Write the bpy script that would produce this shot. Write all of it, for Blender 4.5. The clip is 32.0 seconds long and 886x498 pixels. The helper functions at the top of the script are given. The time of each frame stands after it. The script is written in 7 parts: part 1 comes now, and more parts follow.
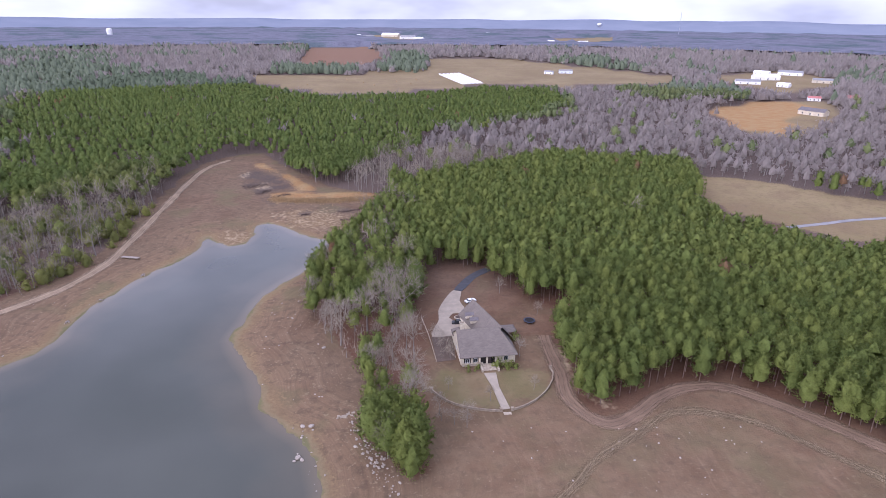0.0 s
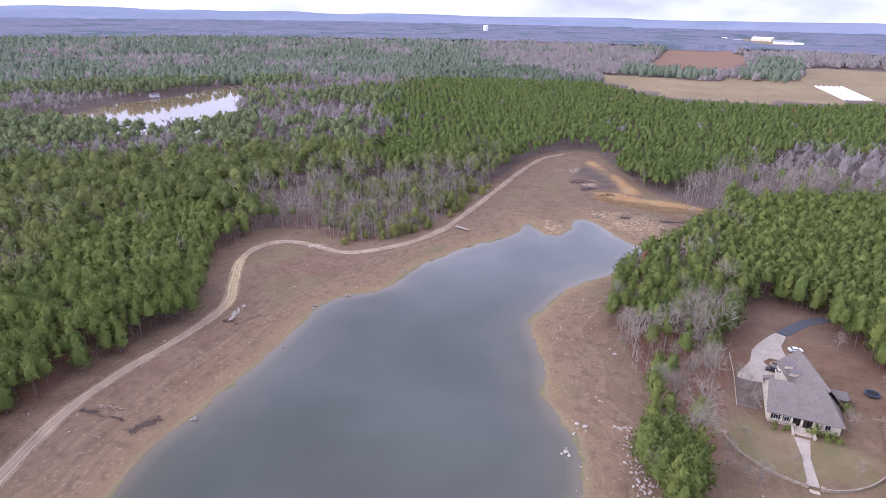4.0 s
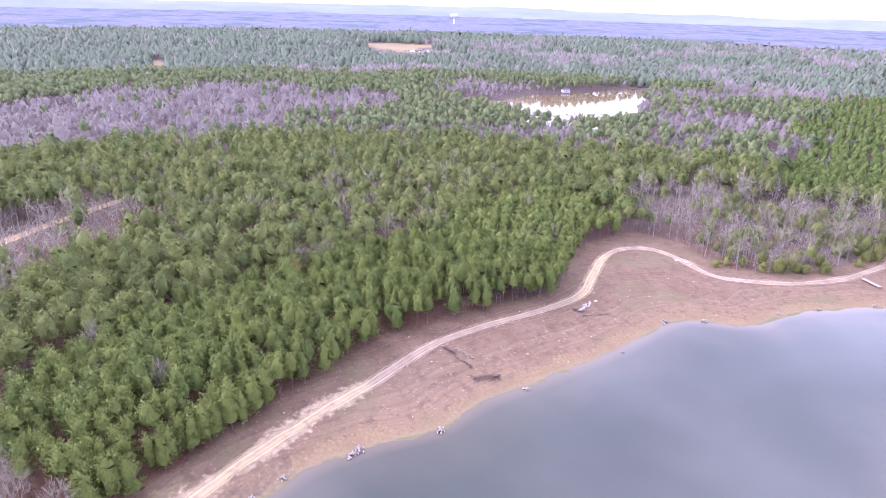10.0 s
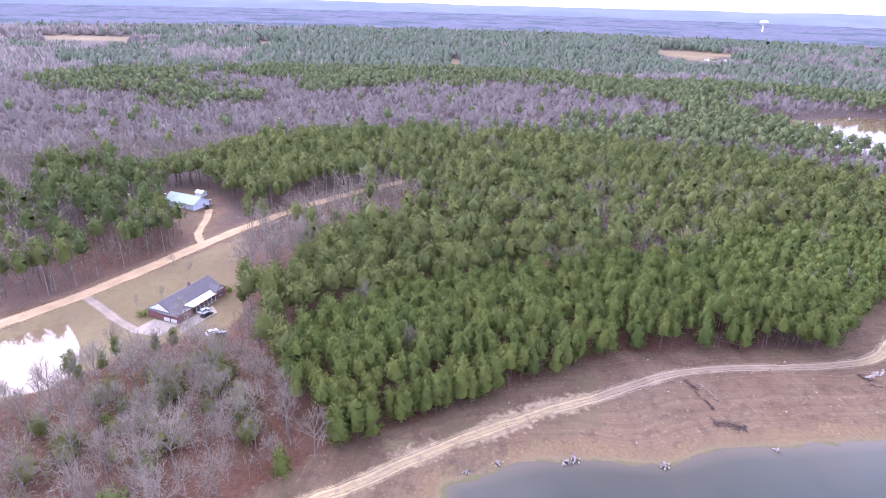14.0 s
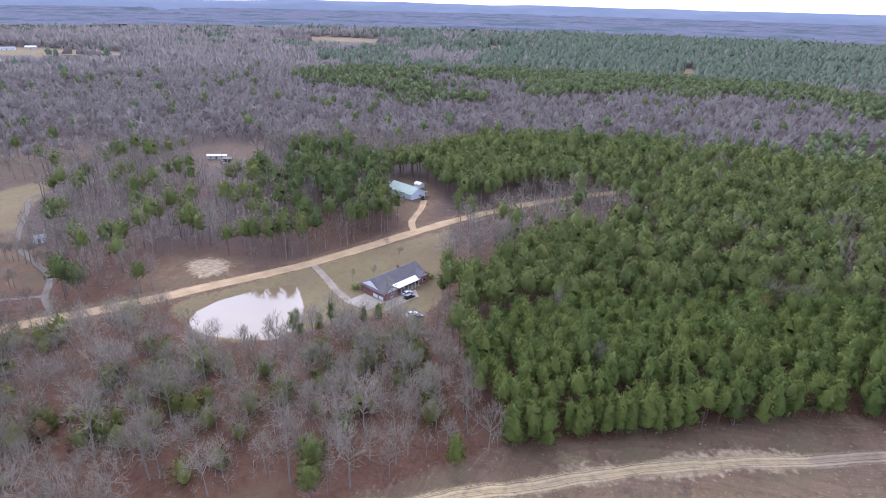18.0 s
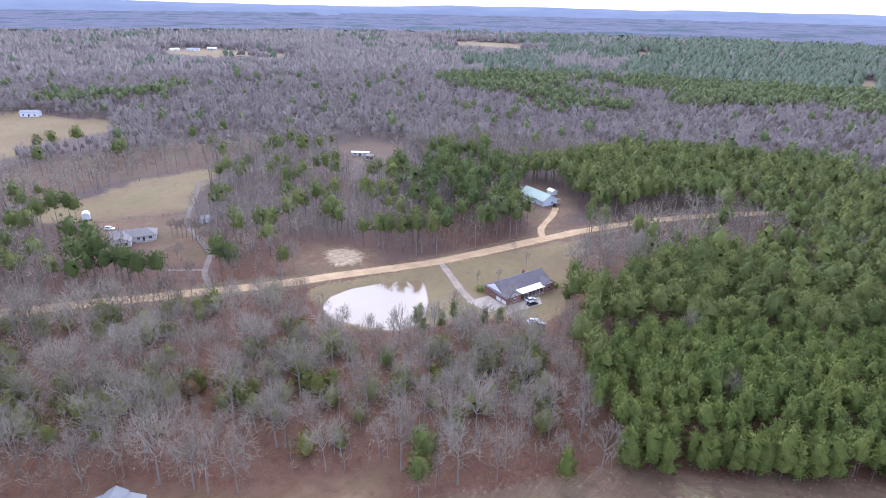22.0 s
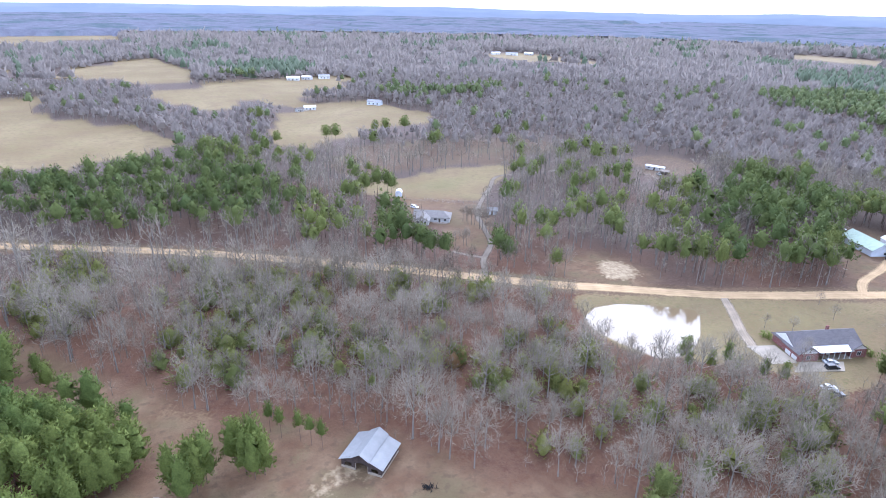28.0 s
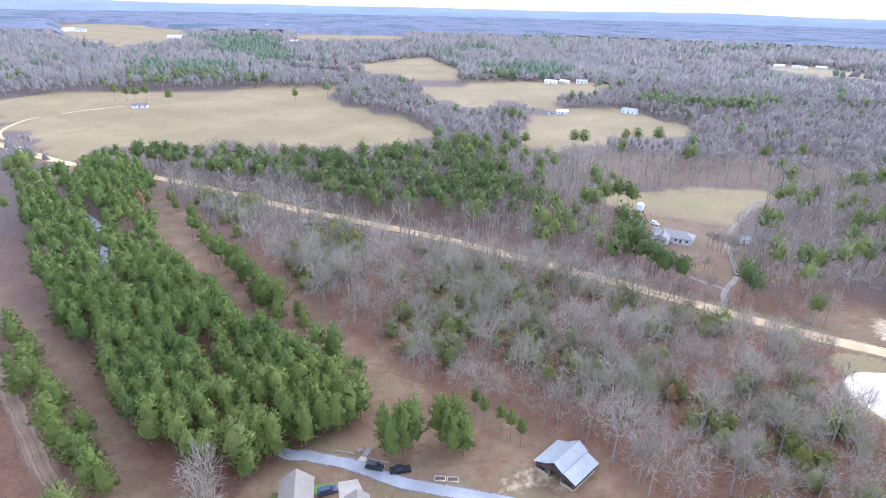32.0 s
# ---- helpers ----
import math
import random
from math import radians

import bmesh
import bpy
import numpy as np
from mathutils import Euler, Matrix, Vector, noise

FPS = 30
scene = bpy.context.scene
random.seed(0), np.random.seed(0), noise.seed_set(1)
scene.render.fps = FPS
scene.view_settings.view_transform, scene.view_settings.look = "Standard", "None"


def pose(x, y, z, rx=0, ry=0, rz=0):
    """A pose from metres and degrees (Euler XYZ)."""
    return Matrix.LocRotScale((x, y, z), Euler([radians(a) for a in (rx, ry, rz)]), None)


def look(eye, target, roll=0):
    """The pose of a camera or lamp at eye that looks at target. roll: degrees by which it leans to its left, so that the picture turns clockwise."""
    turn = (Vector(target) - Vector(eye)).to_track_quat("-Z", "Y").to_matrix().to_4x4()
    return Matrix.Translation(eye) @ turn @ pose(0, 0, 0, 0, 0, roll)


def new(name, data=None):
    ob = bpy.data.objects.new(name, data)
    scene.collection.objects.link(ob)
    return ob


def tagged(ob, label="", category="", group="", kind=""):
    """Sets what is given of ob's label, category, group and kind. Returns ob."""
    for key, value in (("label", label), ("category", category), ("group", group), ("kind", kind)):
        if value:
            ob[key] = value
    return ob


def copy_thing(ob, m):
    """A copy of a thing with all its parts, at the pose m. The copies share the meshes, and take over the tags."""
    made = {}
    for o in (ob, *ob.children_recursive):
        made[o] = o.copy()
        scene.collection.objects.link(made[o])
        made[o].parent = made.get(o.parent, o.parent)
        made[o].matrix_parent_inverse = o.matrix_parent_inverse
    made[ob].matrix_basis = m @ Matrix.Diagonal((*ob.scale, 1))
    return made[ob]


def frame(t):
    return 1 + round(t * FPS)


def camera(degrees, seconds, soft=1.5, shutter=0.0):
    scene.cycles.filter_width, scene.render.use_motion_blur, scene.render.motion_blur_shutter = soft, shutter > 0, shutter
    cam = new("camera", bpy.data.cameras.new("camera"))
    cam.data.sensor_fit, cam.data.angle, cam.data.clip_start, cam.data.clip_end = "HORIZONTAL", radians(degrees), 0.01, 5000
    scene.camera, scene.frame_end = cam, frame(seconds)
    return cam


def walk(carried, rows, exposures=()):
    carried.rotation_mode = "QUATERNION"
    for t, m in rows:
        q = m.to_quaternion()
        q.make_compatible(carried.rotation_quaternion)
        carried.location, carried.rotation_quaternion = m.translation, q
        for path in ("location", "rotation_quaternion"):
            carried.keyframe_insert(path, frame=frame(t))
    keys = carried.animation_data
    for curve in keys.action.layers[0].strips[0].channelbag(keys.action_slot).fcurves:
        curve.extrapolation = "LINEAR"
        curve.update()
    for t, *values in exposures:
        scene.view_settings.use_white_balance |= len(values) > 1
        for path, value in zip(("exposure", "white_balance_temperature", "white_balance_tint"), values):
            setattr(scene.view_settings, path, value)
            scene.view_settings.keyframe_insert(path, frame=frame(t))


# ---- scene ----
# Camera: a drone hovering about 110 m over a farm pond, turning slowly on the spot.
cam = camera(72.87, 32.0, 0.85)
PATH = (
    (0.0, -0.00, -0.00, 109.91, 68.58, -0.49, -4.99),
    (0.5, -0.00, -0.03, 109.88, 68.55, -0.54, -2.17),
    (1.0, -0.00, -0.07, 109.86, 68.50, -0.57, 1.53),
    (1.5, -0.01, -0.11, 109.83, 68.45, -0.60, 5.60),
    (2.0, -0.02, -0.17, 109.80, 68.39, -0.65, 9.86),
    (2.5, -0.03, -0.24, 109.77, 68.33, -0.73, 14.01),
    (3.0, -0.04, -0.31, 109.73, 68.26, -0.83, 18.46),
    (3.5, -0.05, -0.40, 109.70, 68.22, -0.96, 22.57),
    (5.5, -0.06, -0.50, 109.65, 67.96, -1.33, 38.30),
    (6.0, -0.05, -0.57, 109.63, 67.92, -1.46, 42.44),
    (6.5, -0.04, -0.64, 109.60, 67.86, -1.53, 45.84),
    (7.0, -0.02, -0.69, 109.59, 67.80, -1.54, 48.51),
    (7.5, 0.01, -0.74, 109.57, 67.75, -1.54, 50.84),
    (8.0, 0.06, -0.77, 109.56, 67.71, -1.53, 52.94),
    (8.5, 0.12, -0.80, 109.54, 67.67, -1.51, 55.06),
    (9.0, 0.20, -0.82, 109.53, 67.64, -1.50, 57.31),
    (9.5, 0.29, -0.83, 109.52, 67.61, -1.49, 60.10),
    (10.0, 0.39, -0.83, 109.52, 67.58, -1.49, 62.99),
    (10.5, 0.50, -0.82, 109.52, 67.56, -1.47, 65.66),
    (11.0, 0.60, -0.81, 109.52, 67.54, -1.43, 68.61),
    (11.5, 0.71, -0.81, 109.52, 67.51, -1.41, 71.82),
    (12.0, 0.82, -0.80, 109.51, 67.47, -1.42, 75.45),
    (12.5, 0.93, -0.80, 109.49, 67.42, -1.45, 78.94),
    (13.0, 1.02, -0.80, 109.47, 67.38, -1.48, 82.39),
    (13.5, 1.11, -0.80, 109.45, 67.34, -1.49, 85.64),
    (14.0, 1.19, -0.80, 109.42, 67.31, -1.50, 88.62),
    (14.5, 1.26, -0.81, 109.39, 67.29, -1.50, 91.57),
    (15.0, 1.33, -0.82, 109.36, 67.28, -1.48, 95.19),
    (15.5, 1.40, -0.84, 109.32, 67.26, -1.45, 98.24),
    (17.5, 1.46, -0.85, 109.28, 67.29, -1.33, 106.30),
    (18.0, 1.51, -0.84, 109.25, 67.29, -1.29, 109.04),
    (18.5, 1.55, -0.82, 109.22, 67.30, -1.25, 111.70),
    (19.0, 1.59, -0.80, 109.20, 67.31, -1.23, 113.78),
    (19.5, 1.63, -0.76, 109.18, 67.32, -1.20, 115.72),
    (20.0, 1.68, -0.71, 109.16, 67.33, -1.16, 117.64),
    (20.5, 1.72, -0.65, 109.14, 67.35, -1.12, 119.16),
    (21.0, 1.77, -0.58, 109.13, 67.38, -1.08, 120.41),
    (21.5, 1.82, -0.51, 109.12, 67.43, -1.03, 121.33),
    (22.0, 1.87, -0.44, 109.11, 67.48, -1.00, 122.05),
    (22.5, 1.93, -0.37, 109.10, 67.52, -0.99, 123.26),
    (23.0, 1.99, -0.30, 109.10, 67.55, -0.97, 125.03),
    (23.5, 2.04, -0.22, 109.10, 67.57, -0.96, 126.79),
    (24.0, 2.10, -0.15, 109.10, 67.59, -0.96, 128.51),
    (24.5, 2.15, -0.08, 109.10, 67.62, -0.96, 130.07),
    (26.5, 2.20, 0.00, 109.13, 67.68, -0.93, 138.00),
    (27.0, 2.22, 0.09, 109.16, 67.67, -0.93, 141.38),
    (27.5, 2.24, 0.18, 109.20, 67.66, -0.94, 145.77),
    (28.0, 2.25, 0.27, 109.23, 67.64, -0.96, 149.91),
    (28.5, 2.25, 0.36, 109.26, 67.62, -0.97, 153.26),
    (29.0, 2.24, 0.45, 109.28, 67.60, -0.97, 156.61),
    (29.5, 2.23, 0.52, 109.30, 67.60, -0.98, 159.96),
    (30.0, 2.22, 0.59, 109.32, 67.60, -0.99, 162.66),
    (30.5, 2.21, 0.65, 109.32, 67.60, -1.00, 165.33),
    (31.0, 2.20, 0.69, 109.32, 67.60, -1.02, 168.08),
    (31.5, 2.19, 0.73, 109.32, 67.60, -1.09, 171.08),
    (32.0, 2.18, 0.76, 109.31, 67.60, -1.21, 173.44),
)
EXPOSURES = ((0.0, 0.90, 5480, 32), (3.5, 1.08, 5430, 32), (6.0, 1.86, 5400, 36), (9.0, 2.13, 5330, 45), (13.0, 2.07, 5270, 43), (15.0, 1.37, 5190, 34),
             (18.0, 1.09, 5180, 24), (22.0, 1.33, 5100, 24), (25.0, 1.46, 5040, 20), (28.0, 1.61, 5010, 17), (32.0, 1.77, 5000, 17))
walk(cam, [(t, pose(x, y, z, rx, ry, rz)) for t, x, y, z, rx, ry, rz in PATH], EXPOSURES)

# ---- world and sun: a bright, thinly overcast winter sky ----
SUN_EL, SUN_AZ = radians(29), radians(129)
world = bpy.data.worlds.new("sky")
scene.world = world
world.use_nodes = True
wt = world.node_tree
wt.nodes.clear()
w_out = wt.nodes.new("ShaderNodeOutputWorld")
w_bg = wt.nodes.new("ShaderNodeBackground")
w_sky = wt.nodes.new("ShaderNodeTexSky")
w_sky.sky_type = "NISHITA"
w_sky.sun_disc = False
w_sky.sun_elevation, w_sky.sun_rotation = SUN_EL, -SUN_AZ
w_sky.air_density, w_sky.dust_density, w_sky.ozone_density = 1.0, 3.0, 1.5
w_co = wt.nodes.new("ShaderNodeTexCoord")
w_map = wt.nodes.new("ShaderNodeMapping")
w_map.inputs["Scale"].default_value = (1.0, 1.0, 3.0)
w_noise = wt.nodes.new("ShaderNodeTexNoise")
w_noise.inputs["Scale"].default_value = 2.2
w_noise.inputs["Detail"].default_value = 5.0
w_ramp = wt.nodes.new("ShaderNodeMapRange")
w_ramp.inputs["From Min"].default_value, w_ramp.inputs["From Max"].default_value = 0.36, 0.62
w_ramp.inputs["To Min"].default_value, w_ramp.inputs["To Max"].default_value = 0.35, 1.0
w_mix = wt.nodes.new("ShaderNodeMix")
w_mix.data_type = "RGBA"
w_sep = wt.nodes.new("ShaderNodeSeparateXYZ")
w_low = wt.nodes.new("ShaderNodeMapRange")
w_low.inputs["From Min"].default_value, w_low.inputs["From Max"].default_value = 0.0, 0.32
w_cloud = wt.nodes.new("ShaderNodeMix")
w_cloud.data_type = "RGBA"
w_cloud.inputs["A"].default_value = (7.4, 7.7, 8.4, 1.0)
w_cloud.inputs["B"].default_value = (10.2, 10.4, 11.0, 1.0)
wt.links.new(w_co.outputs["Generated"], w_sep.inputs["Vector"])
wt.links.new(w_sep.outputs["Z"], w_low.inputs["Value"])
wt.links.new(w_low.outputs["Result"], w_cloud.inputs["Factor"])
wt.links.new(w_cloud.outputs["Result"], w_mix.inputs["B"])
wt.links.new(w_co.outputs["Generated"], w_map.inputs["Vector"])
wt.links.new(w_map.outputs["Vector"], w_noise.inputs["Vector"])
wt.links.new(w_noise.outputs["Fac"], w_ramp.inputs["Value"])
wt.links.new(w_ramp.outputs["Result"], w_mix.inputs["Factor"])
wt.links.new(w_sky.outputs["Color"], w_mix.inputs["A"])
wt.links.new(w_mix.outputs["Result"], w_bg.inputs["Color"])
wt.links.new(w_bg.outputs["Background"], w_out.inputs["Surface"])
w_bg.inputs["Strength"].default_value = 0.10

sun = new("sun", bpy.data.lights.new("sun", "SUN"))
sun.data.energy, sun.data.angle, sun.data.color = 1.4, radians(54), (1.0, 0.97, 0.92)
sun.matrix_world = look((-60 * math.sin(SUN_AZ), 60 * math.cos(SUN_AZ), 60 * math.tan(SUN_EL)), (0, 0, 0))


# ---- materials ----
def rgba(c):
    return (c[0], c[1], c[2], 1.0)


class Mat:
    """A node material with short helpers for building it up."""

    def __init__(self, name, rough=0.85, metal=0.0, spec=0.3):
        self.m = bpy.data.materials.new(name)
        self.m.use_nodes = True
        self.nt = self.m.node_tree
        self.b = self.nt.nodes["Principled BSDF"]
        self.b.inputs["Roughness"].default_value = rough
        self.b.inputs["Metallic"].default_value = metal
        self.b.inputs["Specular IOR Level"].default_value = spec
        self.co = None

    def n(self, kind, **values):
        node = self.nt.nodes.new(kind)
        for key, value in values.items():
            node.inputs[key].default_value = value
        return node

    def coords(self):
        if not self.co:
            self.co = self.nt.nodes.new("ShaderNodeTexCoord").outputs["Object"]
        return self.co

    def noise(self, scale, detail=4.0, stretch=None, rough=0.55, turn=0.0):
        node = self.n("ShaderNodeTexNoise", Scale=scale, Detail=detail, Roughness=rough)
        vec = self.coords()
        if stretch:
            mp = self.n("ShaderNodeMapping", Scale=stretch, Rotation=(0, 0, turn))
            self.nt.links.new(vec, mp.inputs["Vector"])
            vec = mp.outputs["Vector"]
        self.nt.links.new(vec, node.inputs["Vector"])
        return node.outputs["Fac"]

    def attr(self, name, channel=None):
        node = self.nt.nodes.new("ShaderNodeAttribute")
        node.attribute_name = name
        if channel is None:
            return node.outputs["Fac"]
        sep = self.nt.nodes.new("ShaderNodeSeparateColor")
        self.nt.links.new(node.outputs["Color"], sep.inputs["Color"])
        return sep.outputs[channel]

    def rand(self, island=False):
        if island:
            return self.nt.nodes.new("ShaderNodeNewGeometry").outputs["Random Per Island"]
        return self.nt.nodes.new("ShaderNodeObjectInfo").outputs["Random"]

    def span(self, value, a, b, lo=0.0, hi=1.0):
        node = self.n("ShaderNodeMapRange")
        for key, v in (("From Min", a), ("From Max", b), ("To Min", lo), ("To Max", hi)):
            node.inputs[key].default_value = v
        self.nt.links.new(value, node.inputs["Value"])
        return node.outputs["Result"]

    def math(self, op, a, b=0.5):
        node = self.nt.nodes.new("ShaderNodeMath")
        node.operation = op
        for i, v in enumerate((a, b)):
            if isinstance(v, (int, float)):
                node.inputs[i].default_value = v
            else:
                self.nt.links.new(v, node.inputs[i])
        return node.outputs[0]

    def mix(self, fac, a, b, how="MIX"):
        node = self.nt.nodes.new("ShaderNodeMix")
        node.data_type, node.blend_type = "RGBA", how
        for key, v in (("Factor", fac), ("A", a), ("B", b)):
            sock = [s for s in node.inputs if s.name == key and s.type == ("VALUE" if key == "Factor" else "RGBA")][0]
            if isinstance(v, (int, float)):
                sock.default_value = v
            elif isinstance(v, tuple):
                sock.default_value = rgba(v)
            else:
                self.nt.links.new(v, sock)
        return [s for s in node.outputs if s.type == "RGBA"][0]

    def color(self, out):
        if isinstance(out, tuple):
            self.b.inputs["Base Color"].default_value = rgba(out)
        else:
            self.nt.links.new(out, self.b.inputs["Base Color"])
        return self

    def bump(self, height, strength=0.4, distance=0.1):
        node = self.n("ShaderNodeBump", Strength=strength, Distance=distance)
        self.nt.links.new(height, node.inputs["Height"])
        self.nt.links.new(node.outputs["Normal"], self.b.inputs["Normal"])
        return self


def plain(name, c, rough=0.8, metal=0.0, vary=0.25, scale=1.5, fine=14.0, bump=0.0, spec=0.3):
    """A surface with stains at one scale and grain at another."""
    k = Mat(name, rough, metal, spec)
    dark = tuple(v * (1 - vary) for v in c)
    light = tuple(min(1, v * (1 + vary * 0.6)) for v in c)
    base = k.mix(k.span(k.noise(scale), 0.3, 0.7), dark, light)
    k.color(k.mix(k.span(k.noise(fine, 3.0), 0.35, 0.75, 0.0, 0.5), base, dark))
    if bump:
        k.bump(k.noise(fine), bump, 0.03)
    return k.m


def foliage(name, c1, c2, c3, dead=None, glow=0.3, vary=0.3, clumps=True):
    """Needles, leaves or twigs: hue by tree (attribute tint) and by clump; thin blades let some light through."""
    k = Mat(name, 0.75, 0.0, 0.15)
    tree = k.attr("tint")
    base = k.mix(tree, c1, c2)
    base = k.mix(k.span(k.rand(True), 0.4, 1.0, 0.0, vary), base, c3)
    if dead:
        base = k.mix(k.math("GREATER_THAN", tree, 0.9975), base, dead)
    if clumps:
        mottle = k.mix(k.span(k.noise(2.1, 3.0, None, 0.65), 0.34, 0.64), (0.80, 0.81, 0.80), (1.15, 1.14, 1.10))
        base = k.mix(1.0, base, mottle, "MULTIPLY")
        k.bump(k.noise(1.7, 3.0, None, 0.7), 0.9, 0.5)
    k.color(base)
    if glow:
        thin = k.n("ShaderNodeBsdfTranslucent")
        k.nt.links.new(base, thin.inputs["Color"])
        both = k.n("ShaderNodeMixShader", Fac=glow)
        k.nt.links.new(k.b.outputs[0], both.inputs[1])
        k.nt.links.new(thin.outputs[0], both.inputs[2])
        k.nt.links.new(both.outputs[0], k.nt.nodes["Material Output"].inputs["Surface"])
    return k.m


M_PINE = foliage("pine_needles", (0.112, 0.156, 0.040), (0.196, 0.228, 0.055), (0.206, 0.240, 0.066), (0.235, 0.140, 0.075), 0.36, 0.2)
M_PINE_OLD = foliage("old_pine_needles", (0.096, 0.128, 0.040), (0.194, 0.214, 0.060), (0.214, 0.234, 0.078), None, 0.36)
M_UNDER = foliage("cedar_and_holly", (0.120, 0.146, 0.044), (0.250, 0.255, 0.068), (0.265, 0.245, 0.092), (0.25, 0.15, 0.07), 0.4)
# mid-distance haze is put into this duller, bluer needle colour
M_PINE_MID = foliage("half_hazed_pine_needles", (0.102, 0.132, 0.056), (0.170, 0.194, 0.074), (0.188, 0.210, 0.088), None, 0.3, 0.3, False)
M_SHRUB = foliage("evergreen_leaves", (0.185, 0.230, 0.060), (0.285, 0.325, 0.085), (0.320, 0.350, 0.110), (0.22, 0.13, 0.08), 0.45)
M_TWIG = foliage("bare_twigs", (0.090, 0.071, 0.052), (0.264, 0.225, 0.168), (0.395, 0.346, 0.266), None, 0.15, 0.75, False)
# distance haze is put into these two: paler, greyer twigs and bluer needles
M_TWIG_FAR = foliage("hazed_bare_twigs", (0.232, 0.200, 0.176), (0.318, 0.278, 0.244), (0.360, 0.318, 0.280), None, 0.5, 0.3, False)
M_PINE_FAR = foliage("hazed_pine_needles", (0.102, 0.130, 0.074), (0.150, 0.176, 0.110), (0.165, 0.190, 0.125), None, 0.25, 0.3, False)
M_BARK = plain("pine_bark", (0.16, 0.11, 0.085), 0.9, 0, 0.35, 2.0, 20.0)
M_BARE_BARK = plain("grey_bark", (0.235, 0.210, 0.178), 0.9, 0, 0.3, 2.0, 20.0)


def lane_material(name, c, soft):
    """Loose road surface that thins out into the ground at its edges; attribute across runs from 0 in the middle to 1 at the edge."""
    k = Mat(name, 0.95, 0.0, 0.1)
    dark, light = tuple(v * 0.80 for v in c), tuple(min(1.0, v * 1.12) for v in c)
    base = k.mix(k.span(k.noise(0.14, 5.0), 0.35, 0.65), dark, light)
    base = k.mix(k.span(k.noise(1.6, 4.0), 0.45, 0.75, 0.0, 0.45), base, dark)
    base = k.mix(k.math("MULTIPLY", k.attr("sandy"), k.span(k.noise(0.5, 5.0), 0.28, 0.55)), base, (0.465, 0.352, 0.180))
    k.color(base)
    across = k.attr("across")
    worn = k.math("ADD", k.math("ABSOLUTE", across), k.span(k.noise(2.2, 5.0), 0.25, 0.75, -0.12, 0.12))
    worn = k.math("ADD", worn, k.span(k.noise(0.05, 3.0), 0.32, 0.68, -soft * 0.8, soft * 0.8))
    cover = k.span(worn, 1.0 - soft * 0.3, 0.72 - soft * 1.3)
    comb = k.n("ShaderNodeCombineXYZ")
    k.nt.links.new(k.math("ADD", across, k.span(k.noise(0.06, 3.0), 0.2, 0.8, -0.25, 0.25)), comb.inputs["X"])
    ruts = k.n("ShaderNodeTexNoise", Scale=5.0, Detail=3.0, Roughness=0.6)
    k.nt.links.new(comb.outputs[0], ruts.inputs["Vector"])
    cover = k.math("MULTIPLY", cover, k.span(ruts.outputs["Fac"], 0.40, 0.56, 1.0 - min(1.0, soft * 2.6), 1.0))
    k.nt.links.new(cover, k.b.inputs["Alpha"])
    k.bump(k.noise(2.5, 4.0), 0.35, 0.08)
    return k.m


M_TRACK = lane_material("sandy_road", (0.455, 0.318, 0.172), 0.09)
M_RUT = lane_material("worn_sandy_track", (0.300, 0.225, 0.148), 0.20)
M_FAINT = lane_material("faint_dirt_track", (0.199, 0.148, 0.088), 0.36)
M_CLAY = lane_material("clay_lane", (0.215, 0.146, 0.095), 0.18)
M_SANDY = lane_material("sandy_drive", (0.330, 0.262, 0.185), 0.12)
M_GRAVEL = lane_material("pale_gravel", (0.205, 0.168, 0.128), 0.12)
M_GRAVEL_B = lane_material("bluish_gravel", (0.246, 0.236, 0.232), 0.03)
M_PADS = plain("grey_brown_gravel", (0.128, 0.094, 0.070), 0.95, 0, 0.3, 0.3, 3.0)
M_CONCRETE = plain("concrete", (0.335, 0.282, 0.212), 0.9, 0, 0.18, 0.4, 5.0)
M_ASPHALT = plain("asphalt", (0.065, 0.066, 0.072), 0.9, 0, 0.2, 0.5, 6.0)


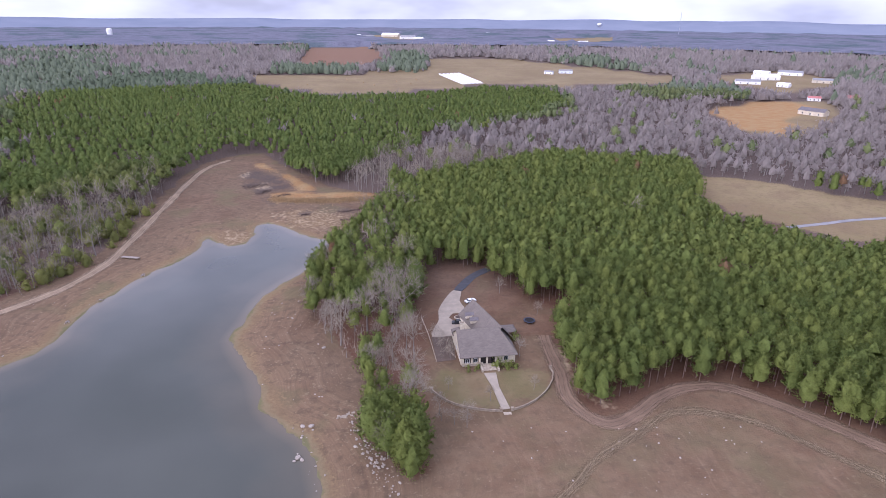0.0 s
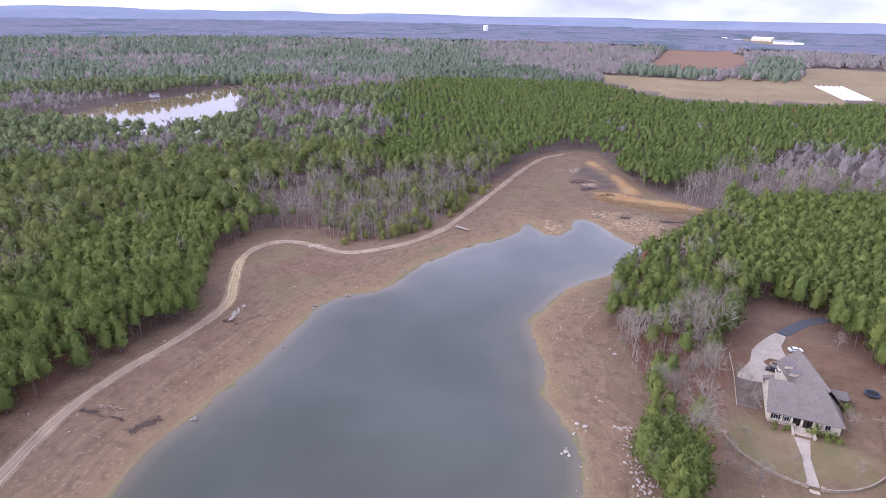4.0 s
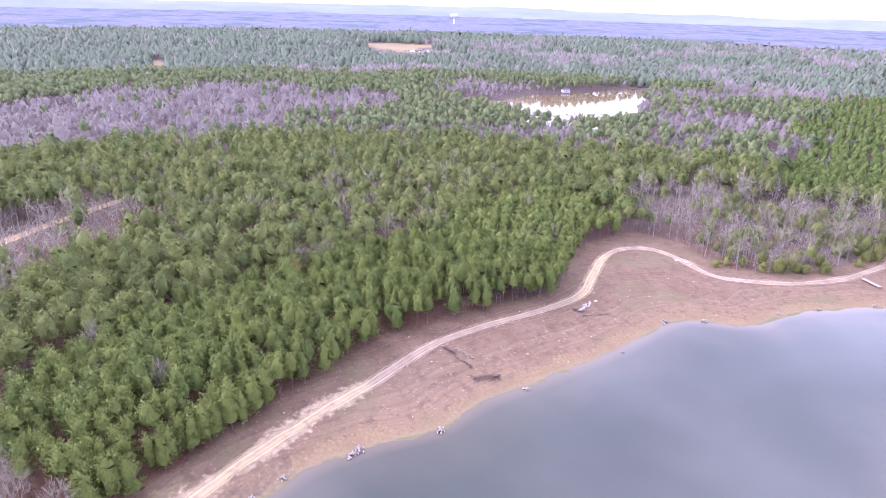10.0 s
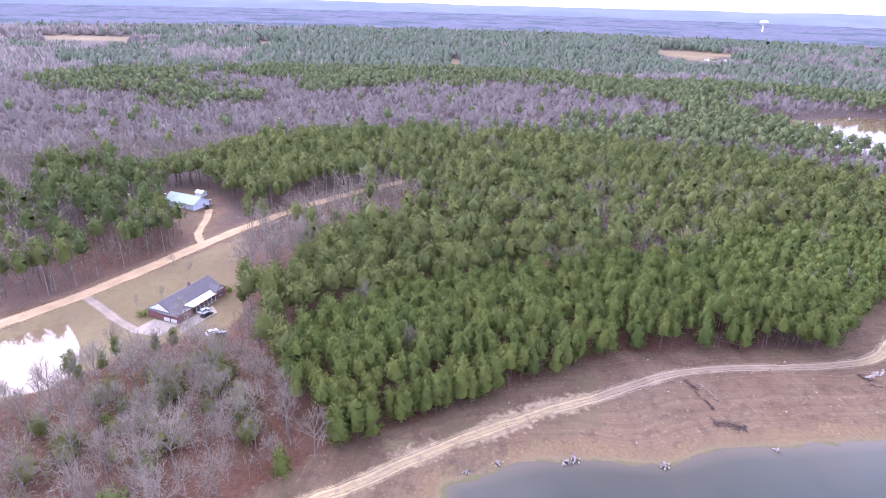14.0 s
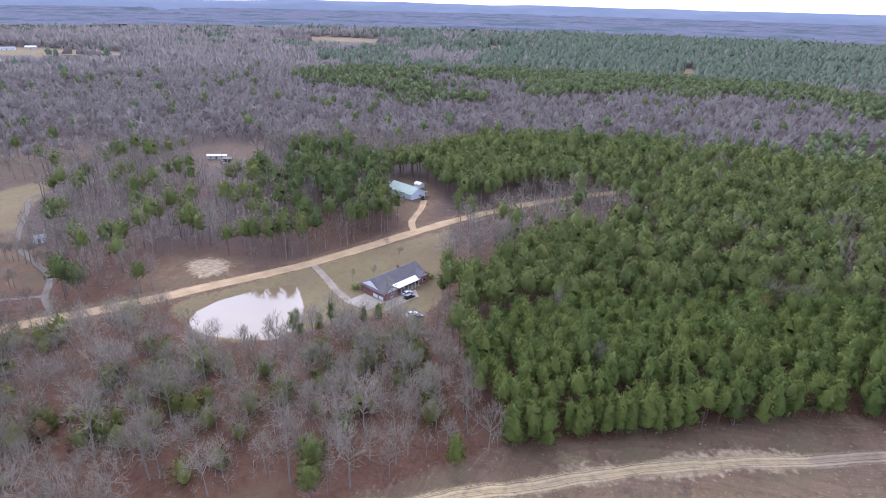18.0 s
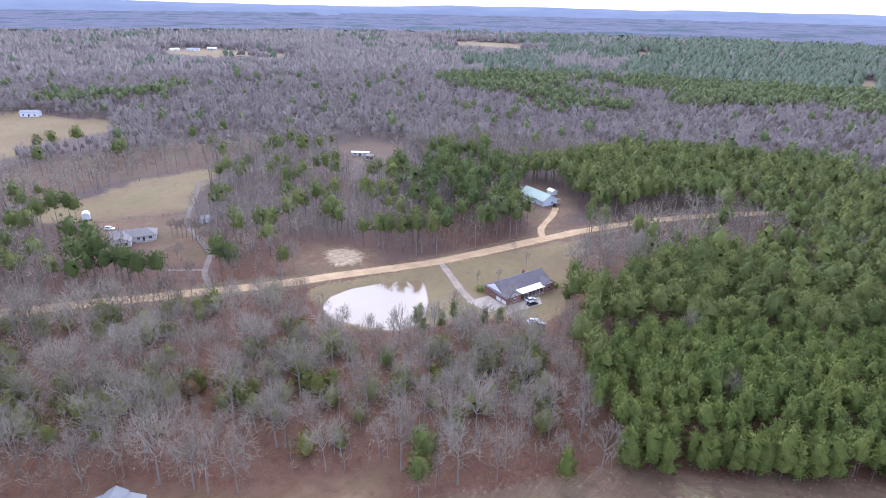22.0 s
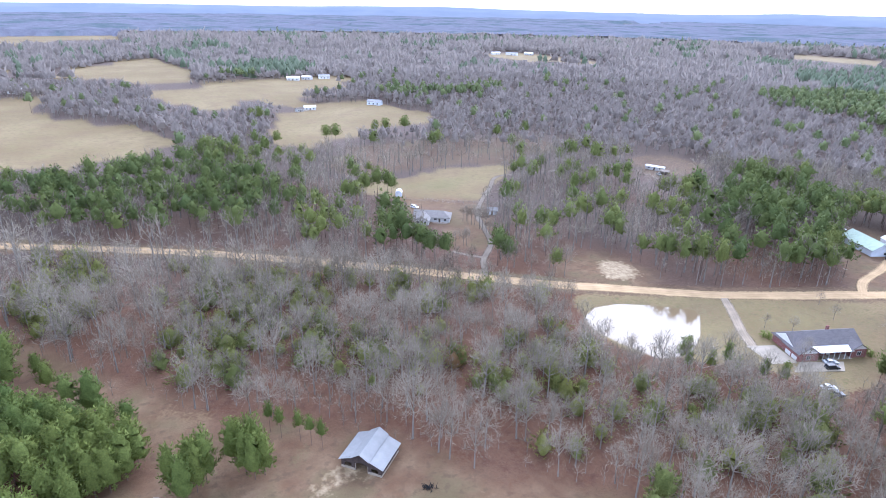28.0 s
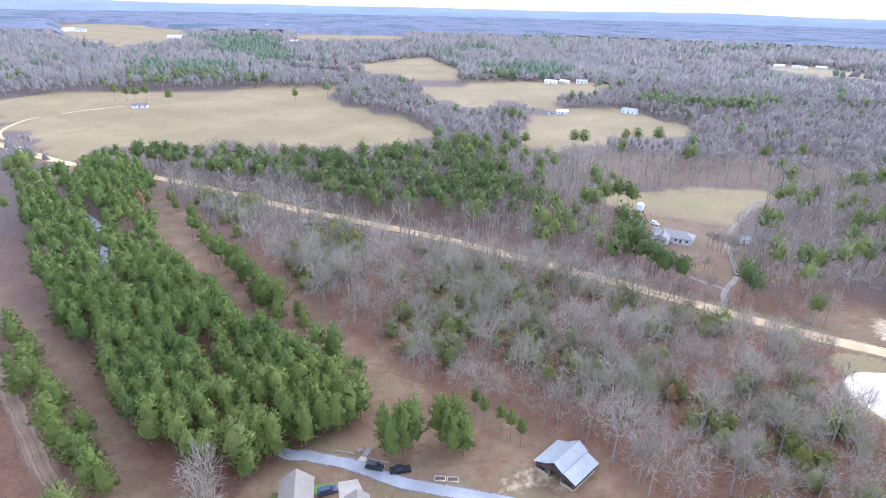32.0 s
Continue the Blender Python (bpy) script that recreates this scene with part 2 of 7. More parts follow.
def ground_material():
    k = Mat("ground_cover", 0.95, 0.0, 0.1)
    big, mid, fine = k.noise(0.012, 5.0), k.noise(0.09, 5.0), k.noise(0.9, 4.0)
    litter = k.mix(k.span(mid, 0.35, 0.68), (0.111, 0.054, 0.029), (0.155, 0.089, 0.054))
    litter = k.mix(k.span(fine, 0.4, 0.75, 0.0, 0.6), litter, (0.178, 0.115, 0.073))
    litter = k.mix(k.span(k.noise(3.2, 3.0), 0.5, 0.7, 0.0, 0.7), litter, (0.073, 0.041, 0.025))
    litter = k.mix(k.span(k.noise(0.35, 5.0), 0.48, 0.68, 0.0, 0.65), litter, (0.083, 0.044, 0.029))
    litter = k.mix(k.span(k.noise(7.0, 2.0), 0.56, 0.66, 0.0, 0.6), litter, (0.208, 0.137, 0.098))
    litter = k.mix(1.0, litter, (0.88, 0.84, 0.84), "MULTIPLY")
    # litter turns greyer with distance from the origin, the edge broken by noise
    grey_litter = k.mix(k.span(fine, 0.35, 0.7), (0.082, 0.062, 0.050), (0.128, 0.102, 0.084))
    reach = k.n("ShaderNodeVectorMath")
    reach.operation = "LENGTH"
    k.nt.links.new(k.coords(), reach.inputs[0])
    litter = k.mix(k.span(k.math("ADD", reach.outputs["Value"], k.span(big, 0.3, 0.7, -120.0, 120.0)), 190.0, 400.0, 0.0, 0.85), litter, grey_litter)
    shore = k.attr("shore")
    warp = k.math("ADD", shore, k.span(k.noise(0.025, 3.0), 0.2, 0.8, -4.0, 4.0))
    comb = k.n("ShaderNodeCombineXYZ")
    k.nt.links.new(warp, comb.inputs["X"])
    lines = k.n("ShaderNodeTexNoise", Scale=0.55, Detail=4.0, Roughness=0.65)
    k.nt.links.new(comb.outputs[0], lines.inputs["Vector"])
    streak = lines.outputs["Fac"]
    bare = k.mix(k.span(mid, 0.36, 0.64), (0.114, 0.071, 0.042), (0.161, 0.105, 0.064))
    bare = k.mix(k.span(k.noise(0.022, 4.0), 0.42, 0.62, 0.0, 0.7), bare, (0.142, 0.101, 0.061))
    silt = k.math("ADD", shore, k.span(k.noise(0.03, 4.0), 0.25, 0.75, -10.0, 10.0))
    bare = k.mix(k.span(silt, 26.0, 6.0, 0.0, 0.8), bare, (0.178, 0.118, 0.068))
    furrow = k.n("ShaderNodeTexNoise", Scale=1.5, Detail=3.0, Roughness=0.7)
    k.nt.links.new(comb.outputs[0], furrow.inputs["Vector"])
    sep = k.nt.nodes.new("ShaderNodeSeparateXYZ")
    k.nt.links.new(k.coords(), sep.inputs[0])
    raked = k.span(sep.outputs["X"], 30.0, 10.0, 0.2, 1.0)
    bare = k.mix(k.math("MULTIPLY", raked, k.span(streak, 0.50, 0.64, 0.0, 0.32)), bare, (0.080, 0.055, 0.037))
    bare = k.mix(k.span(streak, 0.47, 0.36, 0.0, 0.5), bare, (0.200, 0.143, 0.087))
    bare = k.mix(k.math("MULTIPLY", raked, k.span(furrow.outputs["Fac"], 0.50, 0.66, 0.0, 0.30)), bare, (0.078, 0.055, 0.038))
    bare = k.mix(k.span(k.noise(0.30, 6.0), 0.50, 0.66, 0.0, 0.6), bare, (0.081, 0.057, 0.037))
    bare = k.mix(k.span(fine, 0.58, 0.70, 0.0, 0.7), bare, (0.218, 0.166, 0.102))
    bare = k.mix(k.span(k.noise(0.035, 4.0, (1, 1, 1)), 0.54, 0.68, 0.0, 0.65), bare, (0.122, 0.105, 0.052))
    field = k.mix(k.span(big, 0.35, 0.65), (0.170, 0.122, 0.060), (0.228, 0.172, 0.088))
    field = k.mix(k.span(mid, 0.45, 0.7, 0.0, 0.5), field, (0.184, 0.160, 0.066))
    field = k.mix(k.span(fine, 0.5, 0.8, 0.0, 0.35), field, (0.148, 0.109, 0.063))
    sand = k.mix(k.span(fine, 0.35, 0.7), (0.160, 0.107, 0.056), (0.206, 0.144, 0.077))
    sand = k.mix(k.span(mid, 0.42, 0.66, 0.0, 0.6), sand, (0.136, 0.094, 0.054))
    damp = k.math("ADD", shore, k.span(k.noise(0.25, 4.0), 0.2, 0.8, -1.6, 1.6))
    sand = k.mix(k.span(damp, 3.2, 1.6, 0.0, 0.5), sand, (0.180, 0.148, 0.082))
    sand = k.mix(k.span(damp, 1.2, 0.2), sand, (0.128, 0.116, 0.056))
    field = k.mix(k.span(k.noise(0.045, 5.0), 0.50, 0.66, 0.0, 0.6), field, (0.165, 0.112, 0.066))
    field = k.mix(k.span(k.noise(0.28, 6.0, None, 0.7), 0.50, 0.64, 0.0, 0.6), field, (0.128, 0.094, 0.054))
    field = k.mix(k.span(k.noise(1.8, 3.0), 0.54, 0.68, 0.0, 0.5), field, (0.246, 0.190, 0.112))
    grass = k.mix(k.span(mid, 0.35, 0.7), (0.132, 0.118, 0.049), (0.190, 0.155, 0.079))
    plow = k.mix(k.span(streak, 0.35, 0.7), (0.152, 0.085, 0.050), (0.197, 0.118, 0.069))
    orange = k.mix(k.span(mid, 0.35, 0.7), (0.268, 0.144, 0.055), (0.286, 0.197, 0.088))
    edge = k.span(fine, 0.3, 0.7, -0.22, 0.22)

    def mask(name, channel):
        v = k.math("ADD", k.attr(name, channel), edge)
        return k.span(v, 0.35, 0.65)

    out = k.mix(mask("cover", 0), litter, bare)
    out = k.mix(mask("cover", 1), out, field)
    out = k.mix(mask("cover", 2), out, sand)
    out = k.mix(mask("other", 0), out, grass)
    out = k.mix(mask("other", 1), out, orange)
    out = k.mix(mask("other", 2), out, plow)
    worn = k.mix(k.span(k.noise(0.16, 5.0), 0.35, 0.68), (0.142, 0.086, 0.047), (0.205, 0.142, 0.083))
    worn = k.mix(k.span(fine, 0.45, 0.75, 0.0, 0.45), worn, (0.120, 0.072, 0.046))
    worn = k.mix(k.span(k.noise(0.06, 5.0), 0.48, 0.62, 0.0, 0.75), worn, (0.128, 0.104, 0.052))
    worn = k.mix(k.span(k.noise(0.4, 6.0), 0.52, 0.66, 0.0, 0.6), worn, (0.092, 0.064, 0.040))
    out = k.mix(k.math("MULTIPLY", k.attr("mark", 2), k.span(mid, 0.32, 0.60, 0.45, 0.95)), out, worn)
    pale = k.mix(k.span(k.noise(0.6, 5.0), 0.35, 0.7), (0.280, 0.205, 0.125), (0.430, 0.335, 0.205))
    out = k.mix(k.span(k.math("ADD", k.attr("mark", 1), k.span(k.noise(0.45, 5.0), 0.25, 0.75, -0.45, 0.35)), 0.25, 0.75), out, pale)
    out = k.mix(k.span(k.math("ADD", k.attr("mark", 0), k.span(k.noise(0.55, 5.0), 0.3, 0.7, -0.3, 0.3)), 0.25, 0.8, 0.0, 0.85), out, (0.072, 0.056, 0.046))
    k.color(out)
    k.bump(k.noise(1.6, 5.0), 0.5, 0.25)
    return k.m


def water_material(name, c, rough=0.04, silt=None, spec=0.5):
    """Still water; silt is the colour of the turbid shallows along the shore."""
    k = Mat(name, rough, 0.0, 0.5)
    k.b.inputs["IOR"].default_value = 1.33
    k.b.inputs["Specular IOR Level"].default_value = spec
    base = k.mix(k.span(k.noise(0.02, 3.0), 0.3, 0.7), c, tuple(v * 1.25 for v in c))
    if silt:
        reach = k.math("ADD", k.attr("offshore"), k.span(k.noise(0.05, 4.0), 0.25, 0.75, -6.0, 6.0))
        base = k.mix(k.span(reach, 18.0, 0.0, 0.0, 0.32), base, silt)
        base = k.mix(k.span(k.attr("offshore"), 4.0, 0.0, 0.0, 0.7), base, silt)
    k.color(base)
    k.bump(k.noise(0.8, 2.0), 0.02, 0.05)
    return k.m


M_GROUND = ground_material()
M_WATER = water_material("lake_water", (0.042, 0.046, 0.034), 0.04, (0.125, 0.098, 0.062))
M_POND = water_material("pond_water", (0.150, 0.108, 0.060), 0.03, None, 0.40)

# ---- the plan: outlines in metres, x east, y north, the drone above the origin ----
LAKE = [(-113, 6), (-115, 12), (-118, 20), (-121, 32), (-121, 48), (-120, 63), (-125, 80), (-126, 95), (-128, 112), (-130, 134),
        (-132, 147), (-136, 165), (-136, 177), (-126, 190), (-121, 202), (-123, 210), (-120, 231), (-111, 257), (-97, 287),
        (-98, 308), (-92, 300), (-83, 293), (-76, 296), (-73, 309), (-75, 324), (-71, 329), (-58, 319), (-50, 309), (-36, 299),
        (-33, 294), (-35, 276), (-41, 260), (-50, 244), (-56, 230), (-58, 211), (-60, 198), (-57, 190), (-52, 181), (-46, 171),
        (-40, 154), (-35, 147), (-26, 139), (-22, 129), (-19, 118), (-28, 95), (-40, 75), (-60, 60), (-88, 22), (-105, 4)]
BANK = [(-121, -21), (-132, -3), (-141, 12), (-149, 27), (-159, 47), (-167, 68), (-172, 94), (-170, 117), (-171, 139), (-181, 155),
        (-199, 172), (-212, 196), (-213, 223), (-196, 233), (-174, 229), (-156, 231), (-146, 252), (-141, 277), (-139, 327),
        (-142, 383), (-144, 439), (-139, 474), (-128, 492), (-108, 506), (-96, 478), (-72, 443), (-44, 395), (-25, 384), (0, 374),
        (-13, 340), (-23, 299), (-33, 276), (-38, 244), (-33, 212), (-25, 191), (-17, 176), (-11, 162), (-8, 135), (-3, 122), (20, 100),
        (60, 20), (40, -60), (-20, -80), (-80, -60), (-104, -40)]
DIRT_E = [(8, 125), (7, 142), (8, 177), (11, 210), (12, 241), (25, 258), (40, 252), (48, 227), (59, 213), (75, 212), (72, 203),
          (58, 189), (54, 174), (54, 157), (57, 147), (62, 142), (69, 146), (85, 154), (99, 156), (108, 154), (120, 143), (128, 133),
          (137, 123), (165, 60), (150, -20), (110, -90), (40, -100), (-20, -60), (-10, 60)]
STRIP_E = [(-16, 335), (13, 379), (14, 259), (11, 210), (8, 177), (6, 158), (7, 125), (2, 124), (-8, 135), (-11, 162), (-33, 212),
           (-37, 256), (-28, 283)]
TRACK_W = [(-84, -58), (-104, -30), (-111, -18), (-121, -3), (-129, 11), (-135, 23), (-141, 36), (-146, 50), (-153, 65), (-160, 82), (-163, 101), (-164, 123), (-166, 140),
           (-170, 154), (-181, 168), (-196, 188), (-200, 204), (-194, 216), (-179, 219), (-162, 218), (-152, 224), (-140, 243), (-133, 272),
           (-134, 311), (-136, 362), (-139, 416), (-137, 456), (-127, 483)]
HAYFIELD = [(215, 411), (246, 410), (273, 390), (293, 361), (330, 335), (300, 265), (242, 278), (224, 302), (204, 328), (201, 358)]
HAYROAD = [(221, 299), (244, 304), (266, 309), (294, 312), (340, 318)]
LAWN_N = [(427, 739), (355, 569), (393, 556), (467, 605), (572, 717), (600, 828)]
FLAT_A = [(-98, 311), (-88, 318), (-74, 316), (-71, 298), (-79, 290), (-90, 296)]
FLAT_B = [(-68, 345), (-51, 355), (-32, 341), (-18, 331), (-19, 306), (-39, 316), (-52, 313)]
PINES_FILL = [(59, -158), (35, -169), (19, -174), (6, -146), (10, -132), (18, -128), (24, -127), (37, -129), (43, -122), (49, -118), (56, -130)]
BARN_SAND = [(-29, -116), (-37, -120), (-44, -115), (-46, -106), (-36, -107), (-27, -108)]
BARN_GRASS = [(-24, -124), (-33, -128), (-31, -118), (-24, -115)]
BARN_LANE = [(6, -154), (-2, -166), (-14, -150), (-6, -140), (-1, -128), (5, -129)]
ORANGE_F = [(381, 722), (491, 794), (590, 826), (537, 714), (454, 648), (396, 571), (368, 587), (374, 643)]
NFIELD = [(-273, 1158), (-213, 1190), (-67, 1174), (123, 1634), (247, 1684), (355, 1555), (492, 1298), (566, 1161), (476, 1035),
          (284, 990), (161, 1025), (72, 954), (-4, 915), (-93, 908), (-228, 1058)]
PLOW_F = [(-261, 2174), (-65, 2226), (-6, 1745), (-56, 1436), (-200, 1390)]
COPSE_A = [(-219, 1191), (-47, 1195), (-63, 1319), (-223, 1310)]
COPSE_B = [(-32, 1240), (65, 1213), (102, 1432), (97, 1676), (8, 1676)]
LAKE_FAR = [(-679, 346), (-635, 399), (-660, 466), (-650, 530), (-669, 616), (-673, 690), (-601, 618), (-454, 442), (-443, 390),
            (-464, 368), (-508, 352), (-559, 330)]
POND_FAR = [(-1389, 607), (-1414, 681), (-1489, 770), (-1336, 644), (-1331, 589)]
FIELD_W = [(-1720, 533), (-1586, 683), (-1493, 779), (-1436, 743), (-1300, 569), (-1443, 552)]
YARD = [(-155, -162), (-163, -160), (-179, -149), (-207, -131), (-248, -104), (-270, -89), (-246, -80), (-216, -72), (-192, -67),
        (-179, -70), (-179, -81), (-168, -96), (-158, -106), (-144, -121), (-142, -140)]
POND = [(-146, -146), (-156, -150), (-166, -148), (-177, -141), (-189, -130), (-188, -126), (-174, -115), (-160, -108),
        (-149, -112), (-145, -124), (-143, -136)]
ROAD = [(298, -504), (250, -462), (208, -431), (154, -403), (88, -359), (51, -330), (19, -309), (-20, -284), (-62, -252),
        (-103, -218), (-139, -186), (-157, -170), (-175, -157), (-193, -143), (-210, -131), (-234, -118), (-261, -104),
        (-290, -88), (-314, -71), (-339, -50), (-361, -26), (-400, 20)]
FIELDROAD = [(208, -431), (262, -478), (300, -520), (315, -553), (318, -599), (301, -635), (270, -671), (254, -680)]
DRIVE_C = [(-30, -104), (-19, -108), (-10, -111), (-2, -114), (6, -119), (12, -122), (20, -125), (31, -131), (63, -174), (91, -206),
           (111, -233), (120, -256), (135, -292), (156, -323), (193, -361), (208, -385), (218, -420)]
DRIVE_R = [(-208, -131), (-198, -119), (-189, -109), (-182, -99)]
DRIVE_G = [(-260, -103), (-275, -111), (-296, -114), (-312, -118)]
DRIVE_L = [(-133, -192), (-142, -208), (-157, -224), (-167, -246), (-174, -262), (-186, -278), (-210, -303), (-234, -324), (-281, -316)]
DRIVE_LB = [(-144, -210), (-139, -217), (-135, -224)]
PAD = [(-186, -182), (-194, -182), (-201, -172), (-196, -160), (-186, -158), (-177, -166)]
PAD_CLEARING = [(-163, -183), (-171, -197), (-188, -192), (-199, -182), (-203, -161), (-188, -150), (-177, -149)]
LANE_W = [(128, -346), (90, -281), (67, -239), (42, -197), (24, -180), (8, -172), (6, -158), (22, -168), (36, -181), (49, -195), (68, -223), (92, -258), (113, -300)]
GREENF = [(-138, -354), (-168, -350), (-213, -355), (-258, -350), (-246, -330), (-210, -303), (-191, -287), (-161, -300),
          (-145, -313), (-134, -328)]
YARD_L = [(-150, -314), (-191, -287), (-170, -244), (-151, -220), (-136, -227), (-150, -255), (-134, -268)]
FIELD_S = [(418, -727), (344, -779), (246, -791), (149, -823), (41, -830), (56, -733), (22, -672), (-34, -604), (-57, -511),
           (-18, -491), (26, -469), (116, -497), (212, -482), (209, -434), (229, -444), (286, -534), (337, -575)]
FIELD_S2 = [(-56, -812), (-66, -856), (-137, -885), (-224, -910), (-313, -908), (-364, -895), (-315, -816), (-239, -789), (-238, -715), (-193, -683), (-153, -715), (-113, -661), (-75, -745)]
FIELD_S3 = [(-118, -487), (-158, -604), (-190, -650), (-227, -672), (-290, -655), (-296, -597), (-315, -554), (-273, -513), (-213, -524), (-197, -476), (-145, -467), (-126, -470)]
FIELD_S4 = [(-28, -1236), (-122, -1318), (-153, -1053), (-123, -912), (-54, -955), (25, -1083)]
SCRUB = [(-181, -460), (-268, -447), (-344, -420), (-326, -368), (-258, -350), (-215, -359), (-142, -366), (-133, -404)]
CAMP = [(-351, -326), (-388, -319), (-396, -278), (-358, -258), (-321, -275)]
GYARD = [(-342, -153), (-346, -130), (-310, -107), (-266, -103), (-265, -110), (-293, -130)]
PINES_S = [(69, -138), (51, -121), (39, -116), (30, -118), (23, -130), (6, -136), (5, -152), (22, -178), (53, -232), (94, -293),
           (128, -350), (160, -415), (201, -433), (210, -379), (214, -346), (162, -250), (141, -232), (113, -198), (89, -172)]
LANE_S = [(156, -238), (127, -208), (99, -176), (79, -151), (67, -133), (55, -118), (40, -95), (65, -100), (80, -136), (97, -157), (120, -187), (145, -218)]
TRACK_S = [(170, -235), (124, -177), (104, -152), (89, -132), (76, -115), (66, -95)]
BARNYARD = [(28, -187), (11, -172), (-3, -158), (-14, -144), (-27, -141), (-37, -133), (-53, -116), (-63, -99), (-71, -90),
            (-82, -83), (-92, -73), (-60, -60), (0, -90), (35, -112), (30, -118), (23, -130), (6, -136), (5, -152), (22, -178)]
GAP_S = [(5, -152), (-8, -162), (14, -188), (50, -240), (96, -309), (142, -384), (128, -350), (94, -293), (53, -232), (22, -178)]
HWOOD = [(60, -345), (-62, -243), (-102, -215), (-141, -182), (-160, -164), (-142, -141), (-143, -120), (-154, -104), (-172, -84), (-196, -70),
         (-186, -56), (-162, -50), (-138, -36), (-121, -21), (-92, -73), (-53, -116), (-27, -141), (10, -172), (142, -384)]
HBELT = [(-288, -500), (-364, -622), (-504, -554), (-503, -332), (-610, -193), (-782, -38), (-735, 56), (-704, 156), (-698, 240), (-655, 285),
         (-586, 257), (-572, 198), (-533, 124), (-523, 95), (-534, 38), (-521, -37), (-481, -77), (-440, -125), (-364, -170), (-340, -260), (-320, -359)]
PINES_NE = ([(376, 951), (484, 964), (529, 864), (476, 774), (355, 752), (319, 801)], [(421, 1536), (522, 1553), (540, 1307), (486, 1172), (389, 1372)],
            [(141, 923), (235, 898), (240, 776), (218, 701), (129, 582), (71, 547)])
FAR_BLOCKS = ([(427, -1700), (282, -1799), (155, -1308), (180, -1113), (300, -1303)], [(409, -1114), (372, -1146), (307, -949), (333, -906)],
              [(328, -1053), (264, -1113), (233, -970), (250, -842)], [(-128, -1368), (-192, -1371), (-156, -1078), (-106, -1078)],
              [(-182, -1077), (-347, -1149), (-312, -954), (-174, -907)])
COPSE_R = [(-215, -152), (-293, -215), (-367, -248), (-372, -204), (-342, -153), (-264, -112), (-232, -125)]
HW_N = [(-25, 420), (55, 533), (190, 656), (341, 703), (430, 560), (420, 430), (246, 425), (213, 391), (201, 452), (138, 466), (54, 404), (13, 378)]
PINE_N = [(-227, 352), (-422, 688), (-484, 1032), (-385, 1147), (-228, 1022), (-103, 798), (-4, 820), (152, 972), (244, 821), (200, 691),
          (88, 590), (53, 512), (5, 460), (-19, 424), (-48, 399), (-101, 486)]
HW_BANK = [(-257, 243), (-246, 314), (-202, 342), (-142, 372), (-131, 348), (-133, 274), (-148, 235), (-165, 223), (-197, 225)]
FAR_PINES = [(-1723, -428), (-2645, 929), (-1103, 401), (-872, 68), (-738, -67), (-828, -228), (-1173, -324)]
HW_ROAD = [(-272, -92), (-246, -80), (-216, -72), (-203, -58), (-232, -46), (-262, -38), (-288, -7), (-320, 6), (-345, -20), (-345, -56), (-300, -78)]
ROADSIDE = [(-123, -279), (-148, -262), (-155, -202), (-136, -180), (-102, -210), (-93, -225)]
GREEN_FRONT = [(-300, -138), (-318, -100), (-270, -86), (-252, -100), (-268, -112)]
MIX_S = [(200, -433), (124, -440), (23, -413), (-40, -436), (-85, -372), (-100, -303), (-66, -286), (-10, -298), (33, -340), (131, -397)]
FAR_CLEAR = [(-919, 37), (-927, 54), (-1231, 66), (-1220, 44)]
FAR_CLEAR_B = [(-1303, -342), (-1311, -328), (-1589, -376), (-1562, -412)]
FAR_F6 = [(247, -2181), (-118, -2166), (-101, -1860), (209, -1830)]
FAR_F7 = [(-885, -2928), (-1181, -2937), (-1028, -2564), (-752, -2500)]
FAR_F8 = [(-2900, -2974), (-3495, -3062), (-2975, -2606), (-2509, -2574)]
FAR_F9 = [(798, 3110), (1226, 3329), (995, 2695), (698, 2715)]
FAR_F1 = [(-1438, -1015), (-1601, -895), (-1598, -608), (-1459, -657), (-1400, -831)]
FAR_F2 = [(-755, -1208), (-909, -1244), (-949, -940), (-895, -902), (-790, -1083)]
FAR_F3 = [(1294, -2784), (899, -2650), (577, -2178), (512, -1755), (575, -1488), (902, -1963)]
FAR_F4 = [(193, -1150), (129, -1201), (72, -1107), (-119, -1273), (-148, -1004), (-59, -1022), (50, -1052)]
FAR_F5 = [(657, 2681), (988, 2704), (867, 2431), (620, 2350)]
TOWN_A = [(636, 1205), (857, 1254), (828, 1055), (627, 909), (598, 1028)]
TOWN_B = [(-176, 3214), (54, 3757), (227, 2693), (35, 2478)]


def inside_distance(px, py, poly):
    """Distance to the outline, negative inside; arrays of points."""
    d = np.full(px.shape, 1e12)
    odd = np.zeros(px.shape, bool)
    x1, y1 = poly[-1]
    for x2, y2 in poly:
        ex, ey = x2 - x1, y2 - y1
        wx, wy = px - x1, py - y1
        h = np.clip((wx * ex + wy * ey) / (ex * ex + ey * ey + 1e-9), 0, 1)
        d = np.minimum(d, (wx - ex * h) ** 2 + (wy - ey * h) ** 2)
        if abs(ey) > 1e-9:
            odd ^= ((y1 > py) != (y2 > py)) & (px < ex * (py - y1) / ey + x1)
        x1, y1 = x2, y2
    d = np.sqrt(d)
    return np.where(odd, -d, d)


def line_distance(px, py, line):
    d = np.full(px.shape, 1e12)
    for (x1, y1), (x2, y2) in zip(line, line[1:]):
        ex, ey = x2 - x1, y2 - y1
        h = np.clip(((px - x1) * ex + (py - y1) * ey) / (ex * ex + ey * ey + 1e-9), 0, 1)
        d = np.minimum(d, (px - x1 - ex * h) ** 2 + (py - y1 - ey * h) ** 2)
    return np.sqrt(d)


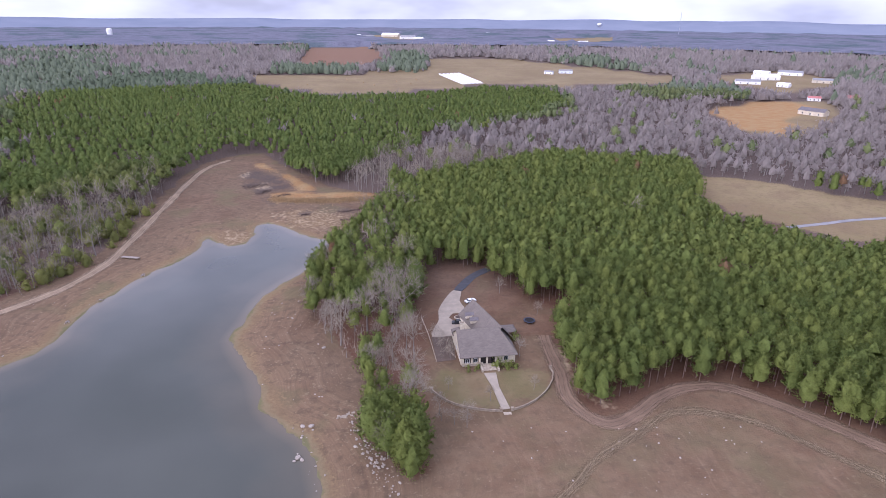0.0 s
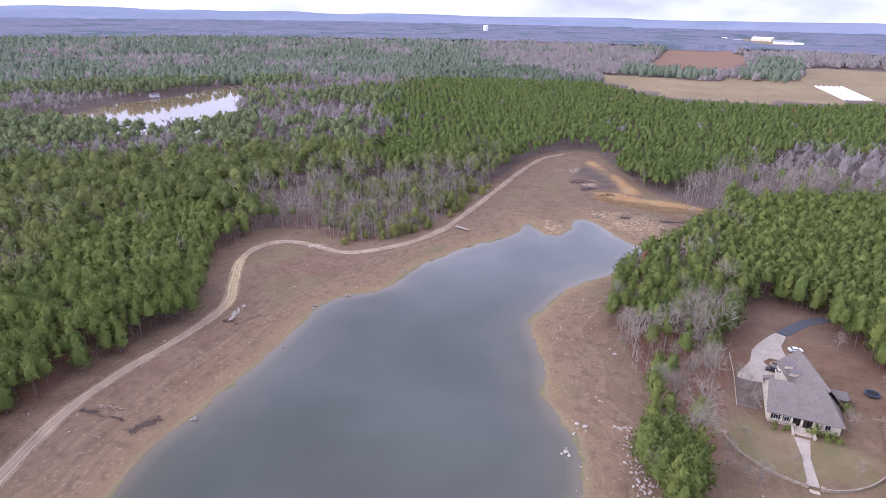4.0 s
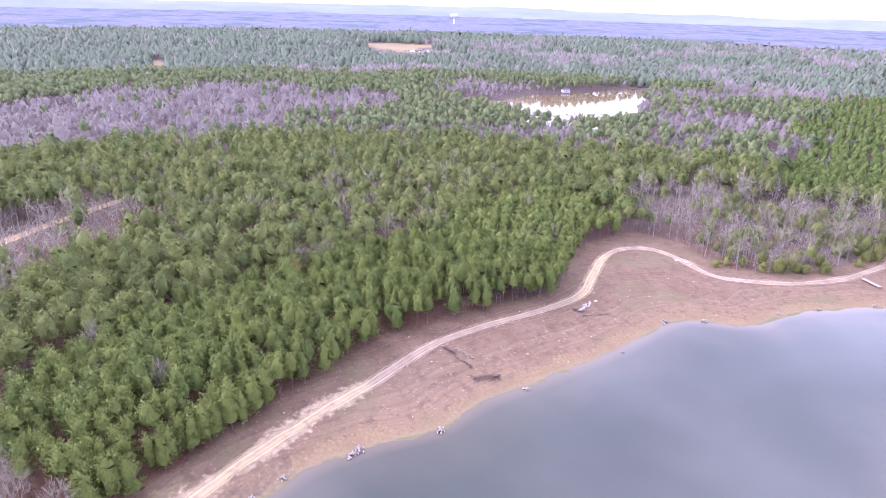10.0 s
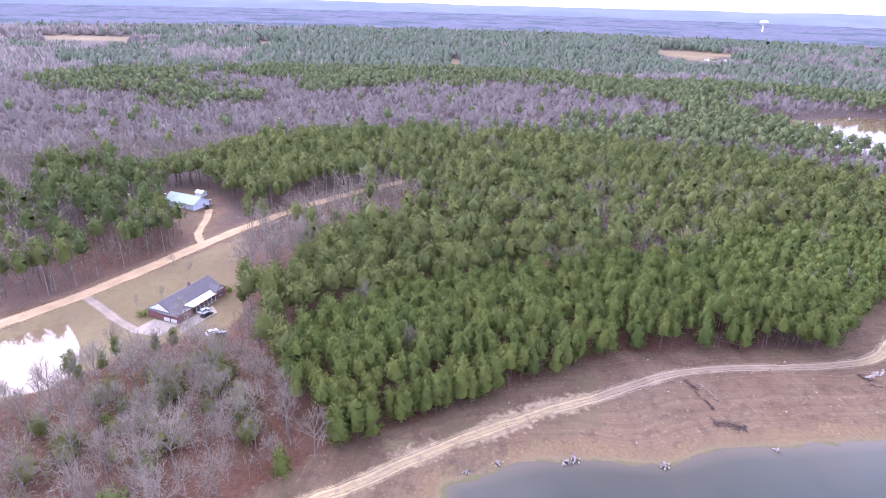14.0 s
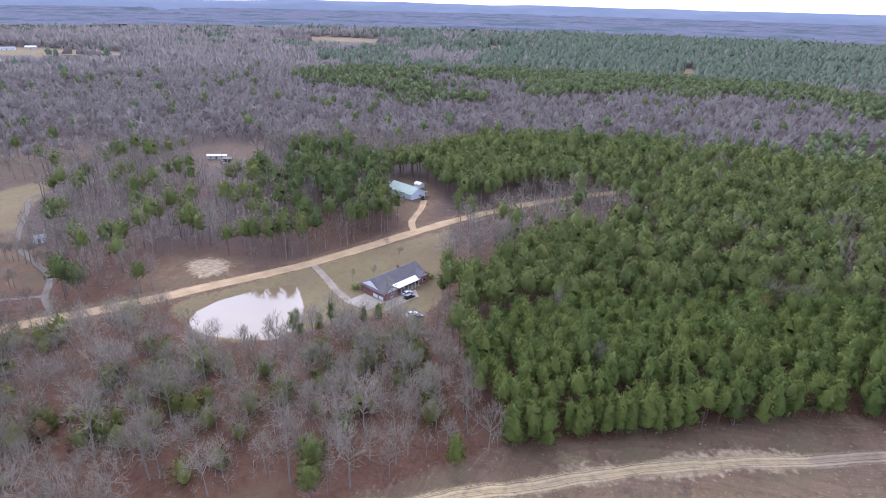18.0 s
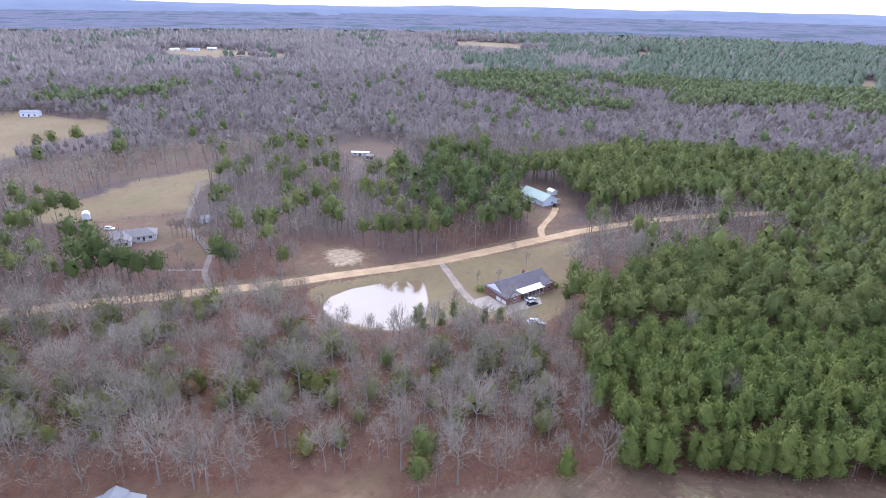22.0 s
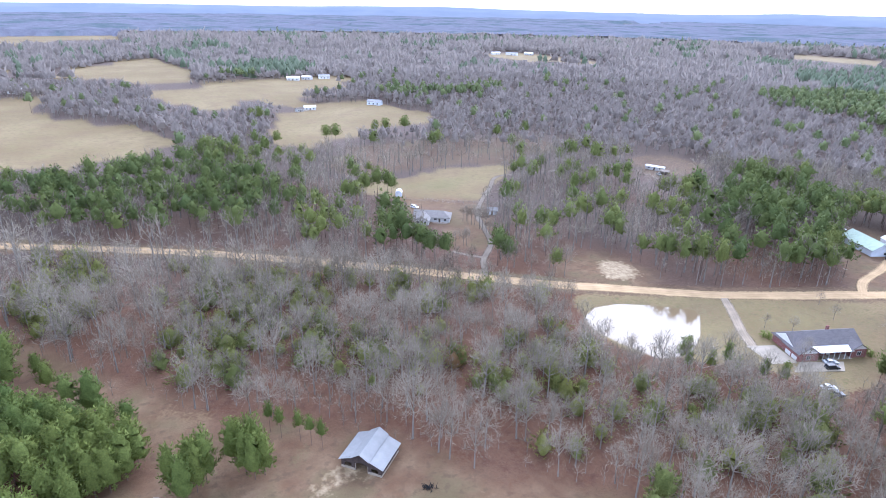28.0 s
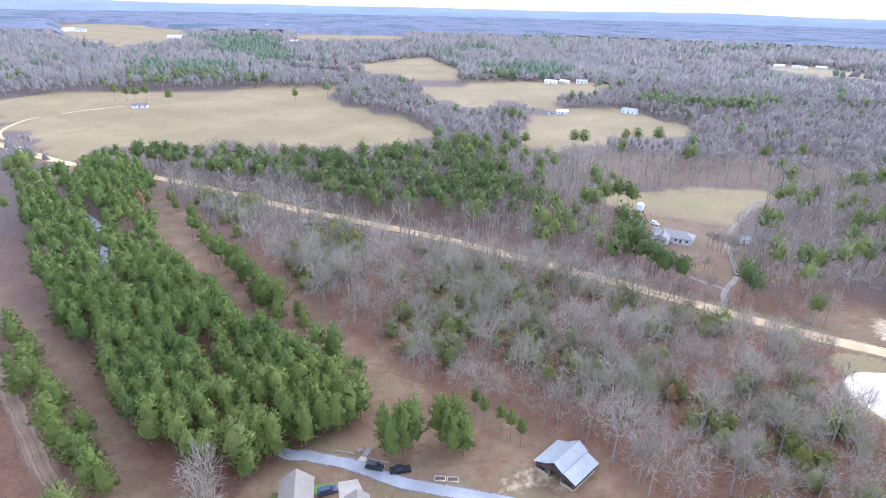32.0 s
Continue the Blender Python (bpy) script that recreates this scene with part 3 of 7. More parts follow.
def smooth(line, closed=False, step=4.0):
    """A rounded line through the corner points of a plan outline."""
    pts = [np.array(p, float) for p in line]
    n = len(pts)
    out = []
    for i in range(n if closed else n - 1):
        if closed:
            a, b, c, d = pts[i - 1], pts[i], pts[(i + 1) % n], pts[(i + 2) % n]
        else:
            a, b, c, d = pts[max(i - 1, 0)], pts[i], pts[i + 1], pts[min(i + 2, n - 1)]
        k = max(1, int(np.linalg.norm(c - b) / step))
        for j in range(k):
            u = j / k
            out.append(tuple(0.5 * (2 * b + (c - a) * u + (2 * a - 5 * b + 4 * c - d) * u * u + (3 * b - a - 3 * c + d) * u ** 3)))
    if not closed:
        out.append(tuple(pts[-1]))
    return out


def lattice_noise(x, y, cell, seed):
    """Smooth value noise, 0 to 1, for arrays."""
    u, v = x / cell, y / cell
    i, j = np.floor(u).astype(np.int64), np.floor(v).astype(np.int64)
    fu, fv = u - i, v - j
    fu, fv = fu * fu * (3 - 2 * fu), fv * fv * (3 - 2 * fv)

    def h(a, b):
        q = (a * 374761393 + b * 668265263 + seed * 974634721) & 0x7FFFFFFF
        q = ((q ^ (q >> 13)) * 1274126177) & 0x7FFFFFFF
        return ((q ^ (q >> 16)) & 0xFFFF) / 65535.0

    return (h(i, j) * (1 - fu) + h(i + 1, j) * fu) * (1 - fv) + (h(i, j + 1) * (1 - fu) + h(i + 1, j + 1) * fu) * fv


DARK_MARKS = ([(-109, 430), (-107, 450), (-101, 450), (-87, 437), (-72, 417), (-64, 397), (-74, 389), (-82, 384), (-71, 361), (-80, 368), (-91, 387), (-100, 404)],
              [(-55, 342), (-51, 350), (-45, 346), (-45, 338), (-49, 333)], [(-38, 356), (-22, 349), (-21, 341), (-28, 340), (-38, 350)],
              [(-127, 19), (-125, 23), (-122, 21), (-118, 12), (-118, 3), (-121, 5)])
SAND_MARKS = ([(-114, -20), (-124, -4), (-132, 9), (-138, 22), (-144, 36), (-148, 50), (-144, 50), (-139, 37), (-132, 24), (-126, 12), (-118, -2), (-109, -16)],
              [(-94, 403), (-85, 411), (-80, 400), (-84, 390)], [(-107, 430), (-104, 444), (-99, 430), (-103, 422)],
              [(51, 187), (56, 178), (55, 163), (60, 150), (64, 147), (57, 160), (58, 178), (54, 190)])
SANDY = (SAND_MARKS[0], [(-164, 145), (-172, 154), (-186, 168), (-200, 186), (-196, 194), (-182, 178), (-168, 162), (-160, 150)], [(-60, -90), (-118, -24), (-110, -14), (-50, -80)])
STRAW_MARKS = ([(-81, 386), (-64, 389), (-46, 386), (-10, 386), (-10, 370), (-42, 371), (-56, 369), (-70, 363), (-78, 373)],
               [(-107, 475), (-96, 468), (-69, 428), (-52, 398), (-49, 388), (-63, 389), (-73, 417), (-88, 443), (-102, 456)])
PALE_FLAT = [(-75, 343), (-59, 353), (-37, 355), (-23, 338), (-23, 317), (-31, 302), (-43, 312), (-56, 319), (-70, 327)]
GREEN_STRIP = [(-126, -11), (-129, -4), (-135, 7), (-138, 14), (-135, 15), (-131, 6), (-126, -1), (-124, -7)]
YARD_BROWN = [(-261, -100), (-246, -78), (-225, -68), (-196, -66), (-200, -78), (-216, -80), (-236, -92)]
FRONT_LAWN = [(11, 158), (18, 150), (31, 146), (46, 154), (52, 165), (44, 172), (30, 169), (22, 170), (14, 172)]
LAKE_S = smooth(LAKE, True, 6.0)
LAKE_LEVEL, POND_LEVEL, FAR_LEVEL = -1.5, -0.7, -1.0
FIELDS = (HAYFIELD, NFIELD, FIELD_W, GREENF, FIELD_S, FIELD_S2, FIELD_S3, FIELD_S4, FAR_F1, FAR_F2, FAR_F3, FAR_F4, FAR_F5, FAR_F6, FAR_F7, FAR_F8, FAR_F9, TOWN_A, TOWN_B, FAR_CLEAR, FAR_CLEAR_B)
ROADS = ((ROAD, 6.5), (TRACK_W, 5.0), (HAYROAD, 5.0), (FIELDROAD, 5.0), (DRIVE_R, 3.5), (DRIVE_G, 4.0), (DRIVE_L, 3.2), (DRIVE_LB, 3.0))


def height(x, y):
    z = (lattice_noise(x, y, 23.0, 5) - 0.5) * 0.5
    for poly, level, reach, depth in ((LAKE_S, LAKE_LEVEL, 30.0, 2.5), (POND, POND_LEVEL, 7.0, 1.5), (LAKE_FAR, FAR_LEVEL, 15.0, 2.0), (POND_FAR, FAR_LEVEL, 15.0, 2.0)):
        d = inside_distance(x, y, poly)
        if poly is LAKE_S:
            d = d + (lattice_noise(x, y, 6.0, 8) - 0.5) * 3.0
        ramp = np.clip(d / reach, -1.0, 1.0)
        bank = np.where(ramp > 0, level * (1 - ramp) ** 1.5, level + depth * ramp * (reach / 12.0))
        z = np.where(d < reach, bank + z * np.clip(ramp, 0.0, 1.0), z)
    return z


def mesh_object(name, verts, tris, material, parent=None, floats=None, colors=None, smooth_shade=False, normals=None):
    """One mesh from arrays of points and triangles (or quads)."""
    me = bpy.data.meshes.new(name)
    verts = np.asarray(verts, np.float32)
    tris = np.asarray(tris, np.int32)
    k = tris.shape[1]
    me.vertices.add(len(verts))
    me.vertices.foreach_set("co", verts.ravel())
    me.loops.add(tris.size)
    me.loops.foreach_set("vertex_index", tris.ravel())
    me.polygons.add(len(tris))
    me.polygons.foreach_set("loop_start", np.arange(0, tris.size, k, dtype=np.int32))
    me.polygons.foreach_set("use_smooth", np.full(len(tris), smooth_shade))
    for key, values in (floats or {}).items():
        me.attributes.new(key, "FLOAT", "POINT").data.foreach_set("value", np.asarray(values, np.float32).ravel())
    for key, values in (colors or {}).items():
        me.attributes.new(key, "FLOAT_COLOR", "POINT").data.foreach_set("color", np.asarray(values, np.float32).ravel())
    me.materials.append(material)
    if normals is not None:
        me.polygons.foreach_set("use_smooth", np.full(len(tris), True))
        me.attributes.new("custom_normal", "FLOAT_VECTOR", "POINT").data.foreach_set("vector", np.asarray(normals, np.float32).ravel())
    me.update(calc_edges=True)
    ob = new(name, me)
    if parent:
        ob.parent = parent
    return ob


# ---- ground: one sheet to the horizon ----
def axis(lo, hi, fine, reach):
    core = list(np.arange(lo, hi + 0.1, fine))
    up, step = [], fine
    v = hi
    while v < reach:
        step *= 1.12
        v += step
        up.append(v)
    down, step, v = [], fine, lo
    while v > -reach:
        step *= 1.12
        v -= step
        down.append(v)
    return np.array(down[::-1] + core + up)


def build_ground():
    gx, gy = axis(-260, 190, 2.6, 4900), axis(-260, 440, 2.6, 4900)
    X, Y = np.meshgrid(gx, gy)
    x, y = X.ravel(), Y.ravel()
    z = height(x, y)
    wob = (lattice_noise(x, y, 9.0, 1) - 0.5) * 5.0 + (lattice_noise(x, y, 3.5, 2) - 0.5) * 2.0

    def cover(*polys, soft=3.0, grow=0.0):
        d = np.full(x.shape, 1e9)
        for p in polys:
            d = np.minimum(d, inside_distance(x, y, p))
        return np.clip(0.5 - (d - grow + wob) / (2 * soft), 0, 1)

    bare = np.maximum(cover(BANK, grow=4), cover(DIRT_E, grow=-2) * np.clip((198 - y) / 16, 0, 1))
    bare = np.maximum(bare, cover(CAMP, SCRUB, grow=1) * 0.56)
    bare = np.maximum(bare, np.clip(1.0 - (line_distance(x, y, ROAD) - 5) / 5, 0, 1))
    field = cover(*FIELDS, LAWN_N, YARD, soft=4.0)
    lake = inside_distance(x, y, LAKE_S)
    sand = np.maximum(np.maximum(cover(PAD, soft=2.0), cover(FLAT_A, FLAT_B, BARN_SAND, BARN_LANE, soft=5.0) * 0.6), np.clip(1.0 - (lake + wob * 0.7 - np.where(x < -90, 1.5, 0.5)) / 9.0, 0, 1))
    grass = np.maximum(cover(GREEN_STRIP, soft=2.0) * 0.6, np.maximum(np.maximum(cover(YARD) * 0.42, np.maximum(cover(FRONT_LAWN) * 0.74, cover(BARN_GRASS) * 0.55)), cover(GREENF, soft=12.0, grow=-14) * 0.6))
    orange = np.maximum(cover(ORANGE_F), cover(*STRAW_MARKS, soft=4.0) * 0.62)
    dark = cover(*DARK_MARKS, soft=4.0) * (0.35 + 0.65 * lattice_noise(x, y, 7.0, 41))
    pale = np.maximum(cover(*SAND_MARKS, soft=2.5), np.maximum(np.maximum(cover(PAD, soft=3.0) * 0.8, cover(BARN_SAND, soft=3.0) * 0.55), cover(PALE_FLAT, FLAT_A, soft=6.0) * 0.35))
    dirt = np.maximum.reduce([cover(DIRT_E, soft=6.0) * 0.6, cover(BARNYARD, LANE_S, GAP_S, GYARD, YARD_L, PAD_CLEARING, LANE_W, soft=4.0, grow=1), cover(YARD_BROWN, soft=8.0) * 0.8])
    plow = cover(PLOW_F)
    one = np.ones_like(x)
    n = len(gx)
    i, j = np.meshgrid(np.arange(n - 1), np.arange(len(gy) - 1))
    a = (j * n + i).ravel()
    quads = np.stack([a, a + 1, a + n + 1, a + n], -1)
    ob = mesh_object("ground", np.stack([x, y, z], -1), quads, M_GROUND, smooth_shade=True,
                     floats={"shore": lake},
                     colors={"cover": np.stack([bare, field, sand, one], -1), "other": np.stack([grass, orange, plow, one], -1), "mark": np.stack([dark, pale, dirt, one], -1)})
    tagged(ob, "winter ground of leaf litter, bare clay and dry grass", "ground", kind="structure")


build_ground()


def build_water(name, poly, level, material, cell, label):
    xs = [p[0] for p in poly]
    ys = [p[1] for p in poly]
    gx, gy = np.arange(min(xs) - 8, max(xs) + 8, cell), np.arange(min(ys) - 8, max(ys) + 8, cell)
    X, Y = np.meshgrid(gx, gy)
    d = inside_distance(X, Y, poly)
    n = len(gx)
    i, j = np.meshgrid(np.arange(n - 1), np.arange(len(gy) - 1))
    keep = (d[:-1, :-1] < 5.0).ravel()
    a = (j * n + i).ravel()[keep]
    quads = np.stack([a, a + 1, a + n + 1, a + n], -1)
    used, back = np.unique(quads, return_inverse=True)
    v = np.stack([X.ravel(), Y.ravel(), np.full(X.size, level)], -1)[used]
    tagged(mesh_object(name, v, back.reshape(-1, 4), material, floats={"offshore": -d.ravel()[used]}, smooth_shade=True), label, "water", kind="structure")


build_water("water_lake", LAKE_S, LAKE_LEVEL, M_WATER, 3.0, "still grey-blue lake water with a low shoreline")
build_water("water_pond", POND, POND_LEVEL, M_POND, 1.5, "small still pond beside the dirt road")
build_water("water_far_lake", LAKE_FAR, FAR_LEVEL, M_POND, 8.0, "distant lake shining behind a wooded ridge")
build_water("water_far_pond", POND_FAR, FAR_LEVEL, M_POND, 12.0, "far bright pond in a field")


def build_road(name, line, width, material, label, lift=0.06, ragged=0.15):
    pts = np.array(smooth(line, False, 2.0))
    tan = np.gradient(pts, axis=0)
    tan /= np.linalg.norm(tan, axis=1)[:, None] + 1e-9
    nor = np.stack([-tan[:, 1], tan[:, 0]], -1)
    rng = np.random.default_rng(len(pts))
    across = np.array([-1.0, -0.6, -0.25, 0.25, 0.6, 1.0])
    rows = []
    for k in across:
        w = width / 2 * k + (rng.normal(0, ragged, len(pts)) if abs(k) == 1 else 0)
        q = pts + nor * np.reshape(w, (-1, 1))
        crown = lift * (1.0 if abs(k) < 1 else 0.3)
        rows.append(np.column_stack([q, height(q[:, 0], q[:, 1]) + crown + 0.05]))
    v = np.stack(rows, 1).reshape(-1, 3)
    m = len(across)
    a = (np.arange(len(pts) - 1)[:, None] * m + np.arange(m - 1)[None, :]).ravel()
    quads = np.stack([a, a + 1, a + m + 1, a + m], -1)
    edge = np.tile(across, len(pts))
    sandy = np.clip(0.5 - np.minimum.reduce([inside_distance(v[:, 0], v[:, 1], p) for p in SANDY]) / 8.0, 0, 1)
    tagged(mesh_object(name, v, quads, material, floats={"across": edge, "sandy": sandy}, smooth_shade=True), label, "road", kind="structure")


build_road("road_main", ROAD, 9.2, M_TRACK, "pale sandy unpaved country road", ragged=0.15)
build_road("road_lake_track", TRACK_W, 6.8, M_RUT, "worn sandy track along the lake shore", ragged=0.15)
build_road("road_hay", HAYROAD, 4.4, M_GRAVEL_B, "pale gravel road through the hay field")
build_road("road_field", FIELDROAD, 4.5, M_TRACK, "sandy road curving across the field")
build_road("road_drive_cottage", DRIVE_C, 4.6, M_GRAVEL_B, "bluish gravel driveway beside the cottage", ragged=0.15)
build_road("road_drive_ranch", DRIVE_R, 4.6, M_SANDY, "gravel driveway to the brick house")
build_road("road_drive_green", DRIVE_G, 5.0, M_TRACK, "dirt driveway to the green-roofed house")
build_road("road_drive_lane", DRIVE_L, 3.8, M_GRAVEL, "gravel lane past a small grey house")
build_road("road_drive_spur", DRIVE_LB, 3.2, M_GRAVEL, "gravel spur of the lane")


# ---- woods ----
def blades(rng, roots, ways, length, width):
    """Slim pointed plumes: a triangle at each root along its way."""
    n = len(roots)
    side = np.cross(ways, np.array((0.0, 0.0, 1.0)) + rng.normal(0, 0.7, (n, 3)))
    side /= np.linalg.norm(side, axis=1)[:, None] + 1e-9
    l = length * rng.uniform(0.7, 1.3, (n, 1))
    w = width * rng.uniform(0.7, 1.3, (n, 1)) / 2
    v = np.stack([roots - side * w, roots + side * w, roots + ways * l], 1).reshape(-1, 3)
    return v, np.arange(3 * n).reshape(-1, 3)


def cone(base, tip, r, sides, turn=0.0):
    """An open tapered stick from base to tip."""
    base, tip = np.array(base, float), np.array(tip, float)
    d = tip - base
    d /= np.linalg.norm(d) + 1e-9
    u = np.cross(d, (0.3, 0.9, 0.2))
    u /= np.linalg.norm(u)
    w = np.cross(d, u)
    a = turn + np.arange(sides) * 2 * np.pi / sides
    ring = base + r * (np.cos(a)[:, None] * u + np.sin(a)[:, None] * w)
    v = np.vstack([ring, tip])
    return v, np.array([(i, (i + 1) % sides, sides) for i in range(sides)])


def join(parts):
    vs, ts, n = [], [], 0
    for v, t in parts:
        vs.append(v)
        ts.append(t + n)
        n += len(v)
    return np.vstack(vs), np.vstack(ts)


def facing(v, t, n):
    """Turns each triangle so that it faces the way its foliage faces."""
    a, b, c = v[t[:, 0]], v[t[:, 1]], v[t[:, 2]]
    back = (np.cross(b - a, c - a) * n[t[:, 0]]).sum(1) < 0
    t = t.copy()
    t[back] = t[back][:, ::-1]
    return t


def lump(rng, z0, z1, radius, sides, rings, jitter, lean=(0.0, 0.0)):
    """A closed uneven crown body between two heights; radius is a function of the height from 0 to 1."""
    v, n = [], []
    for j in range(rings):
        h = j / rings
        a = (np.arange(sides) + 0.5 * (j % 2)) * 2 * np.pi / sides + rng.uniform(-0.25, 0.25, sides)
        r = radius(h) * rng.uniform(1 - jitter, 1 + jitter, sides)
        z = z0 + (z1 - z0) * (h + rng.uniform(-0.5, 0.5, sides) * jitter / rings)
        v.append(np.stack([r * np.cos(a) + lean[0] * z, r * np.sin(a) + lean[1] * z, z], -1))
        n.append(np.stack([np.cos(a), np.sin(a), 0.05 + 0.8 * h + 0 * a], -1))
    v.append(np.array([(lean[0] * z1, lean[1] * z1, z1)]))
    n.append(np.array([(0.0, 0.0, 1.0)]))
    t = []
    for j in range(rings):
        for i in range(sides):
            p, q = j * sides + i, j * sides + (i + 1) % sides
            if j == rings - 1:
                t.append((p, q, rings * sides))
            else:
                t += [(p, q, p + sides), (q, q + sides, p + sides)]
    n = np.vstack(n)
    return np.vstack(v), np.array(t), n / np.linalg.norm(n, axis=1)[:, None]


def pine_shape(seed, tall, wide, low, count, length, width, sides=6, rings=3, tufts=0, taper=0.5, body=0.42, foot=0.16):
    """Crown and trunk of a pine: short needle plumes in tufts, spread over the tiers of an uneven body round a tapering stem.
    The crown's normals follow its tufts and its outline."""
    rng = np.random.default_rng(seed)
    lean = rng.normal(0, 0.02, 2)
    z0, z1 = tall * low, tall

    def radius(h):
        return wide / 2 * np.minimum(1.0, (h + foot) / 0.34) * np.clip(1.0 - h, 0.0, 1.0) ** taper

    cv, ct, cn = lump(rng, z0, z0 + (z1 - z0) * 0.92, lambda h: body * radius(h) + 0.1, sides, rings, 0.36 if tufts else 0.16, lean)
    if tufts:
        cn = cn + rng.normal(0, 0.22, cn.shape)
        cn /= np.linalg.norm(cn, axis=1)[:, None]
    trunk = cone((0, 0, -0.3), (lean[0] * tall, lean[1] * tall, tall * 0.9), tall * 0.009 + 0.03, 4)
    if not count:
        cn = cn * (0.2, 0.2, 1.0) + (0, 0, 0.9)
        cn /= np.linalg.norm(cn, axis=1)[:, None]
        return (cv, facing(cv, ct, cn), cn), trunk

    def skin(h, a):
        slope = np.stack([np.cos(a), np.sin(a), 0.05 + 1.3 * h], -1)
        p = np.stack([radius(h) * np.cos(a), radius(h) * np.sin(a), z0 + (z1 - z0) * h], -1)
        return p, slope / np.linalg.norm(slope, axis=1)[:, None]

    if tufts:
        th = np.append((np.arange(tufts - 1) + rng.uniform(0, 1, tufts - 1)) / tufts, 0.95) ** 1.25
        tp, tn = skin(th, np.arange(tufts) * 2.4 + rng.uniform(-0.4, 0.4, tufts))
        tp = tp * (0.86, 0.86, 1.0) * np.hstack([rng.uniform(0.86, 1.12, (tufts, 1))] * 2 + [np.ones((tufts, 1))])
        pick = rng.integers(0, tufts, count)
        d = rng.normal(size=(count, 3))
        d /= np.linalg.norm(d, axis=1)[:, None]
        size = wide * 1.05 / math.sqrt(tufts)
        root = tp[pick] + (d + tn[pick] * 0.35) * (size, size, size * 0.72) * rng.uniform(0.4, 0.95, (count, 1))
        root[:, 2] = np.minimum(root[:, 2], z1 + 0.25)
        face = tn[pick] * 0.85 + d * 0.38 + (0, 0, 0.10)
    else:
        h = rng.beta(1.0, 1.3, count)
        root, tn = skin(h, rng.uniform(0, 2 * np.pi, count))
        root = root * (0.93, 0.93, 1.0)
        face = tn + rng.normal(0, 0.16, (count, 3)) - (0, 0, 0.05)
    face /= np.linalg.norm(face, axis=1)[:, None]
    way = face * (1, 1, 0) * 0.8 + (0, 0, 0.7) + rng.normal(0, 0.4, (count, 3))
    way /= np.linalg.norm(way, axis=1)[:, None]
    root[:, :2] += lean * root[:, 2:3]
    side = np.cross(way, face + rng.normal(0, 0.3, (count, 3)))
    side /= np.linalg.norm(side, axis=1)[:, None] + 1e-9
    l, w = length * rng.uniform(0.65, 1.35, (count, 1)), width * rng.uniform(0.7, 1.3, (count, 1)) / 2
    base = root - way * l * 0.5
    v = np.stack([base - side * w, base + side * w, base + way * l], 1).reshape(-1, 3)
    t = np.arange(3 * count).reshape(-1, 3)
    n = np.vstack([np.repeat(face, 3, 0), cn])
    v, t = join([(v, t), (cv, ct)])
    return (v, facing(v, t, n), n), trunk


def bare_shape(seed, tall, wide, splits, twigs, stick=1.0, twig_len=1.3, twig_w=0.07, thin=False, heart=False):
    """A leafless hardwood: limbs rise from the upper stem and fork towards a rounded crown of fine twigs.
    splits: how many forks at each level. thin: branches are single blades. heart: the thicket of inner twigs is one body."""
    rng = np.random.default_rng(seed)
    lean = rng.normal(0, 0.03, 2)
    fork = tall * rng.uniform(0.24, 0.40)
    trunk = cone((0, 0, -0.3), (lean[0] * tall, lean[1] * tall, tall * 0.86), stick * (0.06 + tall * 0.0085), 4)
    mid = np.array((lean[0] * tall * 0.45, lean[1] * tall * 0.45, tall * 0.50))
    half = np.array((wide / 2, wide / 2, tall * 0.50))
    squash = rng.uniform(0.85, 1.15)
    half[:2] *= (squash, 1 / squash)
    parts, tips = [], []

    def bough(b, way, r, level):
        goal = mid + way * half * rng.uniform(0.86, 1.06)
        last = level >= len(splits)
        e = b + (goal - b) * (1.0 if last else rng.uniform(0.5, 0.68)) + rng.normal(0, 0.02 * wide, 3)
        if thin or level > 2:
            side = np.cross(e - b, rng.normal(size=3))
            side *= r / (np.linalg.norm(side) + 1e-9)
            parts.append((np.array([b - side, b + side, e]), np.array([(0, 1, 2)])))
        else:
            parts.append(cone(b, e, r, 3))
        tips.append((b, e, way))
        if last:
            return
        for k in range(splits[level]):
            w = way + rng.normal(0, 0.46 / level ** 0.5, 3)
            w[2] = max(w[2], -0.12)
            bough(b + (e - b) * rng.uniform(0.4, 1.0), w / np.linalg.norm(w), r * 0.58, level + 1)

    for i in range(splits[0]):
        up = 0.24 + 0.74 * (i + rng.uniform(0, 1)) / splits[0]
        a = i * 2.4 + rng.uniform(-0.5, 0.5)
        flat = math.sqrt(max(0.02, 1.0 - up * up))
        z = fork + (tall * 0.60 - fork) * up * rng.uniform(0.7, 1.1)
        bough(np.array((lean[0] * z, lean[1] * z, z)), np.array((math.cos(a) * flat, math.sin(a) * flat, up)), stick * 0.115 * (1.15 - 0.5 * up), 1)
    ends = tips[len(tips) // 6:]
    pick = rng.integers(0, len(ends), twigs)
    roots = np.array([ends[j][0] + (ends[j][1] - ends[j][0]) * u for j, u in zip(pick, rng.uniform(0.55, 1.0, twigs))])
    way = np.array([ends[j][2] for j in pick]) + rng.normal(0, 0.42, (twigs, 3)) + (0, 0, 0.25)
    way /= np.linalg.norm(way, axis=1)[:, None]
    parts.append(blades(rng, roots, way, twig_len, twig_w))
    if heart:
        parts.append(lump(rng, tall * 0.38, tall * 0.80, lambda h: 0.28 * wide * (1.0 - 0.5 * h), 5, 2, 0.35, lean)[:2])
    return join(parts), trunk


YOUNG = (14.5, 5.9, 0.56)
OLD = (17.0, 8.0, 0.56)


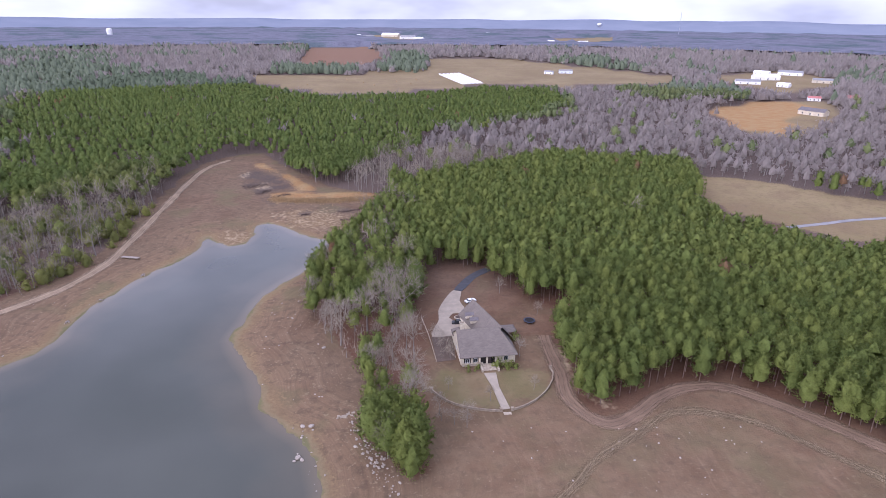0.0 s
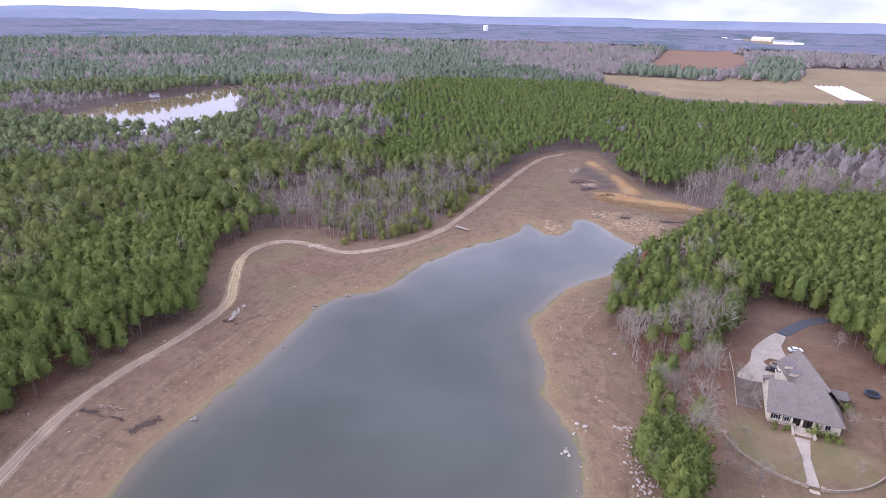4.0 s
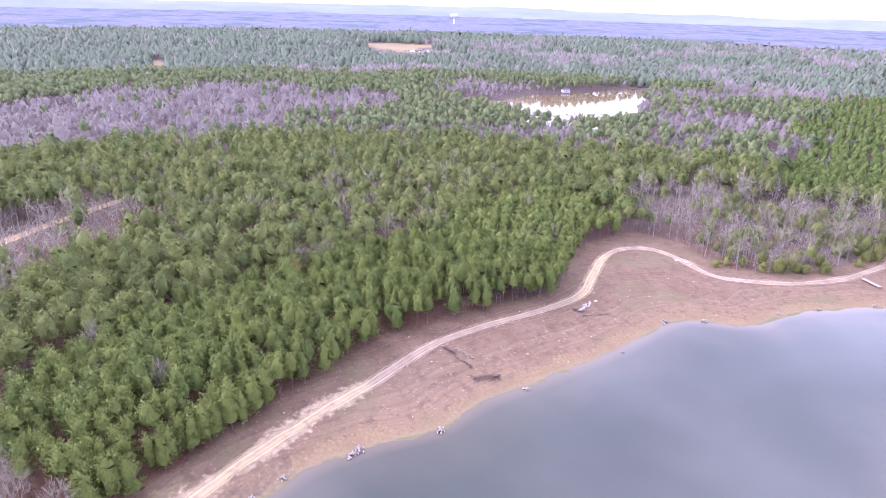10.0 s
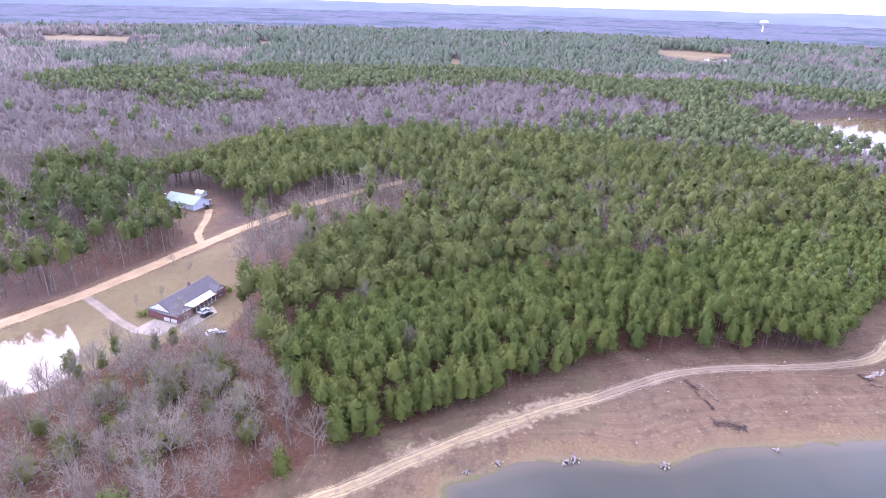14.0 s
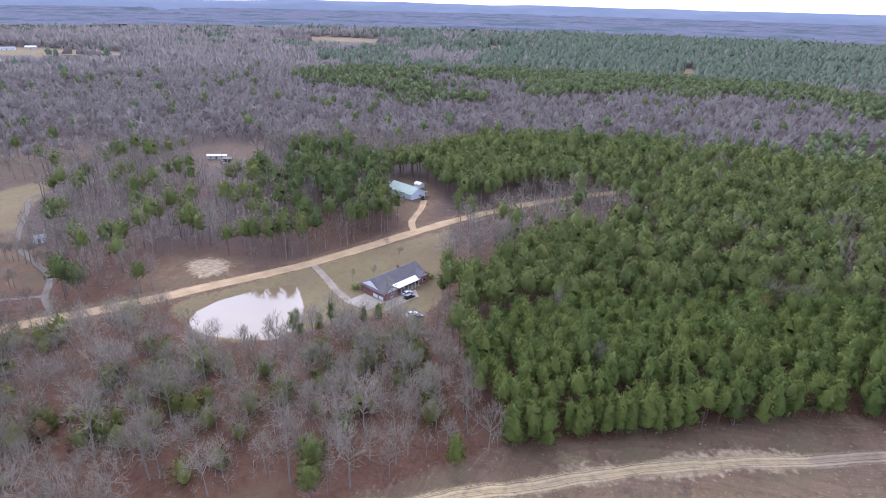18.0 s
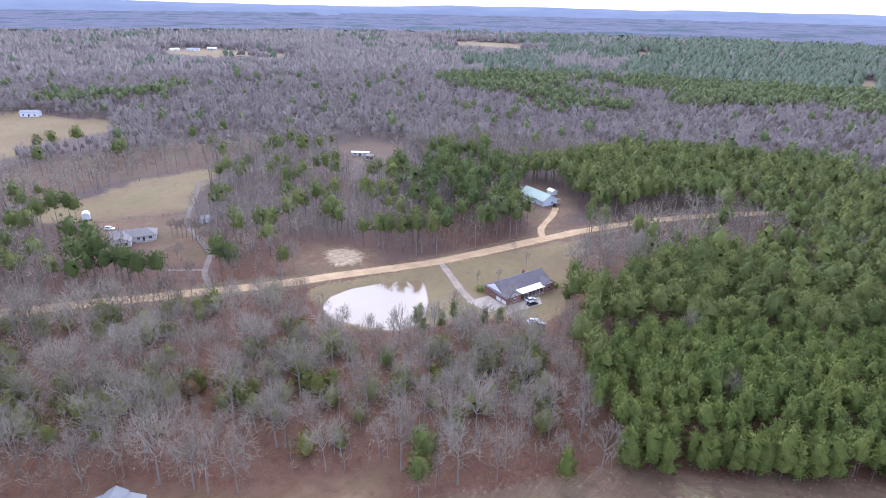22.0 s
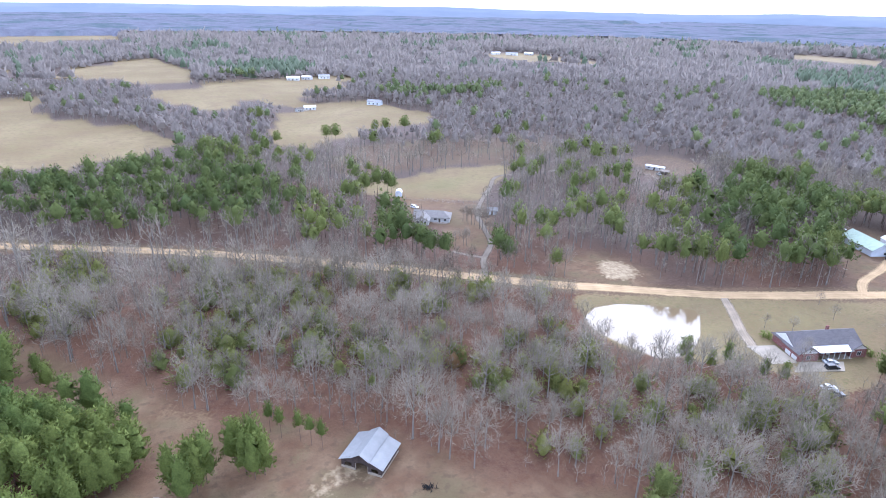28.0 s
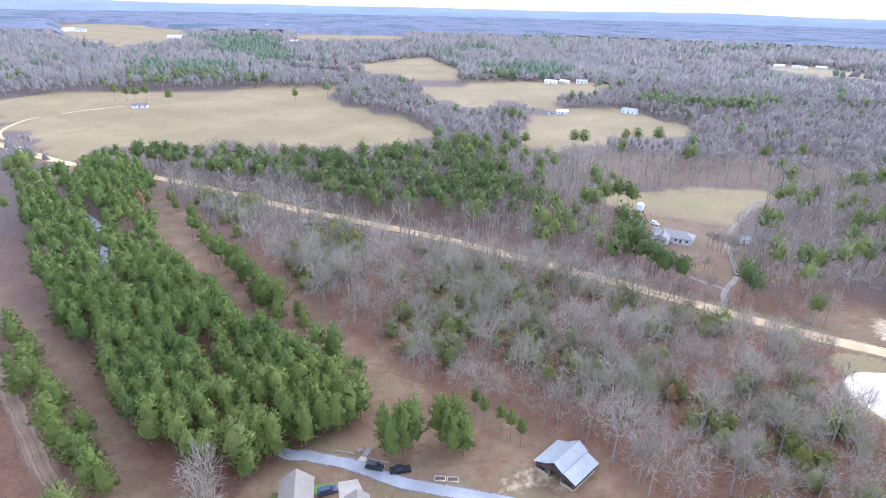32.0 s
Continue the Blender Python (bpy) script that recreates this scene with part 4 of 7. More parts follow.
def far_bare(seed):
    """A leafless crown for the middle distance: an uneven dome of twigs."""
    rng = np.random.default_rng(seed)
    k = 8
    a, r = np.arange(k) * 2.4, 4.6 * np.sqrt((np.arange(k) + 0.5) / k)
    out = np.stack([np.cos(a), np.sin(a), 0 * a], -1)
    root = out * r[:, None] + np.stack([0 * a, 0 * a, 6.2 + rng.uniform(-1.5, 1.5, k)], -1)
    dome = lump(rng, 2.0, 11.0, lambda h: 5.8 * (1.0 - 0.55 * h), 5, 2, 0.35)[:2]
    return join([blades(rng, root, out * 0.45 + (0, 0, 1.0), 5.6, 1.8), dome]), cone((0, 0, -0.3), (0, 0, 9.0), 0.3, 4)


SHAPES = {
    "young": [[pine_shape(10 + i, *YOUNG, 300, 0.85, 0.42, 7, 4, 24, 0.42, 0.66, 0.24) for i in range(7)],
              [pine_shape(20 + i, *YOUNG, 78, 1.2, 0.74, 6, 3, 16, 0.42, 0.70, 0.24) for i in range(6)],
              [pine_shape(30 + i, *YOUNG, 24, 1.9, 1.2, 5, 2, 0, 0.45, 0.80, 0.22) for i in range(5)],
              [pine_shape(40 + i, 14.5, 9.5, 0.1, 8, 3.0, 2.4, 5, 2, 0, 0.36, 0.85, 0.3) for i in range(3)]],
    "old": [[pine_shape(50 + i, *OLD, 360, 1.0, 0.50, 8, 4, 26, 0.38, 0.68, 0.20) for i in range(7)],
            [pine_shape(60 + i, *OLD, 90, 1.4, 0.86, 7, 3, 18, 0.38, 0.70, 0.20) for i in range(6)],
            [pine_shape(70 + i, *OLD, 30, 2.1, 1.4, 5, 2, 0, 0.36, 0.78, 0.22) for i in range(5)],
            [pine_shape(80 + i, 15.5, 10.5, 0.1, 8, 3.0, 2.6, 5, 2, 0, 0.34, 0.85, 0.3) for i in range(3)]],
    "bare": [[bare_shape(90 + i, 17.5, 10.8, (8, 5, 4), 380, 1.3, 1.5, 0.080) for i in range(10)],
             [bare_shape(110 + i, 17.5, 10.2, (6, 3, 2), 48, 1.7, 2.1, 0.22, True) for i in range(7)],
             [bare_shape(120 + i, 16.0, 10.4, (4, 1), 19, 2.0, 3.2, 0.55, True, True) for i in range(5)], [far_bare(130 + i) for i in range(4)]],
}
# trees at the edge of a stand keep their lower boughs
SKIRTED = {"young": [[pine_shape(150 + i, 14.0, 7.2, 0.26, 430, 0.95, 0.46, 7, 5, 32, 0.42, 0.68, 0.26) for i in range(4)],
                     [pine_shape(160 + i, 14.0, 7.0, 0.26, 110, 1.3, 0.82, 6, 4, 24, 0.42, 0.72, 0.26) for i in range(3)]]}
MATS = {"young": (M_PINE, M_BARK), "old": (M_PINE_OLD, M_BARK), "bare": (M_TWIG, M_BARE_BARK)}
# farther bands take the foliage colours with haze mixed in
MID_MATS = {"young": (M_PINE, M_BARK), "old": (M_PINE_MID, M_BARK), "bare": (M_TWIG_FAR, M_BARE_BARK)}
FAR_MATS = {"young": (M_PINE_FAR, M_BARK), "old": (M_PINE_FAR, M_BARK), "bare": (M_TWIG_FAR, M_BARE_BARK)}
OPEN = (BANK, DIRT_E, HAYFIELD, ORANGE_F, NFIELD, PLOW_F, LAKE_FAR, FIELD_W, YARD, POND, PAD, GREENF, YARD_L, FIELD_S, FIELD_S2,
        FIELD_S3, FIELD_S4, CAMP, GYARD, LANE_S, BARNYARD, GAP_S, FAR_CLEAR, FAR_CLEAR_B, FAR_F1, FAR_F2, FAR_F3, FAR_F4, FAR_F5, FAR_F6, FAR_F7, FAR_F8, FAR_F9, TOWN_A, TOWN_B, LAWN_N, GREEN_FRONT, PAD_CLEARING, LANE_W)

CLAY_LANES = [(152, -215), (112, -150), (70, -95), (130, -90), (180, -190)]
EAST_ROWS = [(40, -95), (45, -118), (72, -140), (100, -180), (140, -235), (160, -250), (185, -190), (150, -90)]
EAST_PINES = [(162, -250), (190, -238), (240, -330), (262, -425), (218, -420), (210, -379), (214, -346)]
COTTAGE_YARD = [(32, -121), (8, -127), (-6, -114), (0, -90), (35, -90)]


def stand(x, y, rng):
    """For candidate places: what grows there. -1 nothing, 0 young pine, 1 old pine, 2 leafless hardwood; and how well it grows."""
    n = len(x)
    r = np.hypot(x, y)
    az = np.degrees(np.arctan2(-x, y)) % 360
    free = np.ones(n, bool)
    for p in OPEN:
        free &= inside_distance(x, y, p) > 1.0
    for p in (STRIP_E, COPSE_A, COPSE_B):
        free |= inside_distance(x, y, p) < -1.0
    for line, w in ROADS:
        free &= line_distance(x, y, line) > w / 2 + 2.0
    free &= line_distance(x, y, DRIVE_C) > np.where((y > -140) & (inside_distance(x, y, PINES_FILL) > 0), 3.2, 1.8)
    free &= inside_distance(x, y, POND) > 1.0
    free &= inside_distance(x, y, COTTAGE_YARD) > 0.0
    free &= inside_distance(x, y, CLAY_LANES) > 0.0
    free |= (inside_distance(x, y, PINES_FILL) < 0) & (line_distance(x, y, DRIVE_C) > 1.8) & (y < -119)
    for bx, by, br in ((509, 691, 26), (597, 816, 18), (645, 812, 28), (-669, 531, 12), (-1037, -1128, 30)):
        free &= np.hypot(x - bx, y - by) > br
    patch = lattice_noise(x, y, 130.0, 3) * 0.6 + lattice_noise(x, y, 45.0, 4) * 0.4

    ragged = np.clip((r - 250) / 350, 0.0, 1.0) * 55
    xr = x + (lattice_noise(x, y, 48.0, 31) - 0.5) * ragged
    yr = y + (lattice_noise(x, y, 48.0, 32) - 0.5) * ragged

    def within(p, grow=0.0):
        return inside_distance(xr, yr, p) < grow

    turn = az + (lattice_noise(x, y, 150.0, 33) - 0.5) * 16
    pine = np.interp(turn, (0, 12, 28, 46, 93, 97, 116, 121, 300), (0.15, 0.15, 0.46, 0.66, 0.66, 0.50, 0.50, 0.10, 0.10)) + (patch - 0.5) * 1.3
    pine = np.where(az > 300, 0.15 + (patch - 0.5) * 1.3, pine)
    pine = np.where((az > 300) & (r <= 470), 0.995, pine)
    pine = np.where((az > 24) & (az < 110) & (r < 480), np.interp(turn, (24, 44, 52), (0.66, 0.72, 0.88)) + (patch - 0.5) * 1.0, pine)
    pine = np.where(r > 470, np.clip((pine - 0.5) * 2.6 + 0.5, 0.03, 0.97), pine)
    bank = inside_distance(x, y, BANK)
    edge = (bank < 62) & (x < -100) & (y < 215) & (y > -40)
    pine = np.where(edge, 0.94, pine)
    south = (az > 118) & (az < 215)
    pine = np.where(south & (r < 420), 0.05 + (patch - 0.5) * 0.5, pine)
    for p, f in (*((p, 0.92) for p in PINES_NE), (PINE_N, 0.96), (HW_BANK, 0.14), (HW_N, 0.05), (HBELT, 0.03), (HW_ROAD, 0.06), (ROADSIDE, 0.6), (HWOOD, 0.0), (COPSE_R, 0.42), (MIX_S, 0.52),
                 (PINES_S, 0.99), (PINES_FILL, 1.0), (EAST_PINES, 0.97), (STRIP_E, 0.40), (COPSE_A, 1.0), (COPSE_B, 1.0), (SCRUB, 0.08), (FAR_PINES, 0.9), *((p, 0.95) for p in FAR_BLOCKS)):
        pine = np.where(within(p), f, pine)
    pine = np.where(within(STRIP_E), np.where(y > 205, 0.72, 0.13), pine)
    is_pine = rng.uniform(size=n) < pine
    planted = edge | ((az > 300) & (r < 470)) | within(PINE_N) | within(PINES_S) | within(PINES_FILL) | within(STRIP_E)
    kind = np.where(is_pine, np.where(planted, 0, 1), 2)
    kind = np.where(~free | (within(EAST_ROWS) & (kind == 2)), -1, kind)
    kind = np.where(within(PINES_S) & (y < -235) & (rng.uniform(size=n) < 0.45), -1, kind)
    kind = np.where(within(EAST_PINES) & (rng.uniform(size=n) < 0.55), -1, kind)
    thin = (within(SCRUB) & (rng.uniform(size=n) < 0.55)) | (within(STRIP_E) & (rng.uniform(size=n) < 0.08))
    kind = np.where(thin, -1, kind)
    hidden = (az > 210) & (az < 313) & (rng.uniform(size=n) < 0.97)
    kind = np.where(hidden & (r > 200), -1, kind)
    grow = rng.normal(1.0, np.where(kind == 0, 0.09, 0.12)) * np.where(kind == 2, rng.uniform(0.58, 1.16, n), 1.0) * np.where(bank < 12, 0.88, 1.0)
    low = np.minimum(inside_distance(x, y, YARD) - 6.0, line_distance(x, y, ROAD) - 4.0 + np.clip(x + 130, 0, 60))
    grow = grow * np.where((low < 18) & (inside_distance(x, y, HWOOD) < 2), 0.62 + 0.02 * np.clip(low, 0, 18), 1.0)
    kind = np.where(inside_distance(x * 1.01, y * 1.01, LAKE_FAR) < 0, -1, kind)
    # crowns do not reach across the open ground behind them
    veil = 1.0 / (1.0 - np.where(kind == 2, 0.105, 0.12) * np.clip(grow, 0.4, 1.2))
    for p in (*[q for q in FIELDS if q is not FAR_CLEAR and q is not FAR_CLEAR_B], ORANGE_F, PLOW_F, YARD_L, CAMP):
        kind = np.where((kind >= 0) & ((inside_distance(x * veil, y * veil, p) < 0) & (inside_distance(x, y, COPSE_A) > 0) & (inside_distance(x, y, COPSE_B) > 0)), -1, kind)
    part = 1.0 + (veil - 1.0) * 0.5
    kind = np.where((kind >= 0) & (inside_distance(x * part, y * part, LANE_W) < -1), -1, kind)
    kind = np.where((kind == 2) & (np.minimum(inside_distance(x, y, PINES_S), inside_distance(x, y, PINES_FILL)) < 8) & (x > 20), -1, kind)
    grow = np.where((inside_distance(x, y, HW_BANK) < 0) & (kind < 2), grow * 0.75, grow)
    grow = np.where(within(COPSE_R) & (kind == 1), grow * 1.12, grow)
    return kind, np.clip(grow, 0.4, 1.45)


def ring(r0, r1, gap, seed, jitter=0.42):
    rng = np.random.default_rng(seed)
    k = np.arange(-r1, r1 + gap, gap)
    X, Y = np.meshgrid(k, k)
    c, s = math.cos(0.5), math.sin(0.5)
    x = (X * c - Y * s).ravel() + rng.uniform(-jitter, jitter, X.size) * gap
    y = (X * s + Y * c).ravel() + rng.uniform(-jitter, jitter, X.size) * gap
    r = np.hypot(x, y)
    m = (r >= r0) & (r < r1)
    return x[m], y[m], rng


def at_edge(x, y):
    """Places within a few steps of open ground."""
    return np.minimum.reduce([inside_distance(x, y, p) for p in (BANK, DIRT_E, YARD, BARNYARD, LANE_S, GAP_S, HAYFIELD)]) < 6.5


def planted(shapes, mats, x, y, grow, rng, names, label, category, with_trunk, spread=1.0, skirted=()):
    """One object for the crowns of many trees, one for their trunks."""
    z = height(x, y) if len(x) < 20000 else np.zeros_like(x)
    n = len(x)
    turn, which, tint = rng.uniform(0, 6.283, n), rng.integers(0, len(shapes), n), rng.uniform(0, 1, n)
    if skirted:
        which = np.where(at_edge(x, y) & (rng.uniform(size=n) < 0.45), len(shapes) + rng.integers(0, len(skirted), n), which)
        shapes = shapes + skirted
    south = np.minimum(inside_distance(x, y, PINES_FILL), inside_distance(x, y, PINES_S)) < 2
    deep = (np.minimum.reduce([inside_distance(x, y, p) for p in (PINE_N, COPSE_R, ROADSIDE, MIX_S)]) < 2) | south
    tint = np.where(deep & (tint < 0.997), tint * np.where(south, 0.7, 0.45), np.where(deep, tint, 0.25 + 0.75 * tint))
    fat = grow * rng.uniform(0.9, 1.12, n) * spread
    top = None
    for part, mat in ((0, mats[0]), (1, mats[1])):
        if part == 1 and not with_trunk:
            continue
        V, F, A, N, base = [], [], [], [], 0
        for s, shape in enumerate(shapes):
            m = which == s
            if not m.any():
                continue
            v, t = shape[part][:2]
            c, sn = np.cos(turn[m])[:, None], np.sin(turn[m])[:, None]
            vx = (v[None, :, 0] * c - v[None, :, 1] * sn) * fat[m][:, None] + x[m][:, None]
            vy = (v[None, :, 0] * sn + v[None, :, 1] * c) * fat[m][:, None] + y[m][:, None]
            vz = v[None, :, 2] * grow[m][:, None] + z[m][:, None]
            k = int(m.sum())
            V.append(np.stack([vx, vy, vz], -1).reshape(-1, 3))
            F.append((t[None] + (np.arange(k) * len(v))[:, None, None]).reshape(-1, 3) + base)
            A.append(np.repeat(tint[m], len(v)))
            if len(shape[part]) > 2:
                q = shape[part][2]
                N.append(np.stack([q[None, :, 0] * c - q[None, :, 1] * sn, q[None, :, 0] * sn + q[None, :, 1] * c, np.broadcast_to(q[None, :, 2], vx.shape)], -1).reshape(-1, 3))
            base += k * len(v)
        ob = mesh_object(names[part], np.vstack(V), np.vstack(F), mat, floats={"tint": np.concatenate(A)}, normals=np.vstack(N) if N else None)
        if part == 0:
            top = tagged(ob, label, category, kind="stuff")
        else:
            ob.parent = top
            tagged(ob, kind="stuff")


LABELS = {"young": ("planted_pines", "dense green plantation of young pine trees", "pine woods"),
          "old": ("pine_woods", "dull green mature pines in mixed winter woods", "pine woods"),
          "bare": ("leafless_woods", "grey leafless hardwood trees in winter", "bare woods")}
KINDS = ("young", "old", "bare")
single = {"young": [], "old": [], "bare": []}
GAPS = {"young": (4.2, 4.5, 6.6, 13.0, 17.5), "old": (6.2, 6.0, 8.2, 14.0, 18.5), "bare": (7.6, 6.9, 8.4, 13.5, 18.0)}
for band, (r0, r1) in enumerate(((100, 250), (250, 470), (470, 950), (950, 1450), (1450, 2100))):
    lod = min(band, 3)
    for i, name in enumerate(KINDS):
        x, y, rng = ring(r0, r1, GAPS[name][band], 100 + band * 3 + i, 0.33 if name == "young" else 0.42)
        kind, grow = stand(x, y, rng)
        grow = grow * (1.0, 1.0, 1.0, 1.15, 1.5)[band]
        m = kind == i
        m &= rng.uniform(size=len(x)) < (0.96 if name == "young" else 0.92)
        xs, ys, gs = x[m], y[m], grow[m]
        if lod == 0:
            order = np.argsort(np.hypot(xs, ys))
            near, rest = order[:120], order[120:]
            single[name] = list(zip(xs[near], ys[near], gs[near]))
            xs, ys, gs = xs[rest], ys[rest], gs[rest]
        if len(xs):
            base, label, cat = LABELS[name]
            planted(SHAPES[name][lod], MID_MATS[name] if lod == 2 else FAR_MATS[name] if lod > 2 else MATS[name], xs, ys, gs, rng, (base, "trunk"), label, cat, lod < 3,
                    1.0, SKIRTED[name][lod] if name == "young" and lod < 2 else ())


# far canopy out to the last ridge
def far_woods():
    """The treetops past two kilometres: one uneven canopy with openings over the fields."""
    az = np.radians(np.arange(-50.0, 222.0, 0.7))
    rad = np.concatenate([np.arange(2080, 3200, 34.0), np.arange(3200, 4720, 60.0)])
    A, Q = np.meshgrid(az, rad)
    x, y = (-np.sin(A) * Q).ravel(), (np.cos(A) * Q).ravel()
    x, y = x + (lattice_noise(x, y, 25.0, 91) - 0.5) * 24, y + (lattice_noise(x, y, 25.0, 92) - 0.5) * 24
    z = 9.0 + 7.0 * lattice_noise(x, y, 60.0, 93) + 5.0 * lattice_noise(x, y, 22.0, 94)
    d = np.minimum.reduce([inside_distance(x, y, p) for p in (*FIELDS, PLOW_F)])
    z = np.where(d < 0, -3.0, z)
    n = len(az)
    i, j = np.meshgrid(np.arange(n - 1), np.arange(len(rad) - 1))
    a = (j * n + i).ravel()
    k = Mat("hazed_treetops", 1.0, 0.0, 0.0)
    # blue-grey distance haze is mixed into both treetop colours
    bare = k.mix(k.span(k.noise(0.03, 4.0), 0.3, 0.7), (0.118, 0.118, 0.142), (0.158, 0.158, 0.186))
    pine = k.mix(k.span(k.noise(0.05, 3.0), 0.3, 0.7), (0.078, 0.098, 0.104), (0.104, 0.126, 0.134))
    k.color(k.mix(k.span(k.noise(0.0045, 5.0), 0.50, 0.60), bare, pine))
    k.bump(k.noise(0.06, 3.0), 0.8, 8.0)
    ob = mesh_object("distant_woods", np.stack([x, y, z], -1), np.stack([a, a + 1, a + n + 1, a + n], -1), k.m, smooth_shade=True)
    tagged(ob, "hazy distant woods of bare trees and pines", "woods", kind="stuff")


far_woods()


# evergreen undergrowth in the leafless woods
def undergrowth():
    x, y, rng = ring(100, 390, 6.4, 515, 0.5)
    keep = (inside_distance(x, y, HWOOD) < -9) | (inside_distance(x, y, HW_BANK) < -2)
    keep &= lattice_noise(x, y, 26.0, 61) + rng.uniform(-0.2, 0.2, len(x)) > 0.49
    for line, w in ROADS:
        keep &= line_distance(x, y, line) > w
    shapes = [pine_shape(400 + k, 4.0, 4.6, 0.03, 170, 0.6, 0.26, 6, 3, 14, 0.36, 0.6) for k in range(5)]
    planted(shapes, (M_UNDER, M_BARK), x[keep], y[keep], rng.uniform(0.8, 2.1, int(keep.sum())), rng, ("evergreen_undergrowth", "trunk"),
            "green cedar and holly undergrowth among bare trees", "shrubs", False)


undergrowth()


# leafless brush and saplings between the hardwoods
def saplings():
    x, y, rng = ring(100, 390, 4.6, 616, 0.5)
    keep = (inside_distance(x, y, HWOOD) < -1) | (inside_distance(x, y, HW_BANK) < -4) | (inside_distance(x, y, STRIP_E) < -2) | (np.minimum(inside_distance(x, y, COPSE_R), inside_distance(x, y, ROADSIDE)) < -2)
    bank = inside_distance(x, y, BANK)
    keep |= (bank > 1.5) & (bank < 11) & (x < -100) & (lattice_noise(x, y, 14.0, 72) > 0.5)
    keep &= lattice_noise(x, y, 18.0, 71) + rng.uniform(-0.3, 0.3, len(x)) > 0.45
    for line, w in ROADS:
        keep &= line_distance(x, y, line) > w
    shapes = [bare_shape(450 + k, 6.5, 4.2, (4, 3), 36, 0.9, 1.1, 0.10, True) for k in range(5)]
    planted(shapes, (M_TWIG, M_BARE_BARK), x[keep], y[keep], rng.uniform(0.5, 1.25, int(keep.sum())), rng, ("leafless_brush", "trunk"),
            "grey-brown leafless brush and saplings on leaf litter", "brush", True)


saplings()


# single trees that stand nearest, each a thing with trunk and crown
def tree_thing(name, shape, mats, label, category, group):
    top = new(name)
    for part, pname, mat in ((0, "crown", mats[0]), (1, "trunk", mats[1])):
        v, t = shape[part][:2]
        mesh_object(pname, v, t, mat, top, floats={"tint": np.full(len(v), random.uniform(0.45, 0.97))}, normals=shape[part][2] if len(shape[part]) > 2 else None)
    return tagged(top, label, category, group)


def place_singles():
    tags = {"young": ("pine_tree", "young green pine with a straight trunk", "pine"), "old": ("pine_tree", "mature pine with a rounded dull green crown", "pine"),
            "bare": ("bare_tree", "grey leafless hardwood tree on leaf litter", "tree")}
    for kind in KINDS:
        name, label, cat = tags[kind]
        shapes = SHAPES[kind][0] + (SKIRTED["young"][0] if kind == "young" else [])
        masters = {}
        for i, (x, y, g) in enumerate(single[kind]):
            z = float(height(np.array([x]), np.array([y]))[0])
            m = pose(x, y, z, 0, 0, (i * 137) % 360)
            pick = i % len(SHAPES[kind][0])
            if kind == "young" and at_edge(np.array([x]), np.array([y]))[0]:
                pick = len(SHAPES[kind][0]) + i % len(SKIRTED["young"][0])
            if pick not in masters:
                masters[pick] = tree_thing(name, shapes[pick], MATS[kind], label, cat, name + "s by the clearing")
                masters[pick].matrix_basis = m @ Matrix.Diagonal((g, g, g, 1))
            else:
                copy_thing(masters[pick], m).scale = (g, g, g)


place_singles()


# ---- distance: low blue hills closing the horizon ----
def build_hills():
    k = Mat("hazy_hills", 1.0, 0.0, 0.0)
    # the ridge's blue is haze painted into its colour
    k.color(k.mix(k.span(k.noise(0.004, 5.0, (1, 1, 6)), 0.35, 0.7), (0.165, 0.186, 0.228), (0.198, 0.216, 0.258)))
    n = 240
    a = np.linspace(0, 2 * np.pi, n, endpoint=False)
    rows = []
    for r, f in ((4400, 0.0), (4550, 0.6), (4700, 1.0), (4850, 0.5)):
        top = 52 + 22 * lattice_noise(np.cos(a) * 4000, np.sin(a) * 4000, 900.0, 21) + 16 * lattice_noise(np.cos(a) * 4000, np.sin(a) * 4000, 260.0, 22)
        rows.append(np.stack([np.cos(a) * r, np.sin(a) * r, top * f - 2], -1))
    v = np.stack(rows, 1).reshape(-1, 3)
    q = []
    for i in range(n):
        for j in range(3):
            q.append((i * 4 + j, ((i + 1) % n) * 4 + j, ((i + 1) % n) * 4 + j + 1, i * 4 + j + 1))
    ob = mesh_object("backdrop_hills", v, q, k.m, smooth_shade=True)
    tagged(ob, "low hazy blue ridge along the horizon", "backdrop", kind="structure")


build_hills()


